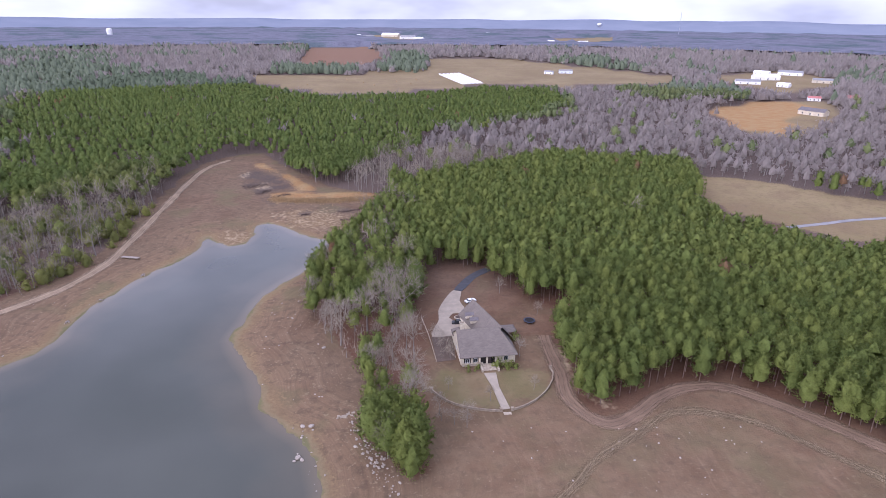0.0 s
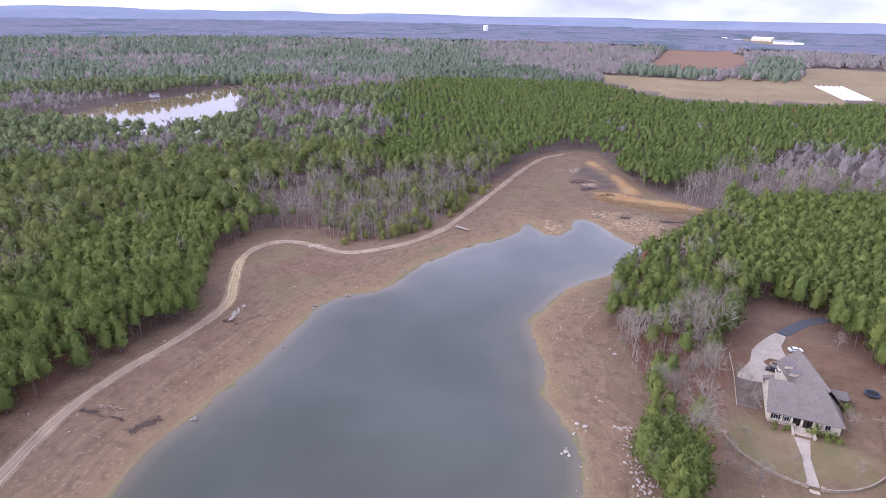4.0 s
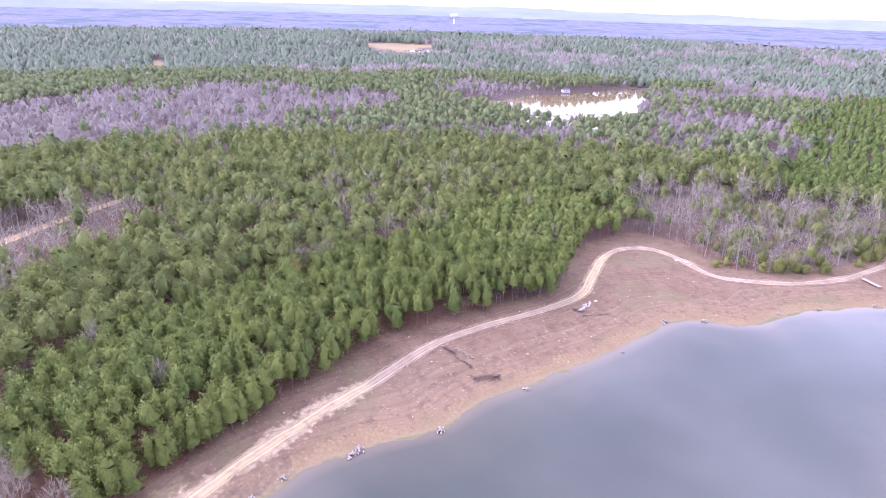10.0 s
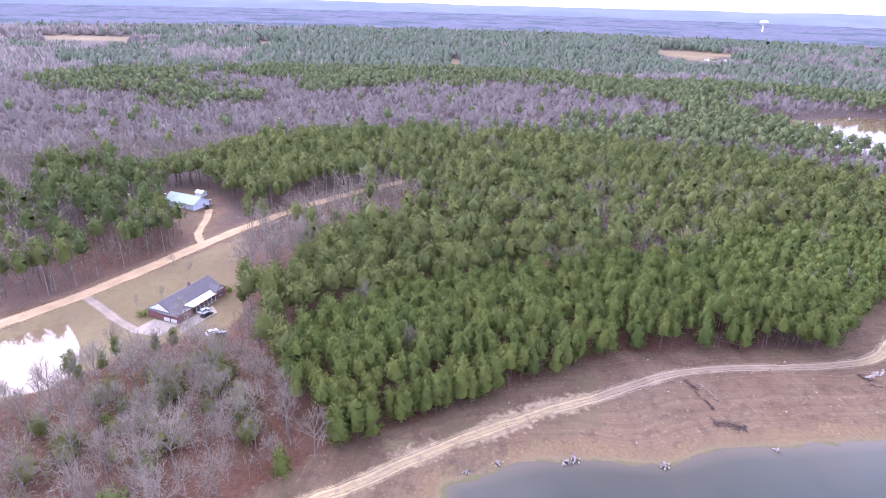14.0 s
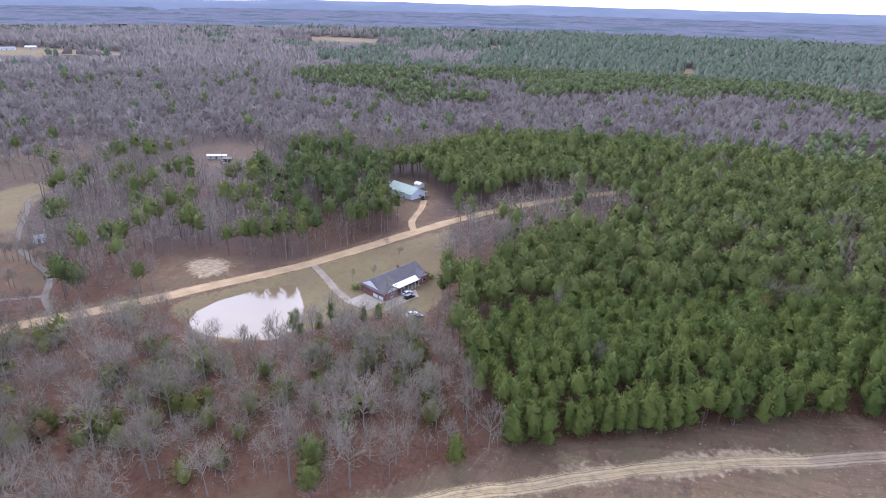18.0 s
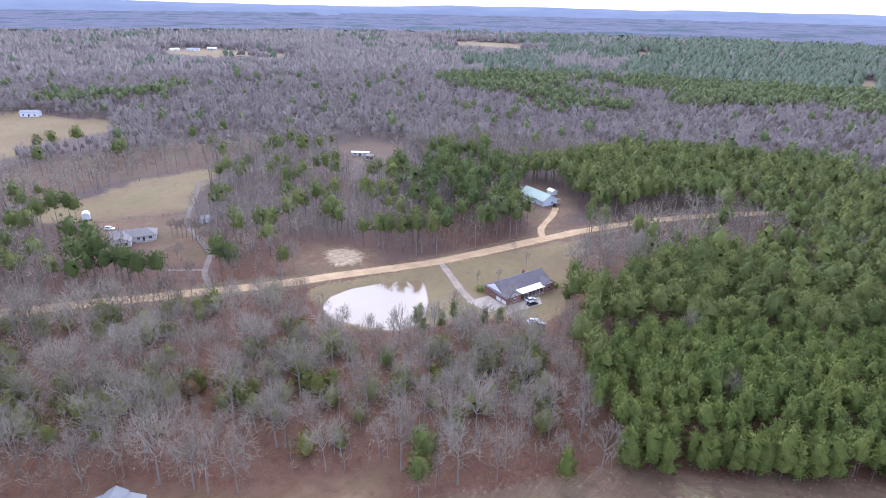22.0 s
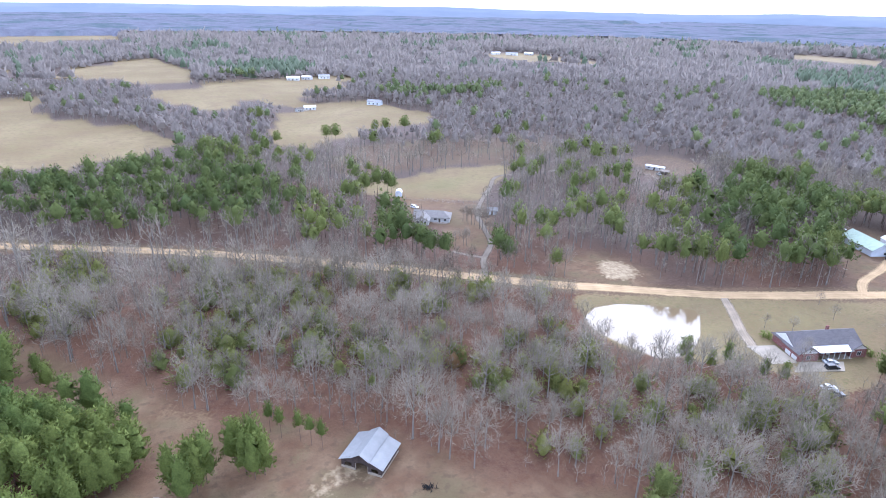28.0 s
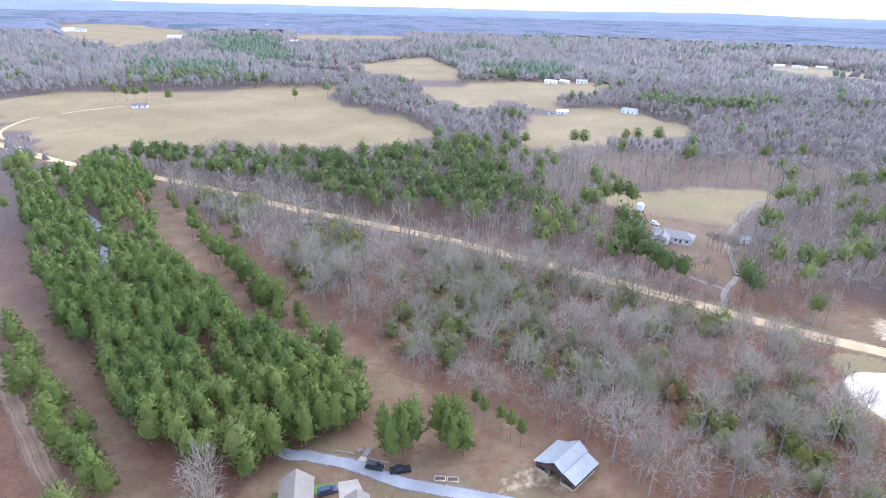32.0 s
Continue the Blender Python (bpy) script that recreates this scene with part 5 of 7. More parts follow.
# ---- helpers for built things ----
class Shape:
    """Collects faces for one mesh part."""

    def __init__(self):
        self.v, self.f = [], []

    def face(self, *pts):
        n = len(self.v)
        self.v += [tuple(p) for p in pts]
        self.f.append(tuple(range(n, n + len(pts))))
        return self

    def box(self, x0, y0, z0, x1, y1, z1, c=0.0):
        """A box; c chamfers its upper edges."""
        rings = [(z0, 0.0), (z1 - c, 0.0), (z1, c)] if c else [(z0, 0.0), (z1, 0.0)]
        n = len(self.v)
        for z, i in rings:
            self.v += [(x0 + i, y0 + i, z), (x1 - i, y0 + i, z), (x1 - i, y1 - i, z), (x0 + i, y1 - i, z)]
        for k in range(len(rings) - 1):
            for j in range(4):
                a, b = n + 4 * k + j, n + 4 * k + (j + 1) % 4
                self.f.append((a, b, b + 4, a + 4))
        self.f.append((n + 3, n + 2, n + 1, n))
        t = n + 4 * (len(rings) - 1)
        self.f.append((t, t + 1, t + 2, t + 3))
        return self

    def prism(self, poly, put):
        """Extrudes a flat outline: put(a, b, end) gives the point for end 0 or 1."""
        n, k = len(self.v), len(poly)
        for end in (0, 1):
            self.v += [put(a, b, end) for a, b in poly]
        self.f.append(tuple(range(n + k - 1, n - 1, -1)))
        self.f.append(tuple(range(n + k, n + 2 * k)))
        for j in range(k):
            i = (j + 1) % k
            self.f.append((n + j, n + i, n + k + i, n + k + j))
        return self

    def slab(self, pts, t):
        """A thick sheet under the outline pts."""
        n, k = len(self.v), len(pts)
        self.v += [tuple(p) for p in pts] + [(p[0], p[1], p[2] - t) for p in pts]
        self.f.append(tuple(range(n, n + k)))
        self.f.append(tuple(range(n + 2 * k - 1, n + k - 1, -1)))
        for j in range(k):
            i = (j + 1) % k
            self.f.append((n + i, n + j, n + k + j, n + k + i))
        return self

    def tube(self, p, q, r0, r1, n=8):
        p, q = Vector(p), Vector(q)
        d = (q - p).normalized()
        u = d.orthogonal().normalized()
        w = d.cross(u)
        s = len(self.v)
        for c, r in ((p, r0), (q, r1)):
            for i in range(n):
                a = 2 * math.pi * i / n
                self.v.append(tuple(c + r * (math.cos(a) * u + math.sin(a) * w)))
        for i in range(n):
            j = (i + 1) % n
            self.f.append((s + i, s + j, s + n + j, s + n + i))
        self.f.append(tuple(range(s + n - 1, s - 1, -1)))
        self.f.append(tuple(range(s + n, s + 2 * n)))
        return self

    def mesh(self, name, material):
        me = bpy.data.meshes.new(name)
        me.from_pydata(self.v, [], self.f)
        me.materials.append(material)
        me.update()
        return me

    def part(self, name, material, parent, label=""):
        ob = new(name, self.mesh(name, material))
        ob.parent = parent
        return tagged(ob, label)


def z_at(x, y):
    return float(height(np.array([float(x)]), np.array([float(y)]))[0])


def thing(name, label, category, x, y, turn=0.0, group="", z=None):
    top = tagged(new(name), label, category, group)
    top.matrix_basis = pose(x, y, z_at(x, y) if z is None else z, 0, 0, turn)
    return top


def shingles(name, c):
    k = Mat(name, 0.9, 0.0, 0.2)
    brick = k.n("ShaderNodeTexBrick", Scale=1.0)
    brick.inputs["Brick Width"].default_value, brick.inputs["Row Height"].default_value = 0.9, 0.28
    brick.inputs["Mortar Size"].default_value = 0.02
    brick.inputs["Color1"].default_value = rgba(c)
    brick.inputs["Color2"].default_value = rgba(tuple(v * 0.78 for v in c))
    brick.inputs["Mortar"].default_value = rgba(tuple(v * 0.55 for v in c))
    k.nt.links.new(k.coords(), brick.inputs["Vector"])
    k.color(k.mix(k.span(k.noise(0.4, 4.0), 0.3, 0.7, 0.0, 0.35), brick.outputs["Color"], tuple(v * 1.2 for v in c)))
    return k.m


def sheet_metal(name, c, rough=0.45):
    k = Mat(name, rough, 0.35, 0.5)
    wave = k.n("ShaderNodeTexWave", Scale=1.6, Distortion=0.0)
    k.nt.links.new(k.coords(), wave.inputs["Vector"])
    base = k.mix(k.span(k.noise(0.5, 4.0), 0.35, 0.7), tuple(v * 0.85 for v in c), c)
    k.color(k.mix(k.span(k.noise(3.0, 4.0, (0.3, 2.0, 1.0)), 0.6, 0.8, 0.0, 0.35), base, (0.35, 0.27, 0.22)))
    k.bump(wave.outputs["Fac"], 0.25, 0.03)
    return k.m


def brickwork(name, c, mortar):
    k = Mat(name, 0.9, 0.0, 0.2)
    brick = k.n("ShaderNodeTexBrick", Scale=1.0)
    brick.inputs["Brick Width"].default_value, brick.inputs["Row Height"].default_value = 0.22, 0.075
    brick.inputs["Mortar Size"].default_value = 0.01
    brick.inputs["Color1"].default_value, brick.inputs["Color2"].default_value = rgba(c), rgba(tuple(v * 0.7 for v in c))
    brick.inputs["Mortar"].default_value = rgba(mortar)
    mp = k.n("ShaderNodeMapping", Rotation=(math.pi / 2, 0, 0))
    k.nt.links.new(k.coords(), mp.inputs["Vector"])
    k.nt.links.new(mp.outputs["Vector"], brick.inputs["Vector"])
    k.color(k.mix(k.span(k.noise(0.7, 4.0), 0.35, 0.7, 0.0, 0.35), brick.outputs["Color"], tuple(v * 1.25 for v in c)))
    return k.m


M_SHINGLE = shingles("grey_brown_shingles", (0.168, 0.142, 0.118))
M_SHINGLE_D = shingles("slate_shingles", (0.155, 0.138, 0.135))
M_SHINGLE_T = shingles("tan_shingles", (0.225, 0.186, 0.145))
M_CREAM = plain("cream_stone", (0.58, 0.51, 0.38), 0.9, 0, 0.25, 0.8, 3.0, 0.3)
M_STONE = plain("buff_stone", (0.46, 0.39, 0.29), 0.95, 0, 0.35, 1.2, 4.0, 0.4)
M_FIELDSTONE = plain("weathered_fieldstone", (0.30, 0.242, 0.172), 0.95, 0, 0.4, 1.2, 6.0)
M_BRICK = brickwork("red_brick", (0.24, 0.085, 0.075), (0.34, 0.27, 0.25))
M_WHITE = plain("white_paint", (0.74, 0.73, 0.70), 0.6, 0, 0.08, 0.6, 4.0)
M_METAL = sheet_metal("galvanised_sheet", (0.275, 0.272, 0.265), 0.6)
M_GREEN_M = sheet_metal("pale_green_sheet", (0.40, 0.47, 0.37), 0.8)
M_BOARD = plain("weathered_boards", (0.075, 0.055, 0.047), 0.95, 0, 0.4, 1.0, 6.0, 0.3)
M_WOOD = plain("grey_timber", (0.30, 0.25, 0.20), 0.9, 0, 0.3, 1.0, 7.0, 0.2)
M_SIDING = plain("pale_siding", (0.66, 0.70, 0.76), 0.7, 0, 0.1, 0.5, 5.0)
M_GREYWALL = plain("grey_siding", (0.52, 0.51, 0.49), 0.75, 0, 0.12, 0.5, 5.0)
M_GLASS = plain("dark_glass", (0.03, 0.035, 0.04), 0.08, 0, 0.2, 0.5, 2.0, 0.0, 0.6)
M_DARK = plain("black_and_porch_shade", (0.02, 0.018, 0.016), 0.95, 0, 0.3, 0.6, 3.0)
M_TYRE = plain("tyre_rubber", (0.02, 0.02, 0.02), 0.9, 0, 0.2)
M_RIM = plain("wheel_rim", (0.5, 0.5, 0.52), 0.35, 0.8, 0.1)
M_ROCK = plain("pale_rock", (0.36, 0.31, 0.25), 0.95, 0, 0.3, 0.9, 5.0, 0.4)
M_SPOIL = plain("clay_spoil", (0.20, 0.14, 0.095), 0.95, 0, 0.3, 0.9, 5.0)
M_DRIFT = plain("bleached_wood", (0.27, 0.235, 0.20), 0.9, 0, 0.3, 1.0, 6.0)
M_BRUSH = plain("dark_brush", (0.10, 0.07, 0.055), 0.95, 0, 0.4, 0.8, 4.0)
M_PINK_ROOF = shingles("red_shingles", (0.42, 0.17, 0.15))
M_REED = plain("dry_reeds", (0.36, 0.25, 0.125), 0.95, 0, 0.3, 0.4, 3.0)
M_LAWN = plain("green_lawn", (0.11, 0.17, 0.05), 0.95, 0, 0.3, 0.5, 4.0)


def paint(name, c):
    return plain(name, c, 0.38, 0.1, 0.06, 0.8, 3.0, 0.0, 0.4)


P_BLACK, P_NAVY, P_SILVER, P_WHITE, P_GREY = (paint("car_black", (0.018, 0.018, 0.02)), paint("car_navy", (0.03, 0.04, 0.07)),
                                              paint("car_silver", (0.42, 0.43, 0.45)), paint("car_white", (0.75, 0.75, 0.74)), paint("car_grey", (0.16, 0.165, 0.17)))


def window(parent, x, y, z, w, h, face="y-", trim=M_WHITE):
    """A framed window set into a wall; face names the outward side."""
    pos = {"y-": (0, -1), "y+": (0, 1), "x-": (-1, 0), "x+": (1, 0)}[face]
    nx, ny = pos
    tx, ty = -ny, nx

    def bar(s, a0, a1, z0, z1, d0, d1):
        p = [(x + tx * a + nx * d, y + ty * a + ny * d) for a in (a0, a1) for d in (d0, d1)]
        xs, ys = [q[0] for q in p], [q[1] for q in p]
        s.box(min(xs), min(ys), z0, max(xs), max(ys), z1)

    surround = Shape()
    t = 0.09
    bar(surround, -w / 2 - t, -w / 2, z - t, z + h + t, -0.03, 0.07)
    bar(surround, w / 2, w / 2 + t, z - t, z + h + t, -0.03, 0.07)
    bar(surround, -w / 2, w / 2, z + h, z + h + t, -0.03, 0.07)
    bar(surround, -w / 2, w / 2, z - t, z, -0.03, 0.09)
    bar(surround, -0.025, 0.025, z, z + h, 0.0, 0.05)
    ob = surround.part("window", trim, parent)
    pane = Shape()
    bar(pane, -w / 2, w / 2, z, z + h, 0.005, 0.03)
    pane.part("pane", M_GLASS, ob)


def door(parent, x, y, z, w, h, face="y-", material=M_BOARD, name="door"):
    s = Shape()
    d = 0.05
    if face[0] == "y":
        sg = -1 if face[1] == "-" else 1
        s.box(x - w / 2, min(y, y + sg * d), z, x + w / 2, max(y, y + sg * d), z + h)
        for i in range(3):
            zz = z + h * (0.08 + 0.31 * i)
            s.box(x - w * 0.4, min(y, y + sg * d * 1.7), zz, x + w * 0.4, max(y, y + sg * d * 1.7), zz + h * 0.24)
    else:
        sg = -1 if face[1] == "-" else 1
        s.box(min(x, x + sg * d), y - w / 2, z, max(x, x + sg * d), y + w / 2, z + h)
        for i in range(3):
            zz = z + h * (0.08 + 0.31 * i)
            s.box(min(x, x + sg * d * 1.7), y - w * 0.4, zz, max(x, x + sg * d * 1.7), y + w * 0.4, zz + h * 0.24)
    return s.part(name, material, parent)


def gable_roof(parent, x0, y0, x1, y1, eave, ridge, along, material, over=0.5, hip0=0.0, hip1=0.0, t=0.18, name="roof", label=""):
    """A pitched roof over a rectangle, ridge along x or y, with hipped ends where hip is given."""
    s = Shape()
    if along == "x":
        a0, a1, b0, b1 = x0 - over, x1 + over, y0 - over, y1 + over
        put = lambda a, b, z: (a, b, z)
    else:
        a0, a1, b0, b1 = y0 - over, y1 + over, x0 - over, x1 + over
        put = lambda a, b, z: (b, a, z)
    m = (b0 + b1) / 2
    r0, r1 = a0 + hip0, a1 - hip1
    s.slab([put(a0, b0, eave), put(a1, b0, eave), put(r1, m, ridge), put(r0, m, ridge)], t)
    s.slab([put(a1, b1, eave), put(a0, b1, eave), put(r0, m, ridge), put(r1, m, ridge)], t)
    if hip0:
        s.slab([put(a0, b1, eave), put(a0, b0, eave), put(r0, m, ridge)], t)
    if hip1:
        s.slab([put(a1, b0, eave), put(a1, b1, eave), put(r1, m, ridge)], t)
    return s.part(name, material, parent, label)


def gable_wall(parent, x0, y0, x1, y1, z0, eave, ridge, along, material, ends=(True, True), name="wall"):
    """Four walls, carried up into the gables."""
    s = Shape()
    s.box(x0, y0, z0, x1, y1, eave)
    for end, on in zip((0, 1), ends):
        if not on:
            continue
        if along == "x":
            xx = (x0, x1)[end]
            inner = xx + (0.25 if end == 0 else -0.25)
            m = (y0 + y1) / 2
            s.prism([(y0, eave), (y1, eave), (m, ridge - 0.2)], lambda a, b, e, p=xx, q=inner: ((p, q)[e], a, b))
        else:
            yy = (y0, y1)[end]
            inner = yy + (0.25 if end == 0 else -0.25)
            m = (x0 + x1) / 2
            s.prism([(x0, eave), (x1, eave), (m, ridge - 0.2)], lambda a, b, e, p=yy, q=inner: (a, (p, q)[e], b))
    return s.part(name, material, parent)


# ---- vehicles ----
def car(x, y, turn, body_paint, label, kind="suv", name="car"):
    top = thing(name, label, "car", x, y, turn, "parked cars")
    l, w = (4.7, 1.85) if kind != "pickup" else (5.4, 1.95)
    body = Shape()
    low = [(-l / 2, 0.42), (-l / 2 + 0.08, 0.30), (l / 2 - 0.1, 0.30), (l / 2, 0.45), (l / 2 - 0.03, 0.78), (l / 2 - 0.35, 0.92),
           (l / 2 - 1.25, 1.02), (-l / 2 + 0.25, 1.04), (-l / 2, 0.92)]
    body.prism(low, lambda a, b, e: (a, (-w / 2, w / 2)[e] * (1.0 if 0.4 < b < 0.95 else 0.95), b))
    body.part("body", body_paint, top)
    if kind == "pickup":
        cab = [(-0.5, 1.0), (1.35, 1.0), (0.75, 1.70), (-0.4, 1.72)]
        bed = Shape().box(-l / 2 + 0.15, -w / 2 + 0.15, 1.0, -0.65, w / 2 - 0.15, 1.055)
        bed.part("bed", M_DARK, top)
    elif kind == "suv":
        cab = [(-l / 2 + 0.12, 1.0), (1.25, 1.0), (0.55, 1.66), (-l / 2 + 0.45, 1.68)]
    else:
        cab = [(-l / 2 + 0.55, 1.0), (1.15, 1.0), (0.35, 1.42), (-l / 2 + 1.25, 1.43)]
    hi = max(p[1] for p in cab)
    def side_y(b):
        return w / 2 - 0.08 - (b - 1.0) * 0.18

    def along(p, q, u):
        return p[0] + (q[0] - p[0]) * u, p[1] + (q[1] - p[1]) * u

    Shape().prism(cab, lambda a, b, e: (a, (-1, 1)[e] * side_y(b), b)).part("cabin", body_paint, top)
    for p, q, out, pane in ((cab[1], cab[2], 0.02, "windshield"), (cab[0], cab[3], -0.02, "rear_window")):
        lo, up = along(p, q, 0.1), along(p, q, 0.9)
        ya, yb = side_y(lo[1]) - 0.08, side_y(up[1]) - 0.08
        pts = [(lo[0] + out, -ya, lo[1] + 0.02), (lo[0] + out, ya, lo[1] + 0.02), (up[0] + out, yb, up[1] + 0.02), (up[0] + out, -yb, up[1] + 0.02)]
        Shape().slab(pts if out > 0 else pts[::-1], 0.02).part(pane, M_GLASS, top)
    for sy in (-1, 1):
        for u0, u1 in ((0.06, 0.48), (0.53, 0.92)):
            pane = []
            for b, u in ((0.14, u0), (0.14, u1), (0.84, u1), (0.84, u0)):
                back, front = along(cab[0], cab[3], b), along(cab[1], cab[2], b)
                pane.append(along(back, front, u))
            Shape().prism(pane, lambda a, b, e: (a, sy * (side_y(b) + (-0.01, 0.015)[e]), b)).part("side_window", M_GLASS, top)
    xs = [p[0] for p in cab if p[1] > hi - 0.06]
    roof = Shape().box(min(xs) - 0.08, -w / 2 + 0.2, hi - 0.05, max(xs) + 0.08, w / 2 - 0.2, hi + 0.05, 0.03)
    roof.part("roof", body_paint, top)
    for sx in (-1, 1):
        for sy in (-1, 1):
            cx, cy = sx * l * 0.31, sy * (w / 2 - 0.06)
            tyre = Shape().tube((cx, cy - 0.11, 0.34), (cx, cy + 0.11, 0.34), 0.34, 0.34, 12).part("wheel", M_TYRE, top)
            Shape().tube((cx, cy + sy * 0.10, 0.34), (cx, cy + sy * 0.125, 0.34), 0.2, 0.19, 10).part("rim", M_RIM, tyre)
    for sy in (-1, 1):
        Shape().box(l / 2 - 0.06, sy * 0.68 - 0.2, 0.66, l / 2 + 0.01, sy * 0.68 + 0.2, 0.78).part("headlight", M_WHITE, top)
    return top


# ---- the stone house by the lake ----
def stone_house():
    top = thing("stone_house", "cream stone house with steep grey-brown shingle roofs on a lawn", "house", 30.5, 179.5, 3.5)
    gable_wall(top, -9.0, -7.2, 9.6, 8.4, -0.4, 3.9, 9.4, "x", M_CREAM, (True, False))
    gable_roof(top, -9.0, -8.2, 9.6, 8.4, 3.7, 9.6, "x", M_SHINGLE, 0.6, 0.0, 5.0, label="steep grey-brown shingle main roof")
    for wing in (gable_wall(top, -5.6, 2.0, 4.4, 20.5, -0.2, 3.6, 8.2, "y", M_CREAM, (False, False), "rear_wing"),
                 gable_roof(top, -5.6, -3.0, 4.4, 20.5, 3.5, 9.5, "y", M_SHINGLE, 0.6, 0.0, 1.2, name="rear_roof")):
        wing.matrix_basis = pose(6.2, 3.6, 0, 0, 0, 14.0)
    gable_roof(top, 9.4, 8.5, 14.0, 13.2, 2.7, 3.6, "x", M_SHINGLE, 0.4, 0.0, 0.9, name="side_roof")
    for px, py in ((13.6, 8.9), (13.6, 12.8)):
        Shape().box(px - 0.12, py - 0.12, -0.2, px + 0.12, py + 0.12, 2.7).part("side_post", M_CREAM, top)
    for i, (dx, dy) in enumerate(((-0.6, 12.6), (-1.6, 16.6))):
        dormer = Shape().box(dx - 1.6, dy - 0.9, 5.2, dx + 1.2, dy + 0.9, 6.6)
        d_ob = dormer.part("dormer", M_CREAM, top)
        cap = Shape()
        cap.slab([(dx - 1.9, dy - 1.15, 6.5), (dx + 1.4, dy - 1.15, 6.5), (dx + 1.4, dy, 7.3), (dx - 1.9, dy, 7.3)], 0.1)
        cap.slab([(dx + 1.4, dy + 1.15, 6.5), (dx - 1.9, dy + 1.15, 6.5), (dx - 1.9, dy, 7.3), (dx + 1.4, dy, 7.3)], 0.1)
        cap.part("dormer_roof", M_SHINGLE_D, d_ob)
        Shape().box(dx - 1.66, dy - 0.5, 5.5, dx - 1.6, dy + 0.5, 6.4).part("dormer_window", M_GLASS, d_ob)
    chimney = Shape().box(-6.4, 9.0, 0, -5.0, 10.6, 7.0).box(-6.6, 8.8, 6.6, -4.8, 10.8, 7.0)
    ch = chimney.part("chimney", M_CREAM, top)
    Shape().box(-6.0, 9.4, 7.0, -5.4, 10.2, 7.5).part("flue", M_STONE, ch)
    stub = Shape().box(-8.9, 8.4, -0.3, -4.6, 12.2, 3.0)
    stub.part("entry_wing", M_CREAM, top)
    gable_roof(top, -8.9, 8.0, -4.6, 12.2, 3.0, 4.6, "y", M_SHINGLE, 0.4, 0.0, 1.6, name="entry_roof")
    Shape().tube((-6.3, -3.2, 5.4), (-6.3, -3.2, 6.7), 0.28, 0.28, 10).part("roof_vent", M_WHITE, top, "white metal roof vent")
    # porch posts, front door and windows; a flat dark panel paints the recess's shade
    porch = Shape().box(-8.2, -7.32, 0.2, 2.6, -7.2, 3.2)
    porch.part("porch_shade_panel", M_DARK, top)
    for px in (-8.4, -5.4, -2.8, -0.2, 2.8):
        Shape().box(px - 0.28, -8.0, -0.3, px + 0.28, -7.3, 3.6, 0.04).part("porch_post", M_CREAM, top)
    Shape().box(-8.7, -8.1, -0.4, -1.6, -7.4, 0.95, 0.05).part("porch_wall", M_STONE, top)
    door(top, 0.6, -7.34, 0.2, 1.2, 2.3, "y-", M_BOARD)
    window(top, 6.4, -7.2, 1.0, 1.3, 1.5, "y-")
    window(top, -4.0, -7.34, 1.0, 1.2, 1.4, "y-")
    window(top, -6.8, -7.34, 1.0, 1.2, 1.4, "y-")
    for py in (-4.5, 0.0, 4.5):
        window(top, 9.6, py, 1.0, 1.2, 1.4, "x+")
    for py in (-4.0, 2.0):
        window(top, -9.0, py, 1.0, 1.2, 1.4, "x-")
    for i in range(6):
        Shape().box(-1.8 - 0.06 * i, -8.2 - 0.62 * (i + 1), -0.5, 2.2 + 0.06 * i, -8.2 - 0.62 * i, 0.62 - 0.16 * i).part("step", M_STONE, top)
    for sx in (-2.5, 2.9):
        Shape().box(sx - 0.35, -12.2, -0.4, sx + 0.35, -8.1, 0.8, 0.08).part("stair_wall", M_STONE, top)


stone_house()


def flat_piece(name, outline, material, label, lift=0.10, thick=0.35, category="pavement"):
    s = Shape()
    pts = [(x, y, z_at(x, y) + lift) for x, y in outline]
    a = sum(x1 * y2 - x2 * y1 for (x1, y1), (x2, y2) in zip(outline, outline[1:] + outline[:1]))
    if a < 0:
        pts.reverse()
    top = sum(p[2] for p in pts) / len(pts)
    s.slab([(p[0], p[1], max(top, p[2] - 0.03)) for p in pts], thick)
    ob = new(name, s.mesh(name, material))
    tagged(ob, label, category, kind="structure")
    return ob


flat_piece("pavement_front_walk", [(28.9, 166.6), (33.0, 166.6), (32.6, 158.5), (34.0, 147.2), (31.4, 146.8), (30.4, 158.9)], M_CONCRETE, "pale concrete walk from the steps to the gate", 0.16)
flat_piece("pavement_drive", smooth([(25.6, 230.8), (28.8, 229.3), (27.0, 220.7), (28.2, 214.6), (28.0, 210.3), (23.0, 209.6), (21.2, 206.2), (23.2, 203.0),
                                     (25.4, 201.2), (25.0, 193.5), (13.7, 191.8), (17.2, 204.6), (17.6, 212.3), (20.9, 221.9)], True, 3.0), M_CONCRETE,
           "pale concrete driveway and turning court", 0.16)
flat_piece("pavement_court", [(13.4, 191.2), (21.2, 191.6), (20.6, 175.3), (14.2, 174.6)], M_PADS, "brown mulched planting bed beside the house", 0.12)
flat_piece("pavement_asphalt", smooth([(25.8, 231.0), (28.9, 229.6), (33.5, 237.0), (37.5, 243.5), (45.0, 251.0), (43.0, 254.0), (35.5, 247.5), (30.0, 239.5)], True, 3.0), M_ASPHALT,
           "dark asphalt drive leading into the pines", 0.13)


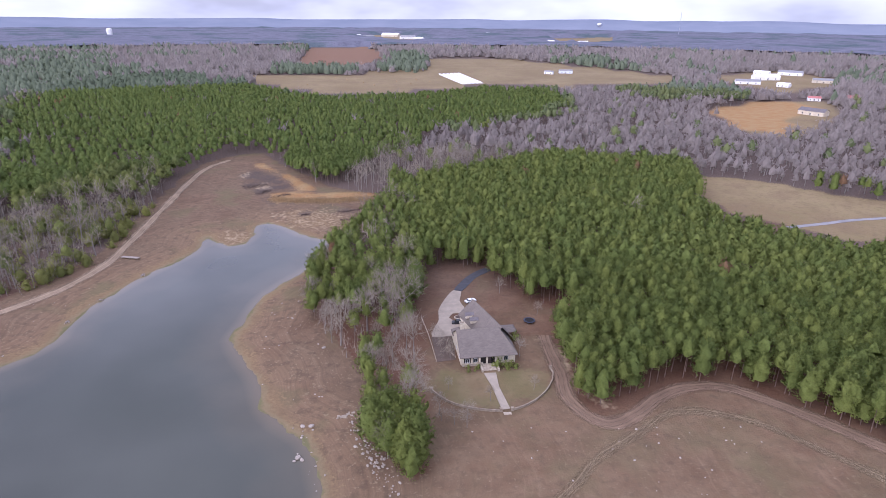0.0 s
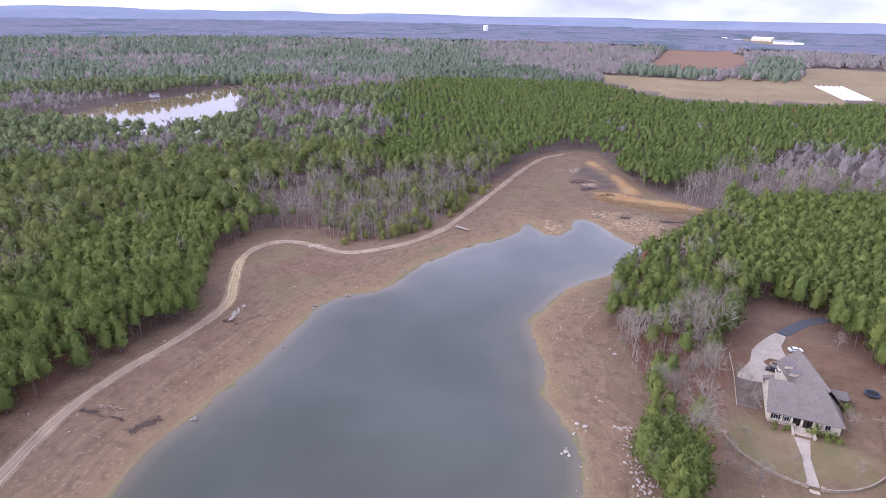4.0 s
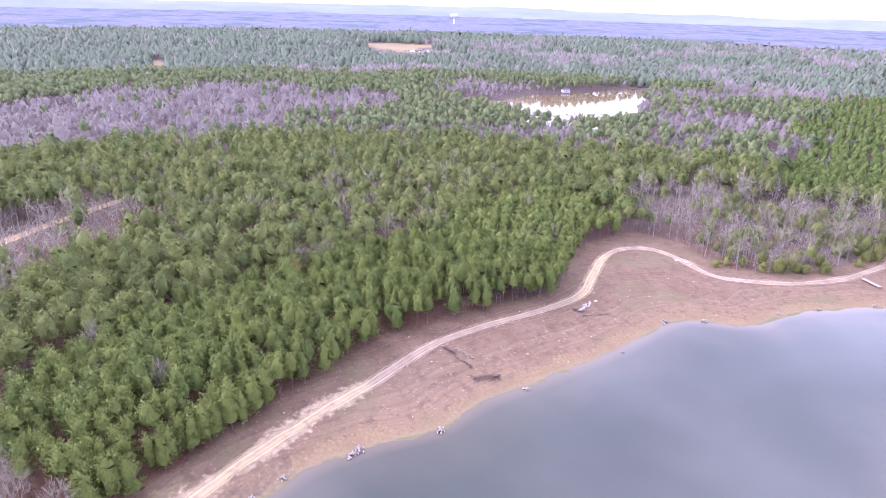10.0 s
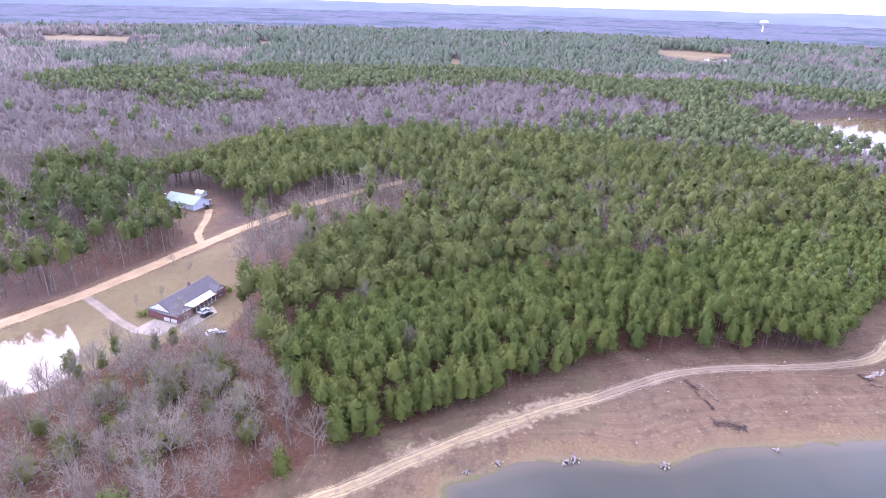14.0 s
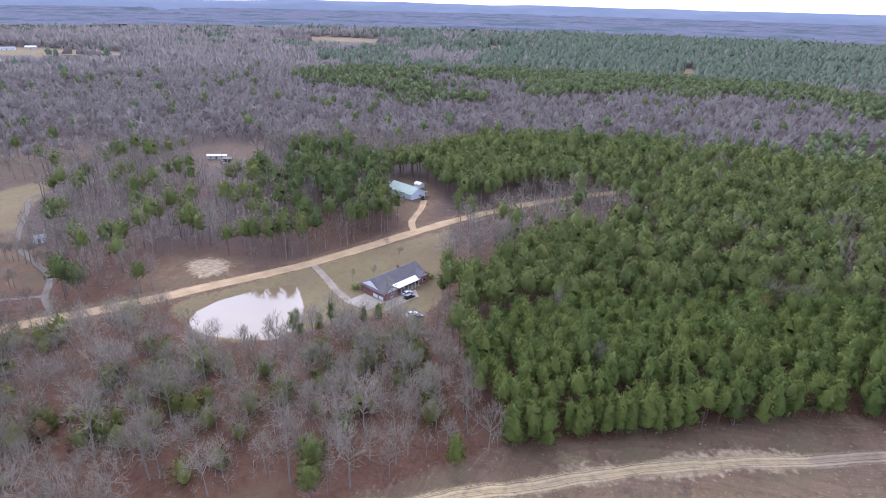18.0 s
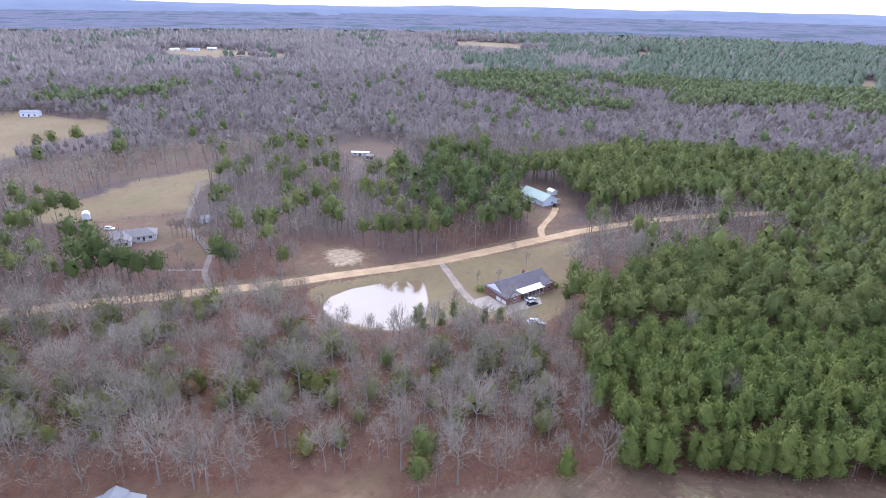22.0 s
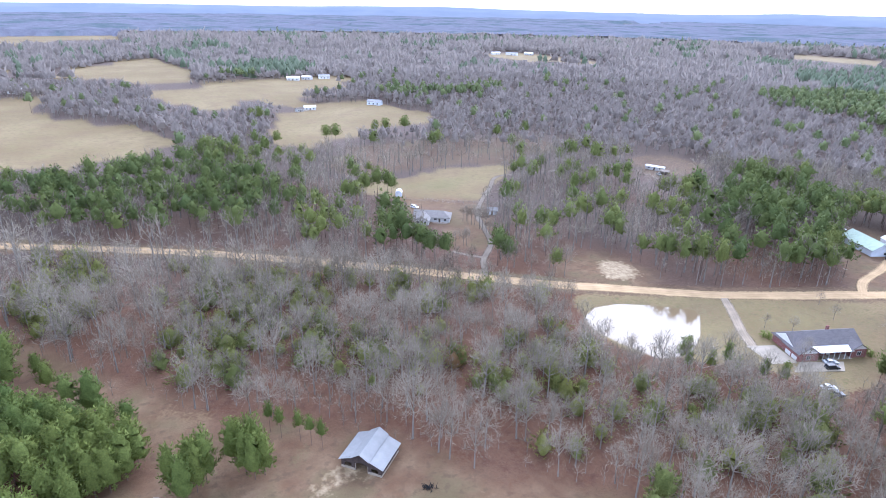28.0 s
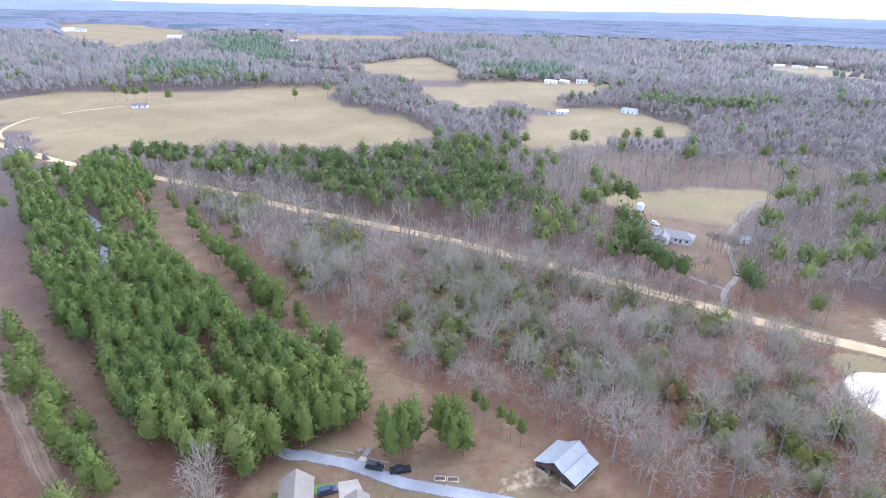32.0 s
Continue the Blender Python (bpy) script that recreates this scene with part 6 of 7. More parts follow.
def island_bed():
    top = thing("planter_island", "round mulched island with a low kerb in the driveway", "planter", 25.9, 206.2)
    ring_s, n = Shape(), 18
    pts = [(2.6 * math.cos(2 * math.pi * i / n), 1.7 * math.sin(2 * math.pi * i / n)) for i in range(n)]
    for (x1, y1), (x2, y2) in zip(pts, pts[1:] + pts[:1]):
        ring_s.slab([(x1, y1, 0.38), (x2, y2, 0.38), (x2 * 0.88, y2 * 0.88, 0.38), (x1 * 0.88, y1 * 0.88, 0.38)], 0.4)
    ring_s.part("kerb", M_STONE, top)
    Shape().slab([(x * 0.88, y * 0.88, 0.32) for x, y in pts], 0.3).part("mulch", M_BRUSH, top)


island_bed()


def garden_wall():
    """The low curved stone wall round the front lawn, in separate panels between piers."""
    top = thing("garden_wall", "low curved buff stone wall round the front lawn", "garden wall", 31.0, 160.0)
    line = smooth([(11.2, 158.2), (14.2, 153.6), (17.8, 150.2), (23.1, 147.5), (28.4, 146.2), (31.0, 146.0)], False, 2.4)
    line2 = smooth([(34.4, 146.2), (37.6, 147.4), (42.2, 150.3), (46.7, 154.9), (50.3, 160.7), (51.7, 164.9), (51.5, 168.0)], False, 2.4)
    for ln in (line, line2):
        for (x1, y1), (x2, y2) in zip(ln, ln[1:]):
            d = Vector((x2 - x1, y2 - y1)).normalized()
            nx, ny = -d.y * 0.16, d.x * 0.16
            z1, z2 = z_at(x1, y1) + 0.72, z_at(x2, y2) + 0.72
            Shape().slab([(x1 - nx - 31, y1 - ny - 160, z1), (x2 - nx - 31, y2 - ny - 160, z2), (x2 + nx - 31, y2 + ny - 160, z2), (x1 + nx - 31, y1 + ny - 160, z1)], 1.0).part("wall_panel", M_FIELDSTONE, top)
        for x, y in (ln[0], ln[-1]):
            z = z_at(x, y)
            Shape().box(x - 31.35, y - 160.35, z - 0.3, x - 30.65, y - 159.65, z + 1.05, 0.08).box(x - 31.45, y - 160.45, z + 1.0, x - 30.55, y - 159.55, z + 1.14).part("pier", M_FIELDSTONE, top)
    for i in range(3):
        Shape().box(0.6, -14.6 - 0.5 * (i + 1), -0.5, 2.9, -14.6 - 0.5 * i, 0.30 - 0.14 * i).part("gate_step", M_STONE, top)


garden_wall()


def low_fence(line, label, material, hgt, gap, name="fence", rails=2):
    x0, y0 = line[0]
    top = thing(name, label, "fence", x0, y0, 0.0, z=0.0)
    pts = smooth(line, False, gap)
    for x, y in pts:
        z = z_at(x, y)
        Shape().box(x - x0 - 0.07, y - y0 - 0.07, z - 0.3, x - x0 + 0.07, y - y0 + 0.07, z + hgt).part("post", material, top)
    for (x1, y1), (x2, y2) in zip(pts, pts[1:]):
        for r in range(rails):
            h = hgt * (0.9 - 0.42 * r)
            Shape().tube((x1 - x0, y1 - y0, z_at(x1, y1) + h), (x2 - x0, y2 - y0, z_at(x2, y2) + h), 0.05, 0.05, 4).part("rail", material, top)


low_fence([(10.6, 206.0), (12.0, 196.0), (12.7, 189.6), (13.9, 174.7)], "weathered low timber fence along the court", M_STONE, 1.0, 2.5)
low_fence([(20.6, 176.5), (18.2, 183.0), (19.3, 189.0)], "weathered low timber rail beside the patio", M_STONE, 0.9, 2.2)
low_fence([(-160.9, -299.8), (-172.0, -291.0), (-183.7, -281.0), (-192.0, -272.0)], "grey post and rail fence below the pasture", M_WOOD, 1.3, 2.6)
low_fence([(-150.0, -306.0), (-165.0, -293.0), (-178.0, -283.0)], "grey post and rail fence inside the yard", M_WOOD, 1.2, 2.8)


def trampoline():
    top = thing("trampoline", "round black trampoline on the red pine straw", "trampoline", 51.6, 200.3)
    mat, n = Shape(), 20
    c = [(math.cos(2 * math.pi * i / n), math.sin(2 * math.pi * i / n)) for i in range(n)]
    mat.slab([(1.75 * a, 1.75 * b, 0.86) for a, b in c], 0.04)
    mat.part("mat", M_DARK, top)
    band = [(r * a, r * b, z) for r, z in ((2.25, 0.92), (1.75, 0.92), (1.75, 0.84), (2.25, 0.84)) for a, b in c]
    quads = [(k * n + i, k * n + (i + 1) % n, (k + 1) % 4 * n + (i + 1) % n, (k + 1) % 4 * n + i) for k in range(4) for i in range(n)]
    tagged(mesh_object("pad", np.array(band), np.array(quads), P_NAVY, top), "dark blue edge pad")
    for i in range(6):
        a = i * math.pi / 3
        Shape().tube((2.0 * math.cos(a), 2.0 * math.sin(a), -0.1), (2.0 * math.cos(a), 2.0 * math.sin(a), 0.86), 0.05, 0.05, 6).part("leg", M_RIM, top)


trampoline()
car(24.2, 201.2, 175, P_BLACK, "black sport utility car on the concrete court")
car(31.4, 219.3, 25, P_WHITE, "small white utility cart beside the stone house", "sedan", "utility_cart")


# ---- shrubs and lone trees ----
def lone_tree(kind, x, y, size, label, name="", seed=0, fat=1.0):
    tags = {"young": "pine_tree", "old": "pine_tree", "bare": "bare_tree"}
    shapes = SKIRTED["young"][0] if kind == "skirted" else SHAPES[kind][0]
    kind = "young" if kind == "skirted" else kind
    ob = tree_thing(name or tags[kind], shapes[seed % len(shapes)], MATS[kind], label, "tree", "")
    ob.matrix_basis = pose(x, y, z_at(x, y), 0, 0, (seed * 71) % 360) @ Matrix.Diagonal((size * fat, size * fat, size, 1))


def shrub(x, y, size, label, seed=0):
    crown, trunk = pine_shape(700 + seed, 2.2, 2.4, 0.02, 110, 0.45, 0.3, 6, 2, 9, 0.5)
    ob = tree_thing("shrub", (crown, trunk), (M_SHRUB, M_BARK), label, "shrub", "")
    ob.matrix_basis = pose(x, y, z_at(x, y)) @ Matrix.Diagonal((size, size, size, 1))


for i, (x, y, s) in enumerate(((33.9, 170.0, 1.6), (27.5, 169.6, 0.9), (37.0, 170.2, 1.1), (38.8, 170.6, 1.0), (43.2, 187.3, 1.5), (24.2, 170.0, 0.6))):
    shrub(x, y, s, "dark green clipped shrub against the stone house", i)
for i, (x, y, s) in enumerate(((16.4, 158.3, 0.38), (28.7, 151.5, 0.45), (43.2, 156.2, 0.42), (12.7, 145.5, 0.62), (20.2, 141.4, 0.62), (19.0, 176.0, 0.55),
                               (43.0, 176.5, 0.6), (14.5, 188.0, 0.6), (44.5, 226.0, 0.6), (35.0, 258.0, 0.65), (56.0, 206.0, 0.5))):
    lone_tree("bare", x, y, s * 0.75, "small leafless garden tree in a mulch ring", seed=i)
for i, (x, y) in enumerate(((15.6, 188.5), (17.4, 186.0), (15.8, 183.4), (18.6, 181.6), (16.6, 179.0), (18.8, 177.2), (15.9, 176.2), (19.4, 185.2), (17.2, 190.0))):
    lone_tree("bare", x, y, 0.13 + 0.03 * (i % 3), "leafless brown shrub in the mulched bed", "bare_shrub", seed=i, fat=1.5)
for i, (x, y) in enumerate(((13.0, 143.0), (20.0, 139.5), (16.6, 141.0))):
    lone_tree("bare", x, y, 0.27 + 0.03 * i, "small leafless reddish shrub outside the garden wall", "bare_shrub", seed=i + 4, fat=1.3)
for i, (x, y, s) in enumerate(((37.2, 168.4, 0.8), (40.0, 168.8, 0.9), (24.0, 167.6, 0.7), (26.2, 167.8, 0.6))):
    shrub(x, y, s, "dark low shrub in the front planting bed", i + 7)
CLUMP = ((-5, 133), (-2, 129), (2, 127), (5, 127), (0, 135), (4, 132), (6, 130), (-3, 137), (-6, 139), (2, 137), (-1, 140), (-7, 134), (3, 124), (5, 137))
for i, (x, y) in enumerate(CLUMP):
    lone_tree("skirted", x, y, 1.0 + 0.05 * (i % 4), "green pine in a clump above the rocky shore", seed=i, fat=1.05)
BARN_PINES = ((1, -127), (-1, -121), (-4, -123.5), (-6.5, -125.5), (-3, -127.5), (-14, -129), (-15.5, -124), (-18, -126), (-19.5, -121.5), (-17, -121))
for i, (x, y) in enumerate(BARN_PINES):
    lone_tree("skirted", x, y, 0.98 + 0.06 * (i % 4), "green pine standing by the barnyard", seed=i + 3, fat=0.82)
for i, (x, y) in enumerate(((-16, -134), (-25, -137), (-35, -123), (-33, -126), (-27, -133), (-31, -129))):
    lone_tree("young", x, y, 0.7, "thin young pine at the edge of the barnyard", seed=i + 5, fat=0.75)
EAST_ROW = ((126, -195), (120, -187), (112, -176), (108, -168), (101, -162), (97, -154), (91, -149), (88, -141), (81, -138), (79, -129), (73, -126), (71, -119), (66, -117), (104, -158), (85, -134))
for i, (x, y) in enumerate(EAST_ROW):
    lone_tree("skirted", x + 1.5 * math.sin(i * 2.1), y + 1.0, 0.72 + 0.07 * (i % 4), "green pine in a row between two clay lanes", seed=i + 1, fat=1.25)
STRIP_ROW = ((121, -340), (112, -322), (103, -306), (93, -290), (86, -277), (80, -264), (73, -252), (69, -243), (63, -233), (58, -223), (52, -213), (47, -206), (42, -199), (36, -192), (30, -186))
for i, (x, y) in enumerate(STRIP_ROW):
    lone_tree("skirted", x - 4.0 + 2.0 * math.sin(i * 2.3), y - 3.0 + 2.0 * math.cos(i * 1.7), 0.56 + 0.07 * (i % 4), "young pine along the cleared clay strip", seed=i + 2, fat=1.05)
for i, (x, y) in enumerate(((-208, -152), (-213, -147), (-215, -140), (-206, -159), (-218, -150))):
    lone_tree("old", x, y, 1.12 + 0.06 * (i % 3), "tall dark pine across the road from the pond", seed=i + 1, fat=0.8)
LONE_OLD = ((-119, -461), (-158, -458), (-163, -451), (-206, -472), (-214, -468), (-229, -460), (-288, -408), (-316, -407), (-131, -560), (-127, -574),
            (-129, -312), (-137, -314), (-144, -309), (214, -676), (281, -709), (268, -707), (256, -698), (247, -705), (86, -701), (221, -380))
for i, (x, y) in enumerate(LONE_OLD):
    lone_tree("old", x, y, 0.95 + 0.1 * (i % 3), "lone mature pine in open pasture", seed=i)
for i, (x, y) in enumerate(((-283, -131), (-288, -135), (-262, -122), (-258, -118), (-276, -130))):
    lone_tree("old", x, y, 1.0, "tall pine beside the dirt driveway", seed=i)


for i, (x, y) in enumerate(((-159, -111), (-156, -100), (-163, -99), (-161, -94), (-166, -88), (-153, -109), (-150, -104), (-170, -84))):
    lone_tree("skirted", x - 2.0, y + 1.0, 0.5 + 0.06 * (i % 3), "dark cedar among bare trees below the pond", seed=i + 4, fat=0.9)


# ---- the barn ----
def barn():
    top = thing("barn", "weathered board barn with a pale metal roof", "barn", -44.6, -114.2, 129.7)
    w, d = 5.6, 5.0
    for side in (-1, 1):
        for j in range(14):
            y0 = -d + j * 2 * d / 14
            Shape().box(side * w - 0.06, y0 + 0.02, 0.7, side * w + 0.06, y0 + 2 * d / 14 - 0.02, 2.75).part("board", M_BOARD, top)
    for yy in (-d, d):
        n = 24
        for i in range(n):
            x0, x1 = -w + 2 * w * i / n, -w + 2 * w * (i + 1) / n
            m = abs((x0 + x1) / 2)
            topz = 2.75 + (w - m) / (w - 2.4) * 1.35 if m > 2.4 else 4.3 + (2.4 - m) / 2.4 * 1.5
            low = 0.7
            if yy < 0 and (m < 1.7):
                low = 2.7 - 0.25 * m
            if yy < 0 and 3.0 < m < 4.7:
                low = 1.9
            Shape().box(x0 + 0.015, yy - 0.06, low, x1 - 0.015, yy + 0.06, topz - 0.08).part("board", M_BOARD, top)
    foot = Shape().box(-w, -d - 0.1, -0.4, -1.8, -d + 0.1, 0.7).box(1.8, -d - 0.1, -0.4, w, -d + 0.1, 0.7)
    foot.box(-w - 0.1, -d, -0.4, -w + 0.1, d, 0.7).box(w - 0.1, -d, -0.4, w + 0.1, d, 0.7).box(-w, d - 0.1, -0.4, w, d + 0.1, 0.7)
    foot.part("footing", M_CONCRETE, top, "pale block footing wall")
    roof_mid = Shape()
    roof_mid.slab([(-2.6, -d - 0.9, 4.2), (0, -d - 0.9, 5.9), (0, d + 0.7, 5.9), (-2.6, d + 0.7, 4.2)][::-1], 0.06)
    roof_mid.slab([(0, -d - 0.9, 5.9), (2.6, -d - 0.9, 4.2), (2.6, d + 0.7, 4.2), (0, d + 0.7, 5.9)][::-1], 0.06)
    roof_mid.part("upper_roof", M_METAL, top)
    for sg in (-1, 1):
        s = Shape()
        pts = [(sg * 2.4, -d - 0.5, 4.05), (sg * (w + 0.6), -d - 0.5, 2.55), (sg * (w + 0.6), d + 0.5, 2.55), (sg * 2.4, d + 0.5, 4.05)]
        s.slab(pts if sg > 0 else pts[::-1], 0.06)
        s.part("lean_roof", M_METAL, top)
    for i in range(5):
        for sg in (-1, 1):
            Shape().box(sg * 1.75 - 0.1, -d + 0.2 + i * 2.4 - 0.1, -0.3, sg * 1.75 + 0.1, -d + 0.2 + i * 2.4 + 0.1, 4.2).part("post", M_WOOD, top)
    hay = Shape().box(-1.2, -1.0, -0.1, 1.2, 3.4, 1.3, 0.15)
    hay.part("hay_stack", M_REED, top)


barn()


def fire_ring():
    top = thing("burn_heap", "blackened heap of burnt brush on the grass", "ash heap", -53.1, -98.1)
    rng = random.Random(4)
    for i in range(46):
        a, r = rng.uniform(0, 6.28), rng.uniform(0, 1.9)
        x, y, b = r * math.cos(a), r * math.sin(a) * 0.7, rng.uniform(0, 6.28)
        Shape().tube((x, y, 0.05), (x + math.cos(b) * 0.9, y + math.sin(b) * 0.9, rng.uniform(0.15, 0.6)), 0.09, 0.04, 5).part("charred_stick", M_DARK, top)


fire_ring()


# ---- the brick ranch house ----
def ranch_house():
    top = thing("ranch_house", "red brick ranch house with a white porch and slate shingles", "house", -188.0, -89.0, 157.0)
    gable_wall(top, 0.6, 1.6, 25.6, 12.6, -0.6, 3.0, 6.2, "x", M_BRICK, (False, True))
    gable_roof(top, 0.6, 1.6, 25.6, 12.6, 2.9, 6.5, "x", M_SHINGLE_D, 0.55, 3.2, 0.0, label="slate grey shingle roof")
    gable_wall(top, 0.2, -1.6, 7.4, 5.0, -0.8, 3.0, 5.2, "y", M_BRICK, (False, False), "garage_wing")
    gable_roof(top, 0.2, -1.6, 7.4, 6.5, 2.9, 5.5, "y", M_SHINGLE_D, 0.5, name="garage_roof")
    gable_wall(top, 20.4, -0.6, 26.0, 5.0, -0.5, 3.0, 4.8, "y", M_BRICK, (False, False), "bedroom_wing")
    gable_roof(top, 20.4, -0.6, 26.0, 6.5, 2.9, 5.1, "y", M_SHINGLE_D, 0.5, name="bedroom_roof")
    for x0, x1, y, r in ((0.2, 7.4, -1.64, 5.2), (20.4, 26.0, -0.64, 4.8)):
        Shape().prism([(x0 + 0.15, 3.0), (x1 - 0.15, 3.0), ((x0 + x1) / 2, r - 0.15)], lambda a, b, e, yy=y: (a, yy - 0.08 + 0.1 * e, b)).part("gable_board", M_WHITE, top, "white gable siding")
    Shape().prism([(1.8, 3.1), (12.4, 3.1), (7.1, 5.9)], lambda a, b, e: (0.52 + 0.1 * e, a, b)).part("gable_board", M_WHITE, top)
    Shape().slab([(7.0, -1.3, 2.75), (20.8, -1.3, 2.75), (20.8, 2.6, 3.55), (7.0, 2.6, 3.55)], 0.12).part("porch_roof", M_WHITE, top, "white metal porch roof")
    for i in range(7):
        x = 7.8 + i * 2.0
        Shape().tube((x, -1.0, -0.2), (x, -1.0, 2.75), 0.13, 0.11, 10).box(x - 0.18, -1.18, -0.2, x + 0.18, -0.82, 0.0).part("column", M_WHITE, top, "white porch column")
    Shape().box(7.2, -1.3, -0.7, 20.6, 1.7, -0.15).part("porch_floor", M_CONCRETE, top)
    door(top, 13.6, 1.58, -0.1, 1.1, 2.1, "y-", M_WHITE)
    for x in (9.2, 11.4, 15.8, 18.2):
        window(top, x, 1.58, 0.6, 1.1, 1.4, "y-")
    window(top, 3.8, -1.62, 0.7, 1.3, 1.4, "y-")
    window(top, 23.2, -0.62, 0.7, 1.4, 1.4, "y-")
    window(top, 25.62, 8.0, 0.7, 1.2, 1.4, "x+")
    for y in (0.4, 3.6):
        door(top, 0.18, y, -0.75, 2.6, 2.2, "x-", M_WHITE, "garage_door")
    for x in (4.0, 9.0, 14.0, 19.0):
        window(top, x, 12.62, 0.7, 1.2, 1.3, "y+")
    Shape().box(17.0, 8.4, 4.5, 17.8, 9.2, 7.0).part("chimney", M_BRICK, top)


ranch_house()
flat_piece("pavement_ranch_pad", [(-181.4, -102.0), (-178.6, -90.6), (-187.0, -87.2), (-190.8, -97.5)], M_CONCRETE, "pale concrete apron by the garage", 0.14)
flat_piece("pavement_ranch_park", [(-187.8, -86.8), (-180.6, -84.3), (-196.2, -76.6), (-201.5, -80.0)], M_CONCRETE, "pale concrete parking strip before the porch", 0.17)
car(-196.6, -81.6, 150, P_SILVER, "silver sedan parked before the porch", "sedan")
car(-193.8, -79.6, 155, P_BLACK, "black sport utility car parked before the porch")
car(-181.2, -73.6, 140, P_WHITE, "old white sedan at the edge of the woods", "sedan")
car(-179.4, -70.8, 150, P_GREY, "grey pickup truck at the edge of the woods", "pickup")
for i, (x, y) in enumerate(((-192.6, -103.2), (-193.5, -101.6), (-213.6, -77.5), (-214.5, -79.5))):
    shrub(x, y, 1.1, "dark green shrub at the corner of the brick house", i + 10)
for i, (x, y, s) in enumerate(((-205, -100, 0.4), (-199, -107, 0.35), (-176, -104, 0.35), (-228, -98, 0.4), (-183, -84, 0.7), (-236, -108, 0.35))):
    lone_tree("bare", x, y, s, "small leafless tree on the dry lawn", seed=i + 2)


# ---- the green-roofed house ----
def green_house():
    top = thing("green_roof_house", "pale blue-white house with a green metal roof", "house", -320.2, -119.5, 245.0)
    gable_wall(top, 0.0, 1.5, 21.0, 12.5, -0.5, 3.4, 6.4, "x", M_SIDING)
    gable_roof(top, 0.0, 1.5, 21.0, 12.5, 3.3, 6.6, "x", M_GREEN_M, 0.6, t=0.08, label="pale green metal roof")
    Shape().slab([(0.0, -1.4, 2.3), (15.0, -1.4, 2.3), (15.0, 1.6, 3.0), (0.0, 1.6, 3.0)], 0.08).part("porch_roof", M_GREEN_M, top)
    for i in range(5):
        Shape().box(0.3 + i * 3.6 - 0.08, -1.3, -0.4, 0.3 + i * 3.6 + 0.08, -1.14, 2.3).part("porch_post", M_WOOD, top)
    Shape().box(0.0, -1.4, -0.5, 15.0, 1.5, 0.05).part("porch_floor", M_WOOD, top)
    door(top, 7.5, 1.48, 0.1, 1.0, 2.05, "y-", M_BOARD)
    for x in (2.5, 5.0, 10.5, 13.0, 18.0):
        window(top, x, 1.48, 0.9, 1.1, 1.2, "y-")
    window(top, -0.02, 5.5, 0.9, 1.2, 1.2, "x-")
    shed = thing("storage_shed", "small white storage shed behind the house", "shed", -335.0, -130.0, 245.0)
    gable_wall(shed, -2.5, -2, 2.5, 2, -0.3, 2.4, 3.4, "x", M_WHITE)
    gable_roof(shed, -2.5, -2, 2.5, 2, 2.35, 3.5, "x", M_WHITE, 0.3, t=0.07)
    door(shed, 0, -2.02, 0, 1.4, 2.0, "y-", M_GREYWALL)


green_house()
car(-313.5, -119.5, 200, P_BLACK, "dark pickup truck beside the green-roofed house", "pickup")
car(-334.0, -152.0, 130, P_WHITE, "white van parked behind the house", "suv")


# ---- the cottage, its gravel yard and cars ----
def cottage():
    top = thing("cottage", "cottage with a tan shingle gable roof", "house", 21.9, -114.2, 3.0)
    gable_wall(top, -3.6, 0.4, 3.6, 15.5, -0.3, 3.0, 5.6, "y", M_GREYWALL)
    gable_roof(top, -3.6, 0.4, 3.6, 15.5, 2.9, 5.9, "y", M_SHINGLE_T, 0.5, label="tan shingle gable roof")
    window(top, 0.0, 0.38, 1.0, 1.3, 1.3, "y-")
    for y in (4.0, 8.0, 12.0):
        window(top, -3.62, y, 1.0, 1.1, 1.3, "x-")
    annex = thing("garage", "small garage with a tan shingle roof", "garage", 7.6, -107.9, 3.0)
    gable_wall(annex, -2.6, 0.3, 2.6, 7.0, -0.3, 2.5, 4.2, "y", M_GREYWALL)
    gable_roof(annex, -2.6, 0.3, 2.6, 7.0, 2.4, 4.4, "y", M_SHINGLE_T, 0.4)
    door(annex, 0.0, 0.28, 0, 2.2, 2.1, "y-", M_WHITE, "garage_door")


cottage()
flat_piece("pavement_cottage_pad", [(12.4, -115.0), (7.6, -115.6), (5.2, -108.2), (11.6, -107.6)], M_CONCRETE, "pale concrete pad before the garage", 0.15)
flat_piece("ground_lawn_patch", smooth([(18.0, -114.6), (13.6, -114.9), (13.0, -112.6), (17.4, -111.2)], True, 1.5), M_LAWN, "small bright green lawn patch", 0.06, 0.2, "lawn")
car(14.6, -111.9, 195, P_NAVY, "dark blue sport utility car by the cottage")
car(3.4, -118.9, 160, P_BLACK, "black sport utility car on the gravel drive")
car(-2.9, -117.3, 5, P_BLACK, "black sport utility car beside the gravel drive", "pickup")
for i, (x, y) in enumerate(((2.0, -106.4), (3.4, -106.0), (26.8, -111.0), (27.4, -109.4), (0.6, -106.6))):
    shrub(x, y, 0.9, "green garden shrub near the cottage", i + 20)


def raised_bed(x, y, turn):
    top = thing("raised_bed", "low timber-edged vegetable bed", "garden bed", x, y, turn, "raised beds")
    for x0, y0, x1, y1 in ((-1.4, -0.8, 1.4, -0.66), (-1.4, 0.66, 1.4, 0.8), (-1.4, -0.66, -1.26, 0.66), (1.26, -0.66, 1.4, 0.66)):
        Shape().box(x0, y0, -0.1, x1, y1, 0.35, 0.02).part("board", M_STONE, top)
    Shape().box(-1.26, -0.66, -0.1, 1.26, 0.66, 0.22).part("soil", M_BRUSH, top)


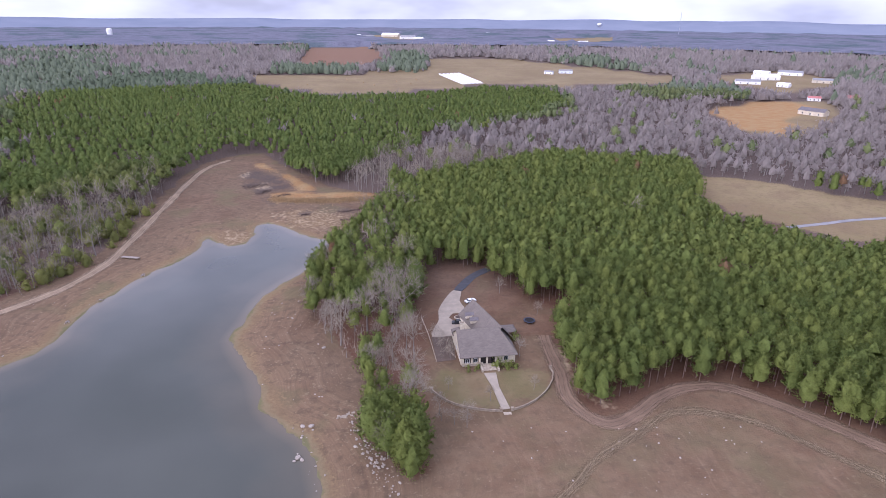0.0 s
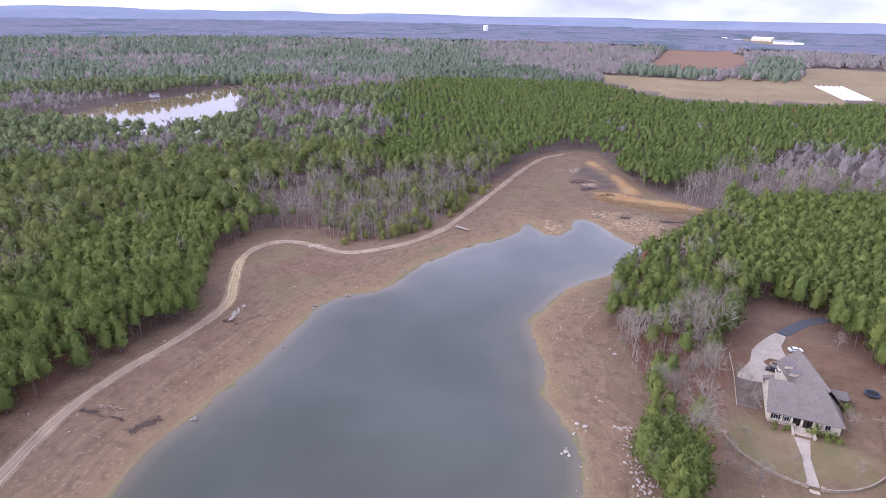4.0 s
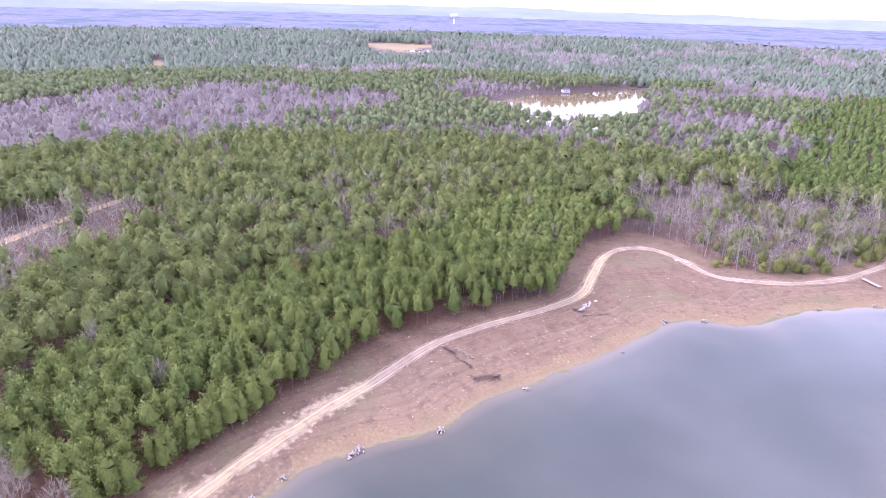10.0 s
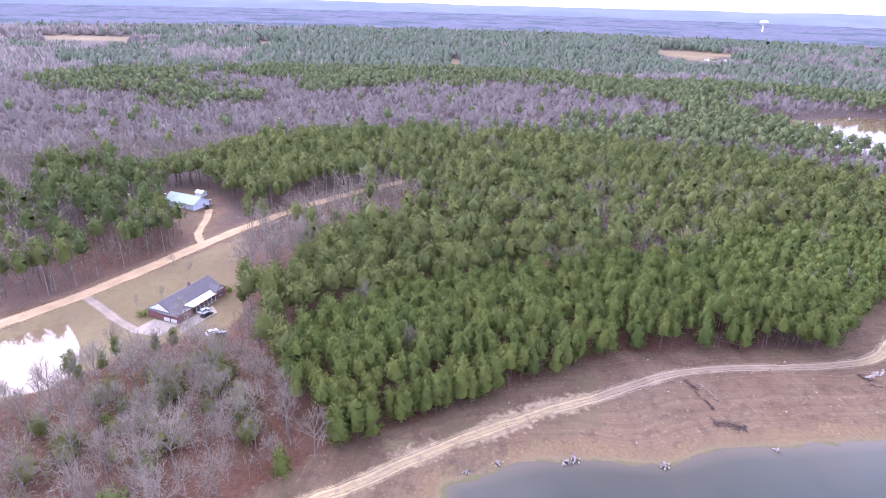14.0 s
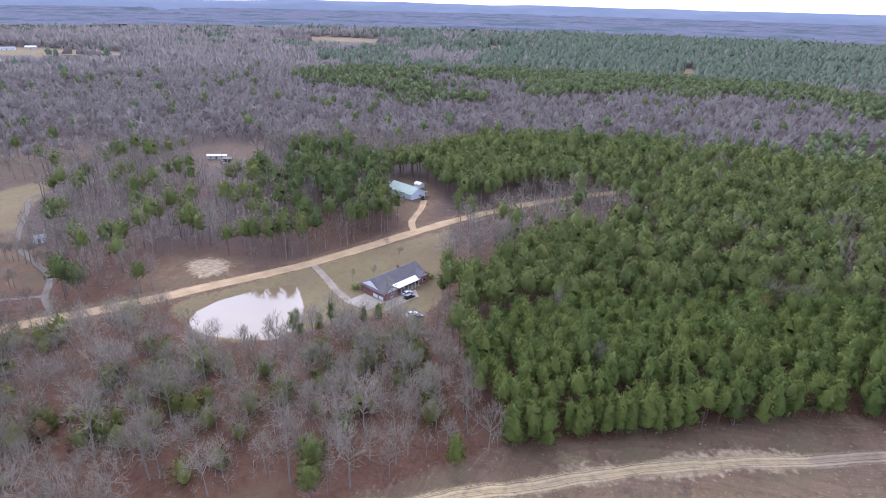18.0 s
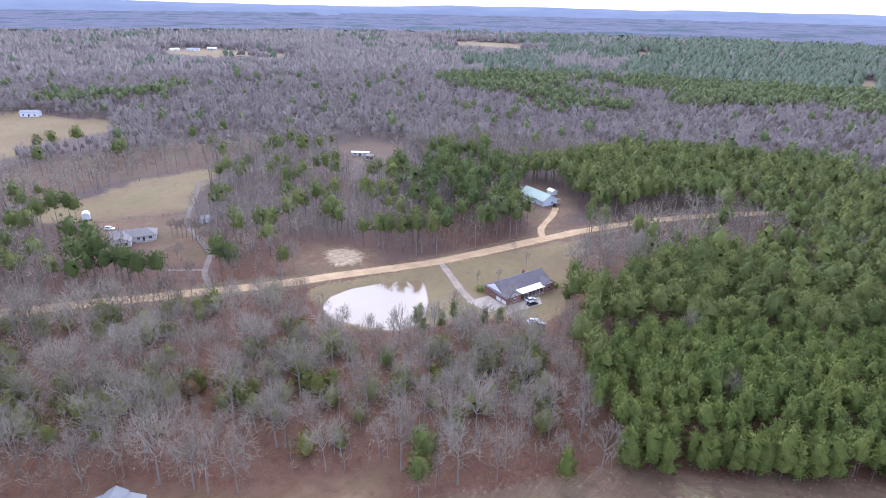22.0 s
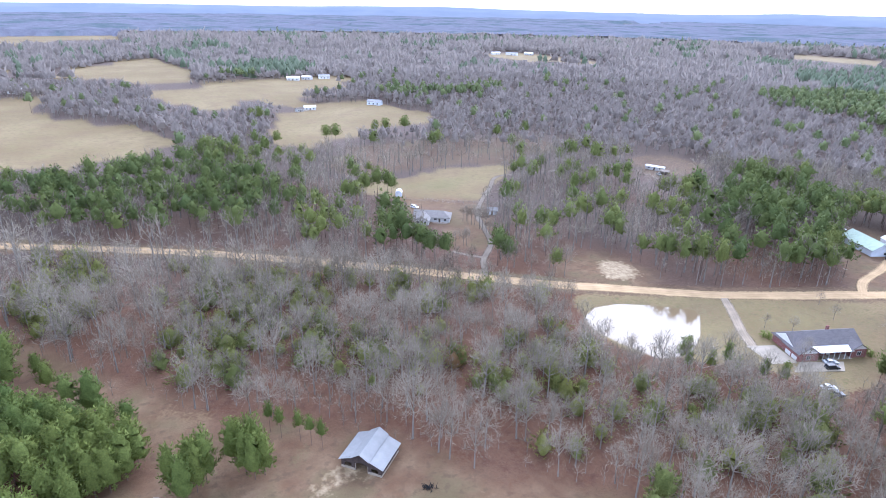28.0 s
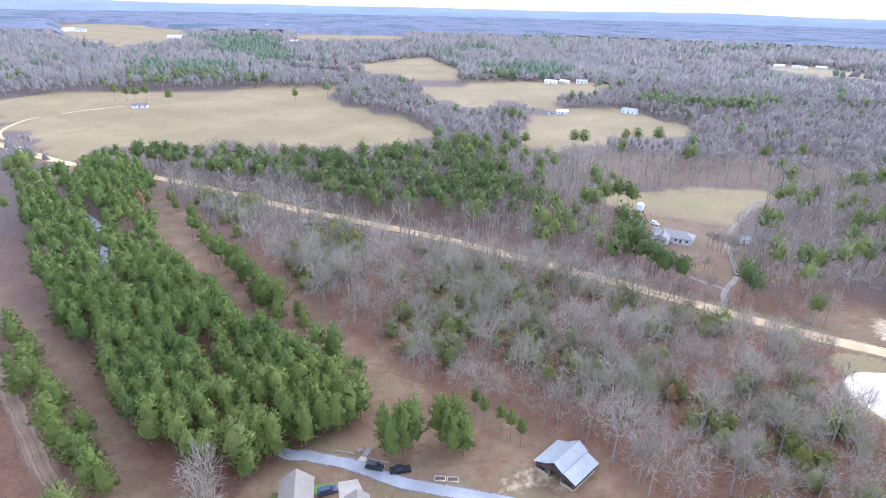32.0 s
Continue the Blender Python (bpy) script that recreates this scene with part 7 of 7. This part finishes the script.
raised_bed(-12.6, -113.8, 172)
raised_bed(-15.7, -113.2, 172)


def ramp():
    top = thing("timber_steps", "bleached timber steps and ramp on the clay bank", "steps", 6.0, -123.4, 152)
    for i in range(6):
        Shape().box(-0.7, 0.3 * i * 1.6, 0.02 + 0.12 * i, 0.7, 0.3 * i * 1.6 + 0.4, 0.10 + 0.12 * i).part("tread", M_DRIFT, top)
    for sx in (-0.78, 0.70):
        Shape().box(sx, -0.1, -0.1, sx + 0.08, 3.0, 0.35).part("stringer", M_DRIFT, top)
    Shape().box(-1.0, -2.4, -0.1, 1.0, -0.1, 0.10).part("landing", M_CONCRETE, top)
    pallet = thing("pallet", "pale wooden pallet leaning by the steps", "pallet", 7.4, -125.6, 130)
    for i in range(5):
        Shape().box(-0.6, -0.8 + 0.36 * i, 0.5, 0.6, -0.64 + 0.36 * i, 0.58).part("slat", M_DRIFT, pallet)
    for sx in (-0.6, 0.5):
        Shape().box(sx, -0.8, -0.1, sx + 0.1, 0.8, 0.5).part("bearer", M_DRIFT, pallet)


ramp()
for i, ((x1, y1), (x2, y2)) in enumerate((((13.6, -126.4), (11.0, -125.6)), ((10.8, -125.5), (8.2, -124.6)), ((4.4, -122.4), (2.2, -121.5)), ((2.0, -121.4), (-0.2, -120.5)))):
    log = thing("landscape_log", "bleached log edging the gravel drive", "log", x1, y1, 0, "edging logs")
    Shape().tube((0, 0, 0.12), (x2 - x1, y2 - y1, 0.14), 0.17, 0.15, 9).part("log", M_DRIFT, log)


# ---- the grey house by the pasture, its sheds and vans ----
def simple_house(name, x, y, turn, w, d, h, rise, wall_m, roof_m, label, group="", windows=3, category="house"):
    top = thing(name, label, category, x, y, turn, group)
    gable_wall(top, -w / 2, -d / 2, w / 2, d / 2, -0.6, h, h + rise, "x", wall_m)
    gable_roof(top, -w / 2, -d / 2, w / 2, d / 2, h - 0.1, h + rise + 0.1, "x", roof_m, 0.45, t=0.12)
    for i in range(windows):
        wx = -w / 2 + w * (i + 0.6) / (windows + 0.2)
        window(top, wx, -d / 2 - 0.02, 0.9, min(1.4, w / 6), h * 0.4, "y-")
    door(top, w * 0.02 - w * 0.5 + w * 0.46, -d / 2 - 0.02, 0, 1.1, min(2.1, h * 0.85), "y-", M_BOARD)
    return top


def grey_house():
    """A low house with a front wing, hipped at the far end."""
    top = thing("grey_house", "low L-shaped grey house with a pale shingle roof", "house", -148.0, -267.5, 143)
    roof = shingles("pale_grey_shingles", (0.235, 0.212, 0.190))
    gable_wall(top, -9.5, -3.5, 10.0, 5.5, -0.6, 2.7, 5.0, "x", M_GREYWALL, (True, False))
    gable_roof(top, -9.5, -3.5, 10.0, 5.5, 2.6, 5.1, "x", roof, 0.5, hip1=4.5, t=0.12)
    gable_wall(top, -8.0, -9.5, -0.5, -3.55, -0.6, 2.7, 4.7, "y", M_GREYWALL, (True, False), name="wing_wall")
    gable_roof(top, -8.0, -9.5, -0.5, 0.8, 2.55, 4.8, "y", roof, 0.5, t=0.12, name="wing_roof")
    for x in (2.4, 7.6):
        window(top, x, -3.52, 0.9, 1.4, 1.2, "y-")
    for x in (-6.3, -2.4):
        window(top, x, -9.52, 0.9, 1.3, 1.2, "y-")
    door(top, 4.6, -3.52, 0, 1.0, 2.05, "y-", M_BOARD)
    Shape().box(1.0, -5.6, -0.4, 9.0, -3.5, 0.06).part("porch_floor", M_WOOD, top)


grey_house()
for i in range(26):
    u, v = (i * 0.618) % 1.0, (i * 0.377 + 0.2) % 1.0
    x, y = -143 - 44 * u * (0.4 + 0.6 * v), -222 - 60 * v
    if math.hypot(x + 150, y + 269.5) > 15:
        lone_tree("bare", x, y, 0.42 + 0.12 * (i % 4), "slender leafless tree in the yard of the grey house", seed=i)
simple_house("grey_shed", -183.0, -261.0, 150, 5, 4, 2.4, 1.2, M_SIDING, M_METAL, "small pale shed at the edge of the woods", windows=1, category="shed")


def arch_shed():
    top = thing("arched_shed", "small blue-white barn-roofed shed in the yard", "shed", -151.6, -315.0, 150)
    prof = [(-1.9, 0), (1.9, 0), (1.9, 2.1), (1.3, 3.1), (0, 3.6), (-1.3, 3.1), (-1.9, 2.1)]
    Shape().prism(prof, lambda a, b, e: (a, (-2.5, 2.5)[e], b)).part("wall", M_SIDING, top)
    cap = [(2.05, 2.0), (1.4, 3.2), (0, 3.75), (-1.4, 3.2), (-2.05, 2.0), (-1.95, 2.0), (-1.3, 3.12), (0, 3.63), (1.3, 3.12), (1.95, 2.0)]
    Shape().prism(cap, lambda a, b, e: (a, (-2.7, 2.7)[e], b)).part("roof", M_WHITE, top)
    door(top, 0, -2.52, 0.05, 1.3, 2.0, "y-", M_WHITE)


arch_shed()
car(-149.0, -289.5, 120, P_WHITE, "white van parked in the yard", "suv")
simple_house("trailer_home", -343.5, -287.5, 115, 13, 4, 2.6, 0.5, M_GREYWALL, M_WHITE, "old white-roofed trailer in a clearing", windows=3, category="trailer")
simple_house("open_shed", -340.0, -276.0, 115, 6, 4, 2.4, 0.7, M_BOARD, M_WOOD, "dark timber shed beside the trailer", windows=1, category="shed")
car(-334.5, -276.0, 60, P_GREY, "grey pickup truck in the clearing", "pickup")


# ---- poles, platform, stumps, rocks, heaps ----
def utility_pole(x, y):
    top = thing("utility_pole", "tall weathered wooden utility pole by the road", "pole", x, y, 30, "utility poles")
    Shape().tube((0, 0, -0.5), (0, 0, 10.5), 0.17, 0.12, 8).part("pole", M_DRIFT, top)
    Shape().box(-1.1, -0.06, 9.6, 1.1, 0.06, 9.75).part("crossarm", M_WOOD, top)
    for sx in (-0.95, 0.0, 0.95):
        Shape().tube((sx, 0, 9.75), (sx, 0, 9.98), 0.06, 0.05, 6).part("insulator", M_GLASS, top)


for x, y in ((-207.7, -144.0), (-252.0, -118.0), (-60.0, -268.0)):
    utility_pole(x, y)


def platform():
    top = thing("fishing_platform", "grey timber fishing platform stranded on the bank", "dock", -124.8, 277.4, -14)
    for i in range(14):
        Shape().box(-4.4 + 0.63 * i, -0.95, 0.62, -4.4 + 0.63 * i + 0.56, 0.95, 0.70).part("plank", M_WOOD, top)
    for sy in (-0.8, 0.7):
        Shape().box(-4.4, sy, 0.42, 4.4, sy + 0.12, 0.62).part("joist", M_WOOD, top)
    for sx in (-4.0, 0.0, 4.0):
        for sy in (-0.8, 0.8):
            Shape().tube((sx, sy, -0.6), (sx, sy, 0.62), 0.09, 0.09, 6).part("post", M_WOOD, top)


platform()


def drift_stump(x, y, seed, size):
    rng = random.Random(seed)
    top = thing("driftwood_stump", "bleached root stump lying at the waterline", "stump", x, y, rng.uniform(0, 360), "shore stumps")
    s = Shape()
    s.tube((-1.0 * size, 0, 0.25), (0.5 * size, 0, 0.45), 0.24 * size, 0.38 * size, 8)
    s.part("bole", M_DRIFT, top)
    for i in range(11):
        a = rng.uniform(-1.9, 1.9)
        Shape().tube((0.4 * size, 0, 0.45), (0.4 * size + math.cos(a) * 1.3 * size, math.sin(a) * 1.3 * size, rng.uniform(-0.1, 1.3) * size), 0.15 * size, 0.04, 5).part("root", M_DRIFT, top)
    for i in range(6):
        a, d = rng.uniform(0, 6.28), rng.uniform(0.8, 2.0) * size
        q = 0.28 * size
        Shape().box(d * math.cos(a) - q, d * math.sin(a) - q * 0.6, -0.1, d * math.cos(a) + q, d * math.sin(a) + q * 0.6, 0.35, 0.1).part("stone", M_ROCK, top)


for i, (x, y) in enumerate(((-129.6, 138.9), (-125.6, 95.6), (-120.0, 62.8), (-124.6, 214.7), (-133.2, 182.6), (-138.8, 168.6), (-120.6, 234.0), (-112.4, 258.5),
                            (-121.0, 37.3), (-116.6, 10.8), (-119.8, 19.3), (-121.6, 39.6))):
    drift_stump(x, y, i, 0.6 + 0.2 * (i % 3))


def rock_meshes():
    out = []
    for k in range(6):
        bm = bmesh.new()
        bmesh.ops.create_icosphere(bm, subdivisions=1, radius=0.5)
        rng = random.Random(k)
        for v in bm.verts:
            v.co *= rng.uniform(0.7, 1.2)
            v.co.z *= 0.7
        me = bpy.data.meshes.new("rock")
        bm.to_mesh(me)
        bm.free()
        me.materials.append(M_ROCK)
        out.append(me)
    return out


def rocks():
    meshes = rock_meshes()
    rng = random.Random(12)
    spots = []
    for i in range(150):
        u = rng.uniform(0, 1) ** 0.8
        x, y = 0.5 - 13.5 * u + rng.gauss(0, 1.5), 114 + 33 * u + rng.gauss(0, 1.5)
        spots.append((x, y, rng.choice((0.25, 0.35, 0.45, 0.6, 0.95))))
    for i in range(18):
        u = rng.uniform(0, 1)
        spots.append((-27.5 + 8 * u + rng.gauss(0, 1.2), 146 - 26 * u + rng.gauss(0, 1.2), rng.choice((0.3, 0.45, 0.7))))
    spots += [(-27.0, 145.1, 1.5), (-24.6, 145.0, 1.7), (-26.6, 132.2, 1.8), (-25.4, 131.4, 1.4), (-27.4, 131.0, 1.0), (-24.9, 187.0, 1.3), (68.0, 135.0, 0.9)]
    for i in range(70):
        x, y = rng.uniform(-168, -122), rng.uniform(-5, 250)
        spots.append((x, y, rng.choice((0.35, 0.45, 0.7))))
    for i in range(36):
        spots.append((rng.uniform(-52, -22), rng.uniform(150, 230), rng.choice((0.35, 0.5, 0.7))))
    for i in range(40):
        spots.append((rng.uniform(20, 110), rng.uniform(95, 140), rng.choice((0.3, 0.45, 0.6))))
    for i, (x, y, s) in enumerate(spots):
        lake = float(inside_distance(np.array([x]), np.array([y]), LAKE_S)[0])
        bank = float(inside_distance(np.array([x]), np.array([y]), BANK)[0])
        if (i > 177 and lake < 1.5) or (177 < i < 282 and bank > -2 and y > 140):
            continue
        ob = new("rock", meshes[i % 6])
        z = max(z_at(x, y), LAKE_LEVEL - 0.1 if lake < 0 else -9)
        ob.matrix_basis = pose(x, y, z + 0.12 * s, 0, 0, i * 47) @ Matrix.Diagonal((s * 1.2, s * 0.9, s, 1))
        tagged(ob, "pale weathered boulder on the bare lake bank", "rock", "bank rocks")


rocks()


def brush_heap(x, y, turn, length, width, label, seed, dense=1.0):
    rng = random.Random(seed)
    top = thing("brush_heap", label, "brush pile", x, y, turn, "brush heaps")
    s = Shape()
    for i in range(int(length * width * 5 * dense) + 20):
        px, py, a = rng.uniform(-length / 2, length / 2), rng.gauss(0, width / 4), rng.uniform(0, 6.28)
        l = rng.uniform(0.6, 1.5)
        s.tube((px, py, 0.02), (px + math.cos(a) * l, py + math.sin(a) * l, rng.uniform(0.1, 0.55)), 0.07, 0.03, 4)
    s.part("brush_tangle", M_BRUSH, top)


brush_heap(-135.2, 87.0, 75, 9, 3.5, "dark heap of brush on the bank", 1)
brush_heap(-153.5, 83.2, 20, 5, 1.6, "dark line of brush on the bank", 2)
brush_heap(-147.5, 84.2, 10, 12, 1.0, "dark line of brush on the bank", 3, 0.6)
brush_heap(-158.2, 142.2, 20, 4, 2.0, "dark heap of brush beside the track", 4)
brush_heap(-153.0, 146.0, 75, 10, 0.8, "dark line of brush on the bank", 5, 0.5)
brush_heap(-50.0, 340.0, 0, 5, 4, "heap of pale logs and brush north of the lake", 6)
brush_heap(-25.0, 345.0, 20, 12, 3, "dark tangled brush near the inlet", 7)
brush_heap(-70.0, 380.0, 40, 12, 6, "dark tangled brush near the inlet", 8, 0.5)

brush_heap(-91.2, 402.2, 30, 16, 9, "dark marsh brush and dead stalks by the inlet", 9, 0.5)
brush_heap(-83.2, 388.2, 60, 12, 7, "dark marsh brush and dead stalks by the inlet", 10, 0.5)
brush_heap(-22.0, 328.0, 0, 14, 4, "dark driftwood strewn over the mud flat", 11, 0.4)


def berm(x, y, turn, length, width, label, material):
    """A low rubble bank."""
    top = thing("rubble_bank", label, "rubble", x, y, turn, "rubble banks")
    rng = random.Random(int(x * 7))
    for i in range(int(length * 3)):
        px, py, q = rng.uniform(-length / 2, length / 2), rng.gauss(0, width / 4), rng.uniform(0.2, 0.55)
        Shape().box(px - q, py - q * 0.7, -0.2, px + q, py + q * 0.7, rng.uniform(0.12, 0.4), 0.08).part("rubble", material, top)


berm(-160.4, 148.4, 110, 13, 1.8, "pale broken rubble line by the track", M_ROCK)
berm(-176.0, 218.6, 20, 8, 3.0, "pale rubble patch inside the track's bend", M_ROCK)
berm(-150.0, 87.2, 15, 9, 1.5, "tan clay spoil along an old trench", M_SPOIL)
berm(-14.5, 148.4, 15, 6, 2.2, "broken concrete and rubble on the point", M_CONCRETE)


def reeds():
    rng = np.random.default_rng(8)
    n = 5200
    u = rng.uniform(0, 1, n)
    x = -74 + 66 * u + rng.normal(0, 2.0, n)
    y = 371 - 5 * np.sin(u * 3.0) + rng.normal(0, 2.6, n)
    root = np.stack([x, y, height(x, y)], -1)
    way = np.stack([rng.normal(0, 0.2, n), rng.normal(0, 0.2, n), np.ones(n)], -1)
    v, t = blades(rng, root, way, 1.3, 0.28)
    tagged(mesh_object("dry_reeds", v, t, M_REED), "tawny dry reeds along the inlet", "reeds", kind="stuff")


reeds()


# ---- distant buildings, towers, tunnels ----
def water_tower(x, y, tall, rad, label, ball=True):
    top = thing("water_tower", label, "water tower", x, y, 0, z=0)
    prof = [(0.28, 0.0), (0.22, 0.35), (0.2, 0.62), (0.55, 0.70), (1.0, 0.80), (1.0, 0.90), (0.6, 0.98), (0.0, 1.0)] if ball else \
           [(0.85, 0.0), (0.85, 0.3), (0.9, 0.5), (1.0, 0.75), (1.0, 0.92), (0.6, 1.0), (0.0, 1.02)]
    s, n = Shape(), 16
    for (r0, h0), (r1, h1) in zip(prof, prof[1:]):
        s.tube((0, 0, h0 * tall), (0, 0, h1 * tall), r0 * rad, max(r1 * rad, 0.05), n)
    s.part("tank", M_WHITE, top)
    Shape().tube((0, 0, tall * 0.99), (0, 0, tall * 1.05), 0.3, 0.2, 6).part("vent", M_RIM, top)


water_tower(-2633, 1401, 60, 17, "white pedestal water tower above distant woods")
water_tower(-1174, 2820, 40, 12, "white standpipe water tank above distant woods", False)
water_tower(1450, 4280, 60, 15, "white water tower near the horizon")


def mast(x, y, tall):
    top = thing("radio_mast", "thin lattice radio mast on the horizon", "mast", x, y, 0, z=0)
    for k in range(3):
        a = k * 2.094
        Shape().tube((2 * math.cos(a), 2 * math.sin(a), 0), (0.6 * math.cos(a), 0.6 * math.sin(a), tall), 0.35, 0.25, 4).part("leg", M_RIM, top)
    for k in range(8):
        z = tall * (k + 0.5) / 8
        Shape().tube((-1.5, 0, z), (1.5, 0, z + 2), 0.25, 0.25, 4).part("brace", M_RIM, top)


mast(1560, 3300, 130)

WALLS = (M_WHITE, M_GREYWALL, M_SIDING, M_CREAM, M_BRICK)
ROOFS = (M_METAL, M_SHINGLE_D, M_WHITE, M_SHINGLE, M_PINK_ROOF, M_SHINGLE_T)
FAR = (
    # x, y, width, depth, height, wall, roof, name
    (509, 691, 30, 14, 5, 3, 1, "farmhouse"), (597, 816, 16, 10, 4, 0, 4, "farmhouse"), (645, 812, 34, 16, 4, 4, 4, "farmhouse"),
    (631, 1172, 34, 14, 6, 2, 0, "warehouse"), (757, 1205, 30, 12, 5, 0, 2, "warehouse"), (625, 1032, 40, 14, 5, 0, 0, "warehouse"),
    (700, 1100, 46, 18, 7, 0, 2, "warehouse"), (807, 1188, 44, 16, 6, 0, 0, "warehouse"), (661, 984, 20, 10, 5, 0, 2, "warehouse"),
    (774, 1044, 34, 14, 5, 3, 0, "warehouse"), (800, 1033, 26, 12, 5, 0, 0, "warehouse"), (889, 1262, 40, 14, 6, 2, 2, "warehouse"),
    (318, 1213, 18, 8, 5, 0, 0, "barn_far"), (356, 1229, 26, 10, 5, 2, 0, "barn_far"),
    (-155, 3063, 60, 26, 9, 0, 2, "warehouse"), (-85, 2923, 50, 26, 9, 3, 0, "warehouse"), (18, 3206, 90, 34, 10, 3, 2, "warehouse"),
    (93, 2922, 70, 30, 9, 0, 0, "warehouse"), (138, 2800, 40, 22, 8, 0, 2, "warehouse"), (199, 2636, 46, 22, 8, 0, 2, "warehouse"),
    (669, 2585, 44, 18, 7, 0, 2, "warehouse"), (718, 2508, 34, 16, 7, 0, 0, "warehouse"), (796, 2535, 44, 18, 7, 0, 2, "warehouse"),
    (1247, 1841, 30, 14, 6, 0, 2, "warehouse"), (582, 3559, 60, 24, 9, 0, 2, "warehouse"), (631, 3165, 40, 20, 8, 3, 2, "warehouse"),
    (-2495, 1356, 50, 22, 8, 0, 2, "warehouse"), (-2587, 1433, 40, 20, 8, 3, 4, "warehouse"), (-2419, 2250, 60, 24, 8, 0, 2, "warehouse"),
    (-2172, 2446, 60, 24, 8, 0, 2, "warehouse"), (-669, 531, 10, 7, 3, 0, 1, "boathouse"),
    (242, -668, 15, 7, 3, 0, 1, "farmhouse"), (-280, -638, 16, 8, 4, 2, 0, "barn_far"), (-203, -636, 12, 7, 3, 0, 2, "trailer_home"),
    (-190, -630, 8, 5, 3, 1, 3, "trailer_home"), (-264, -892, 18, 8, 4, 0, 2, "farmhouse"), (-285, -893, 14, 8, 4, 1, 2, "farmhouse"),
    (-312, -895, 16, 8, 4, 0, 0, "farmhouse"), (-33, -876, 10, 7, 4, 0, 3, "farmhouse"), (74, -890, 18, 8, 4, 0, 2, "farmhouse"),
    (60, -905, 12, 7, 4, 3, 3, "farmhouse"), (90, -937, 16, 8, 4, 0, 1, "farmhouse"),
    (-829, -1190, 20, 9, 4, 0, 2, "farmhouse"), (-853, -1160, 26, 10, 4, 0, 0, "farmhouse"), (-894, -1150, 20, 9, 4, 1, 2, "farmhouse"),
    (-1018, -1096, 18, 9, 6, 3, 3, "farmhouse"), (931, -2105, 40, 18, 6, 0, 2, "farmhouse"), (890, -2093, 30, 16, 6, 0, 0, "farmhouse"),
    (526, -1803, 40, 18, 6, 0, 2, "farmhouse"), (495, -1924, 40, 18, 6, 3, 0, "farmhouse"), (192, -1685, 36, 16, 6, 0, 2, "farmhouse"),
    (242, -1852, 36, 16, 6, 0, 2, "farmhouse"), (420, -2574, 60, 24, 8, 0, 2, "warehouse"), (1011, -3064, 60, 24, 8, 0, 2, "warehouse"),
    (-2909, -553, 60, 26, 8, 0, 2, "warehouse"), (-2112, -612, 30, 14, 6, 0, 2, "farmhouse"), (-1037, -1128, 14, 8, 5, 0, 2, "farmhouse"),
)
for i, (x, y, w, d, h, a, b, name) in enumerate(FAR):
    face_cam = math.degrees(math.atan2(-x, y)) + (-25, 10, 30, -8)[i % 4]
    words = {"farmhouse": "distant pale farmhouse among fields and bare trees", "warehouse": "distant long white commercial building",
             "barn_far": "distant farm shed with a metal roof", "trailer_home": "distant white trailer in a pasture", "boathouse": "small white boathouse on the far shore"}[name]
    if name == "farmhouse" and b == 4:
        words = "distant brick farmhouse with a red roof"
    simple_house(name.replace("barn_far", "farm_shed"), x, y, face_cam, w, d, h, d * 0.22, WALLS[a], ROOFS[b], words, "far buildings", 3, "building")


def tunnels():
    for i in range(6):
        u = (i + 0.5) / 6
        x1, y1 = 96 + 46 * u, 1202 + 23 * u
        x2, y2 = 122 + 40 * u, 1025 + 18 * u
        top = thing("row_tunnel", "long white plastic growing tunnel in the field", "tunnel", (x1 + x2) / 2, (y1 + y2) / 2, math.degrees(math.atan2(y2 - y1, x2 - x1)), "growing tunnels", z=0)
        l = math.hypot(x2 - x1, y2 - y1) / 2
        prof = [(2.0 * math.cos(a), 1.7 * math.sin(a)) for a in np.linspace(0, math.pi, 9)]
        Shape().prism(prof, lambda a, b, e: ((-l, l)[e], a, b)).part("cover", M_WHITE, top)
        for e in (-1, 1):
            Shape().box(e * l - 0.2, -1.0, 0, e * l + 0.2, 1.0, 2.0).part("end_door", M_GREYWALL, top)


tunnels()


def bales():
    for i, (x, y) in enumerate(((-73, 1104), (-42, 1056), (14, 1070), (37, 1034), (71, 1069), (-131, 1021), (-23, 1012), (-95, 1135), (49, 1097), (165, 1372), (202, 1290), (251, 1440))):
        top = thing("hay_bale", "round brown hay bale in a dry field", "hay bale", x, y, i * 40, "hay bales", z=0)
        Shape().tube((-0.8, 0, 0.85), (0.8, 0, 0.85), 0.9, 0.9, 12).part("bale", M_REED, top)


bales()
build_road("road_clay_lane", TRACK_S, 7.5, M_CLAY, "worn clay lane between pine rows")
build_road("road_house_track", [(55, 190), (54, 167), (53, 152), (56, 142), (62, 138), (70, 141), (80, 149), (92, 154), (105, 153), (118, 141), (129, 128), (138, 116)], 7.5, M_CLAY, "worn dirt track along the pines")
build_road("road_field_rut", [(24, 100), (41, 112), (53, 124), (66, 132), (82, 142), (96, 140), (106, 134), (116, 122), (127, 108)], 5.0, M_FAINT, "faint wheel rut across the bare field")
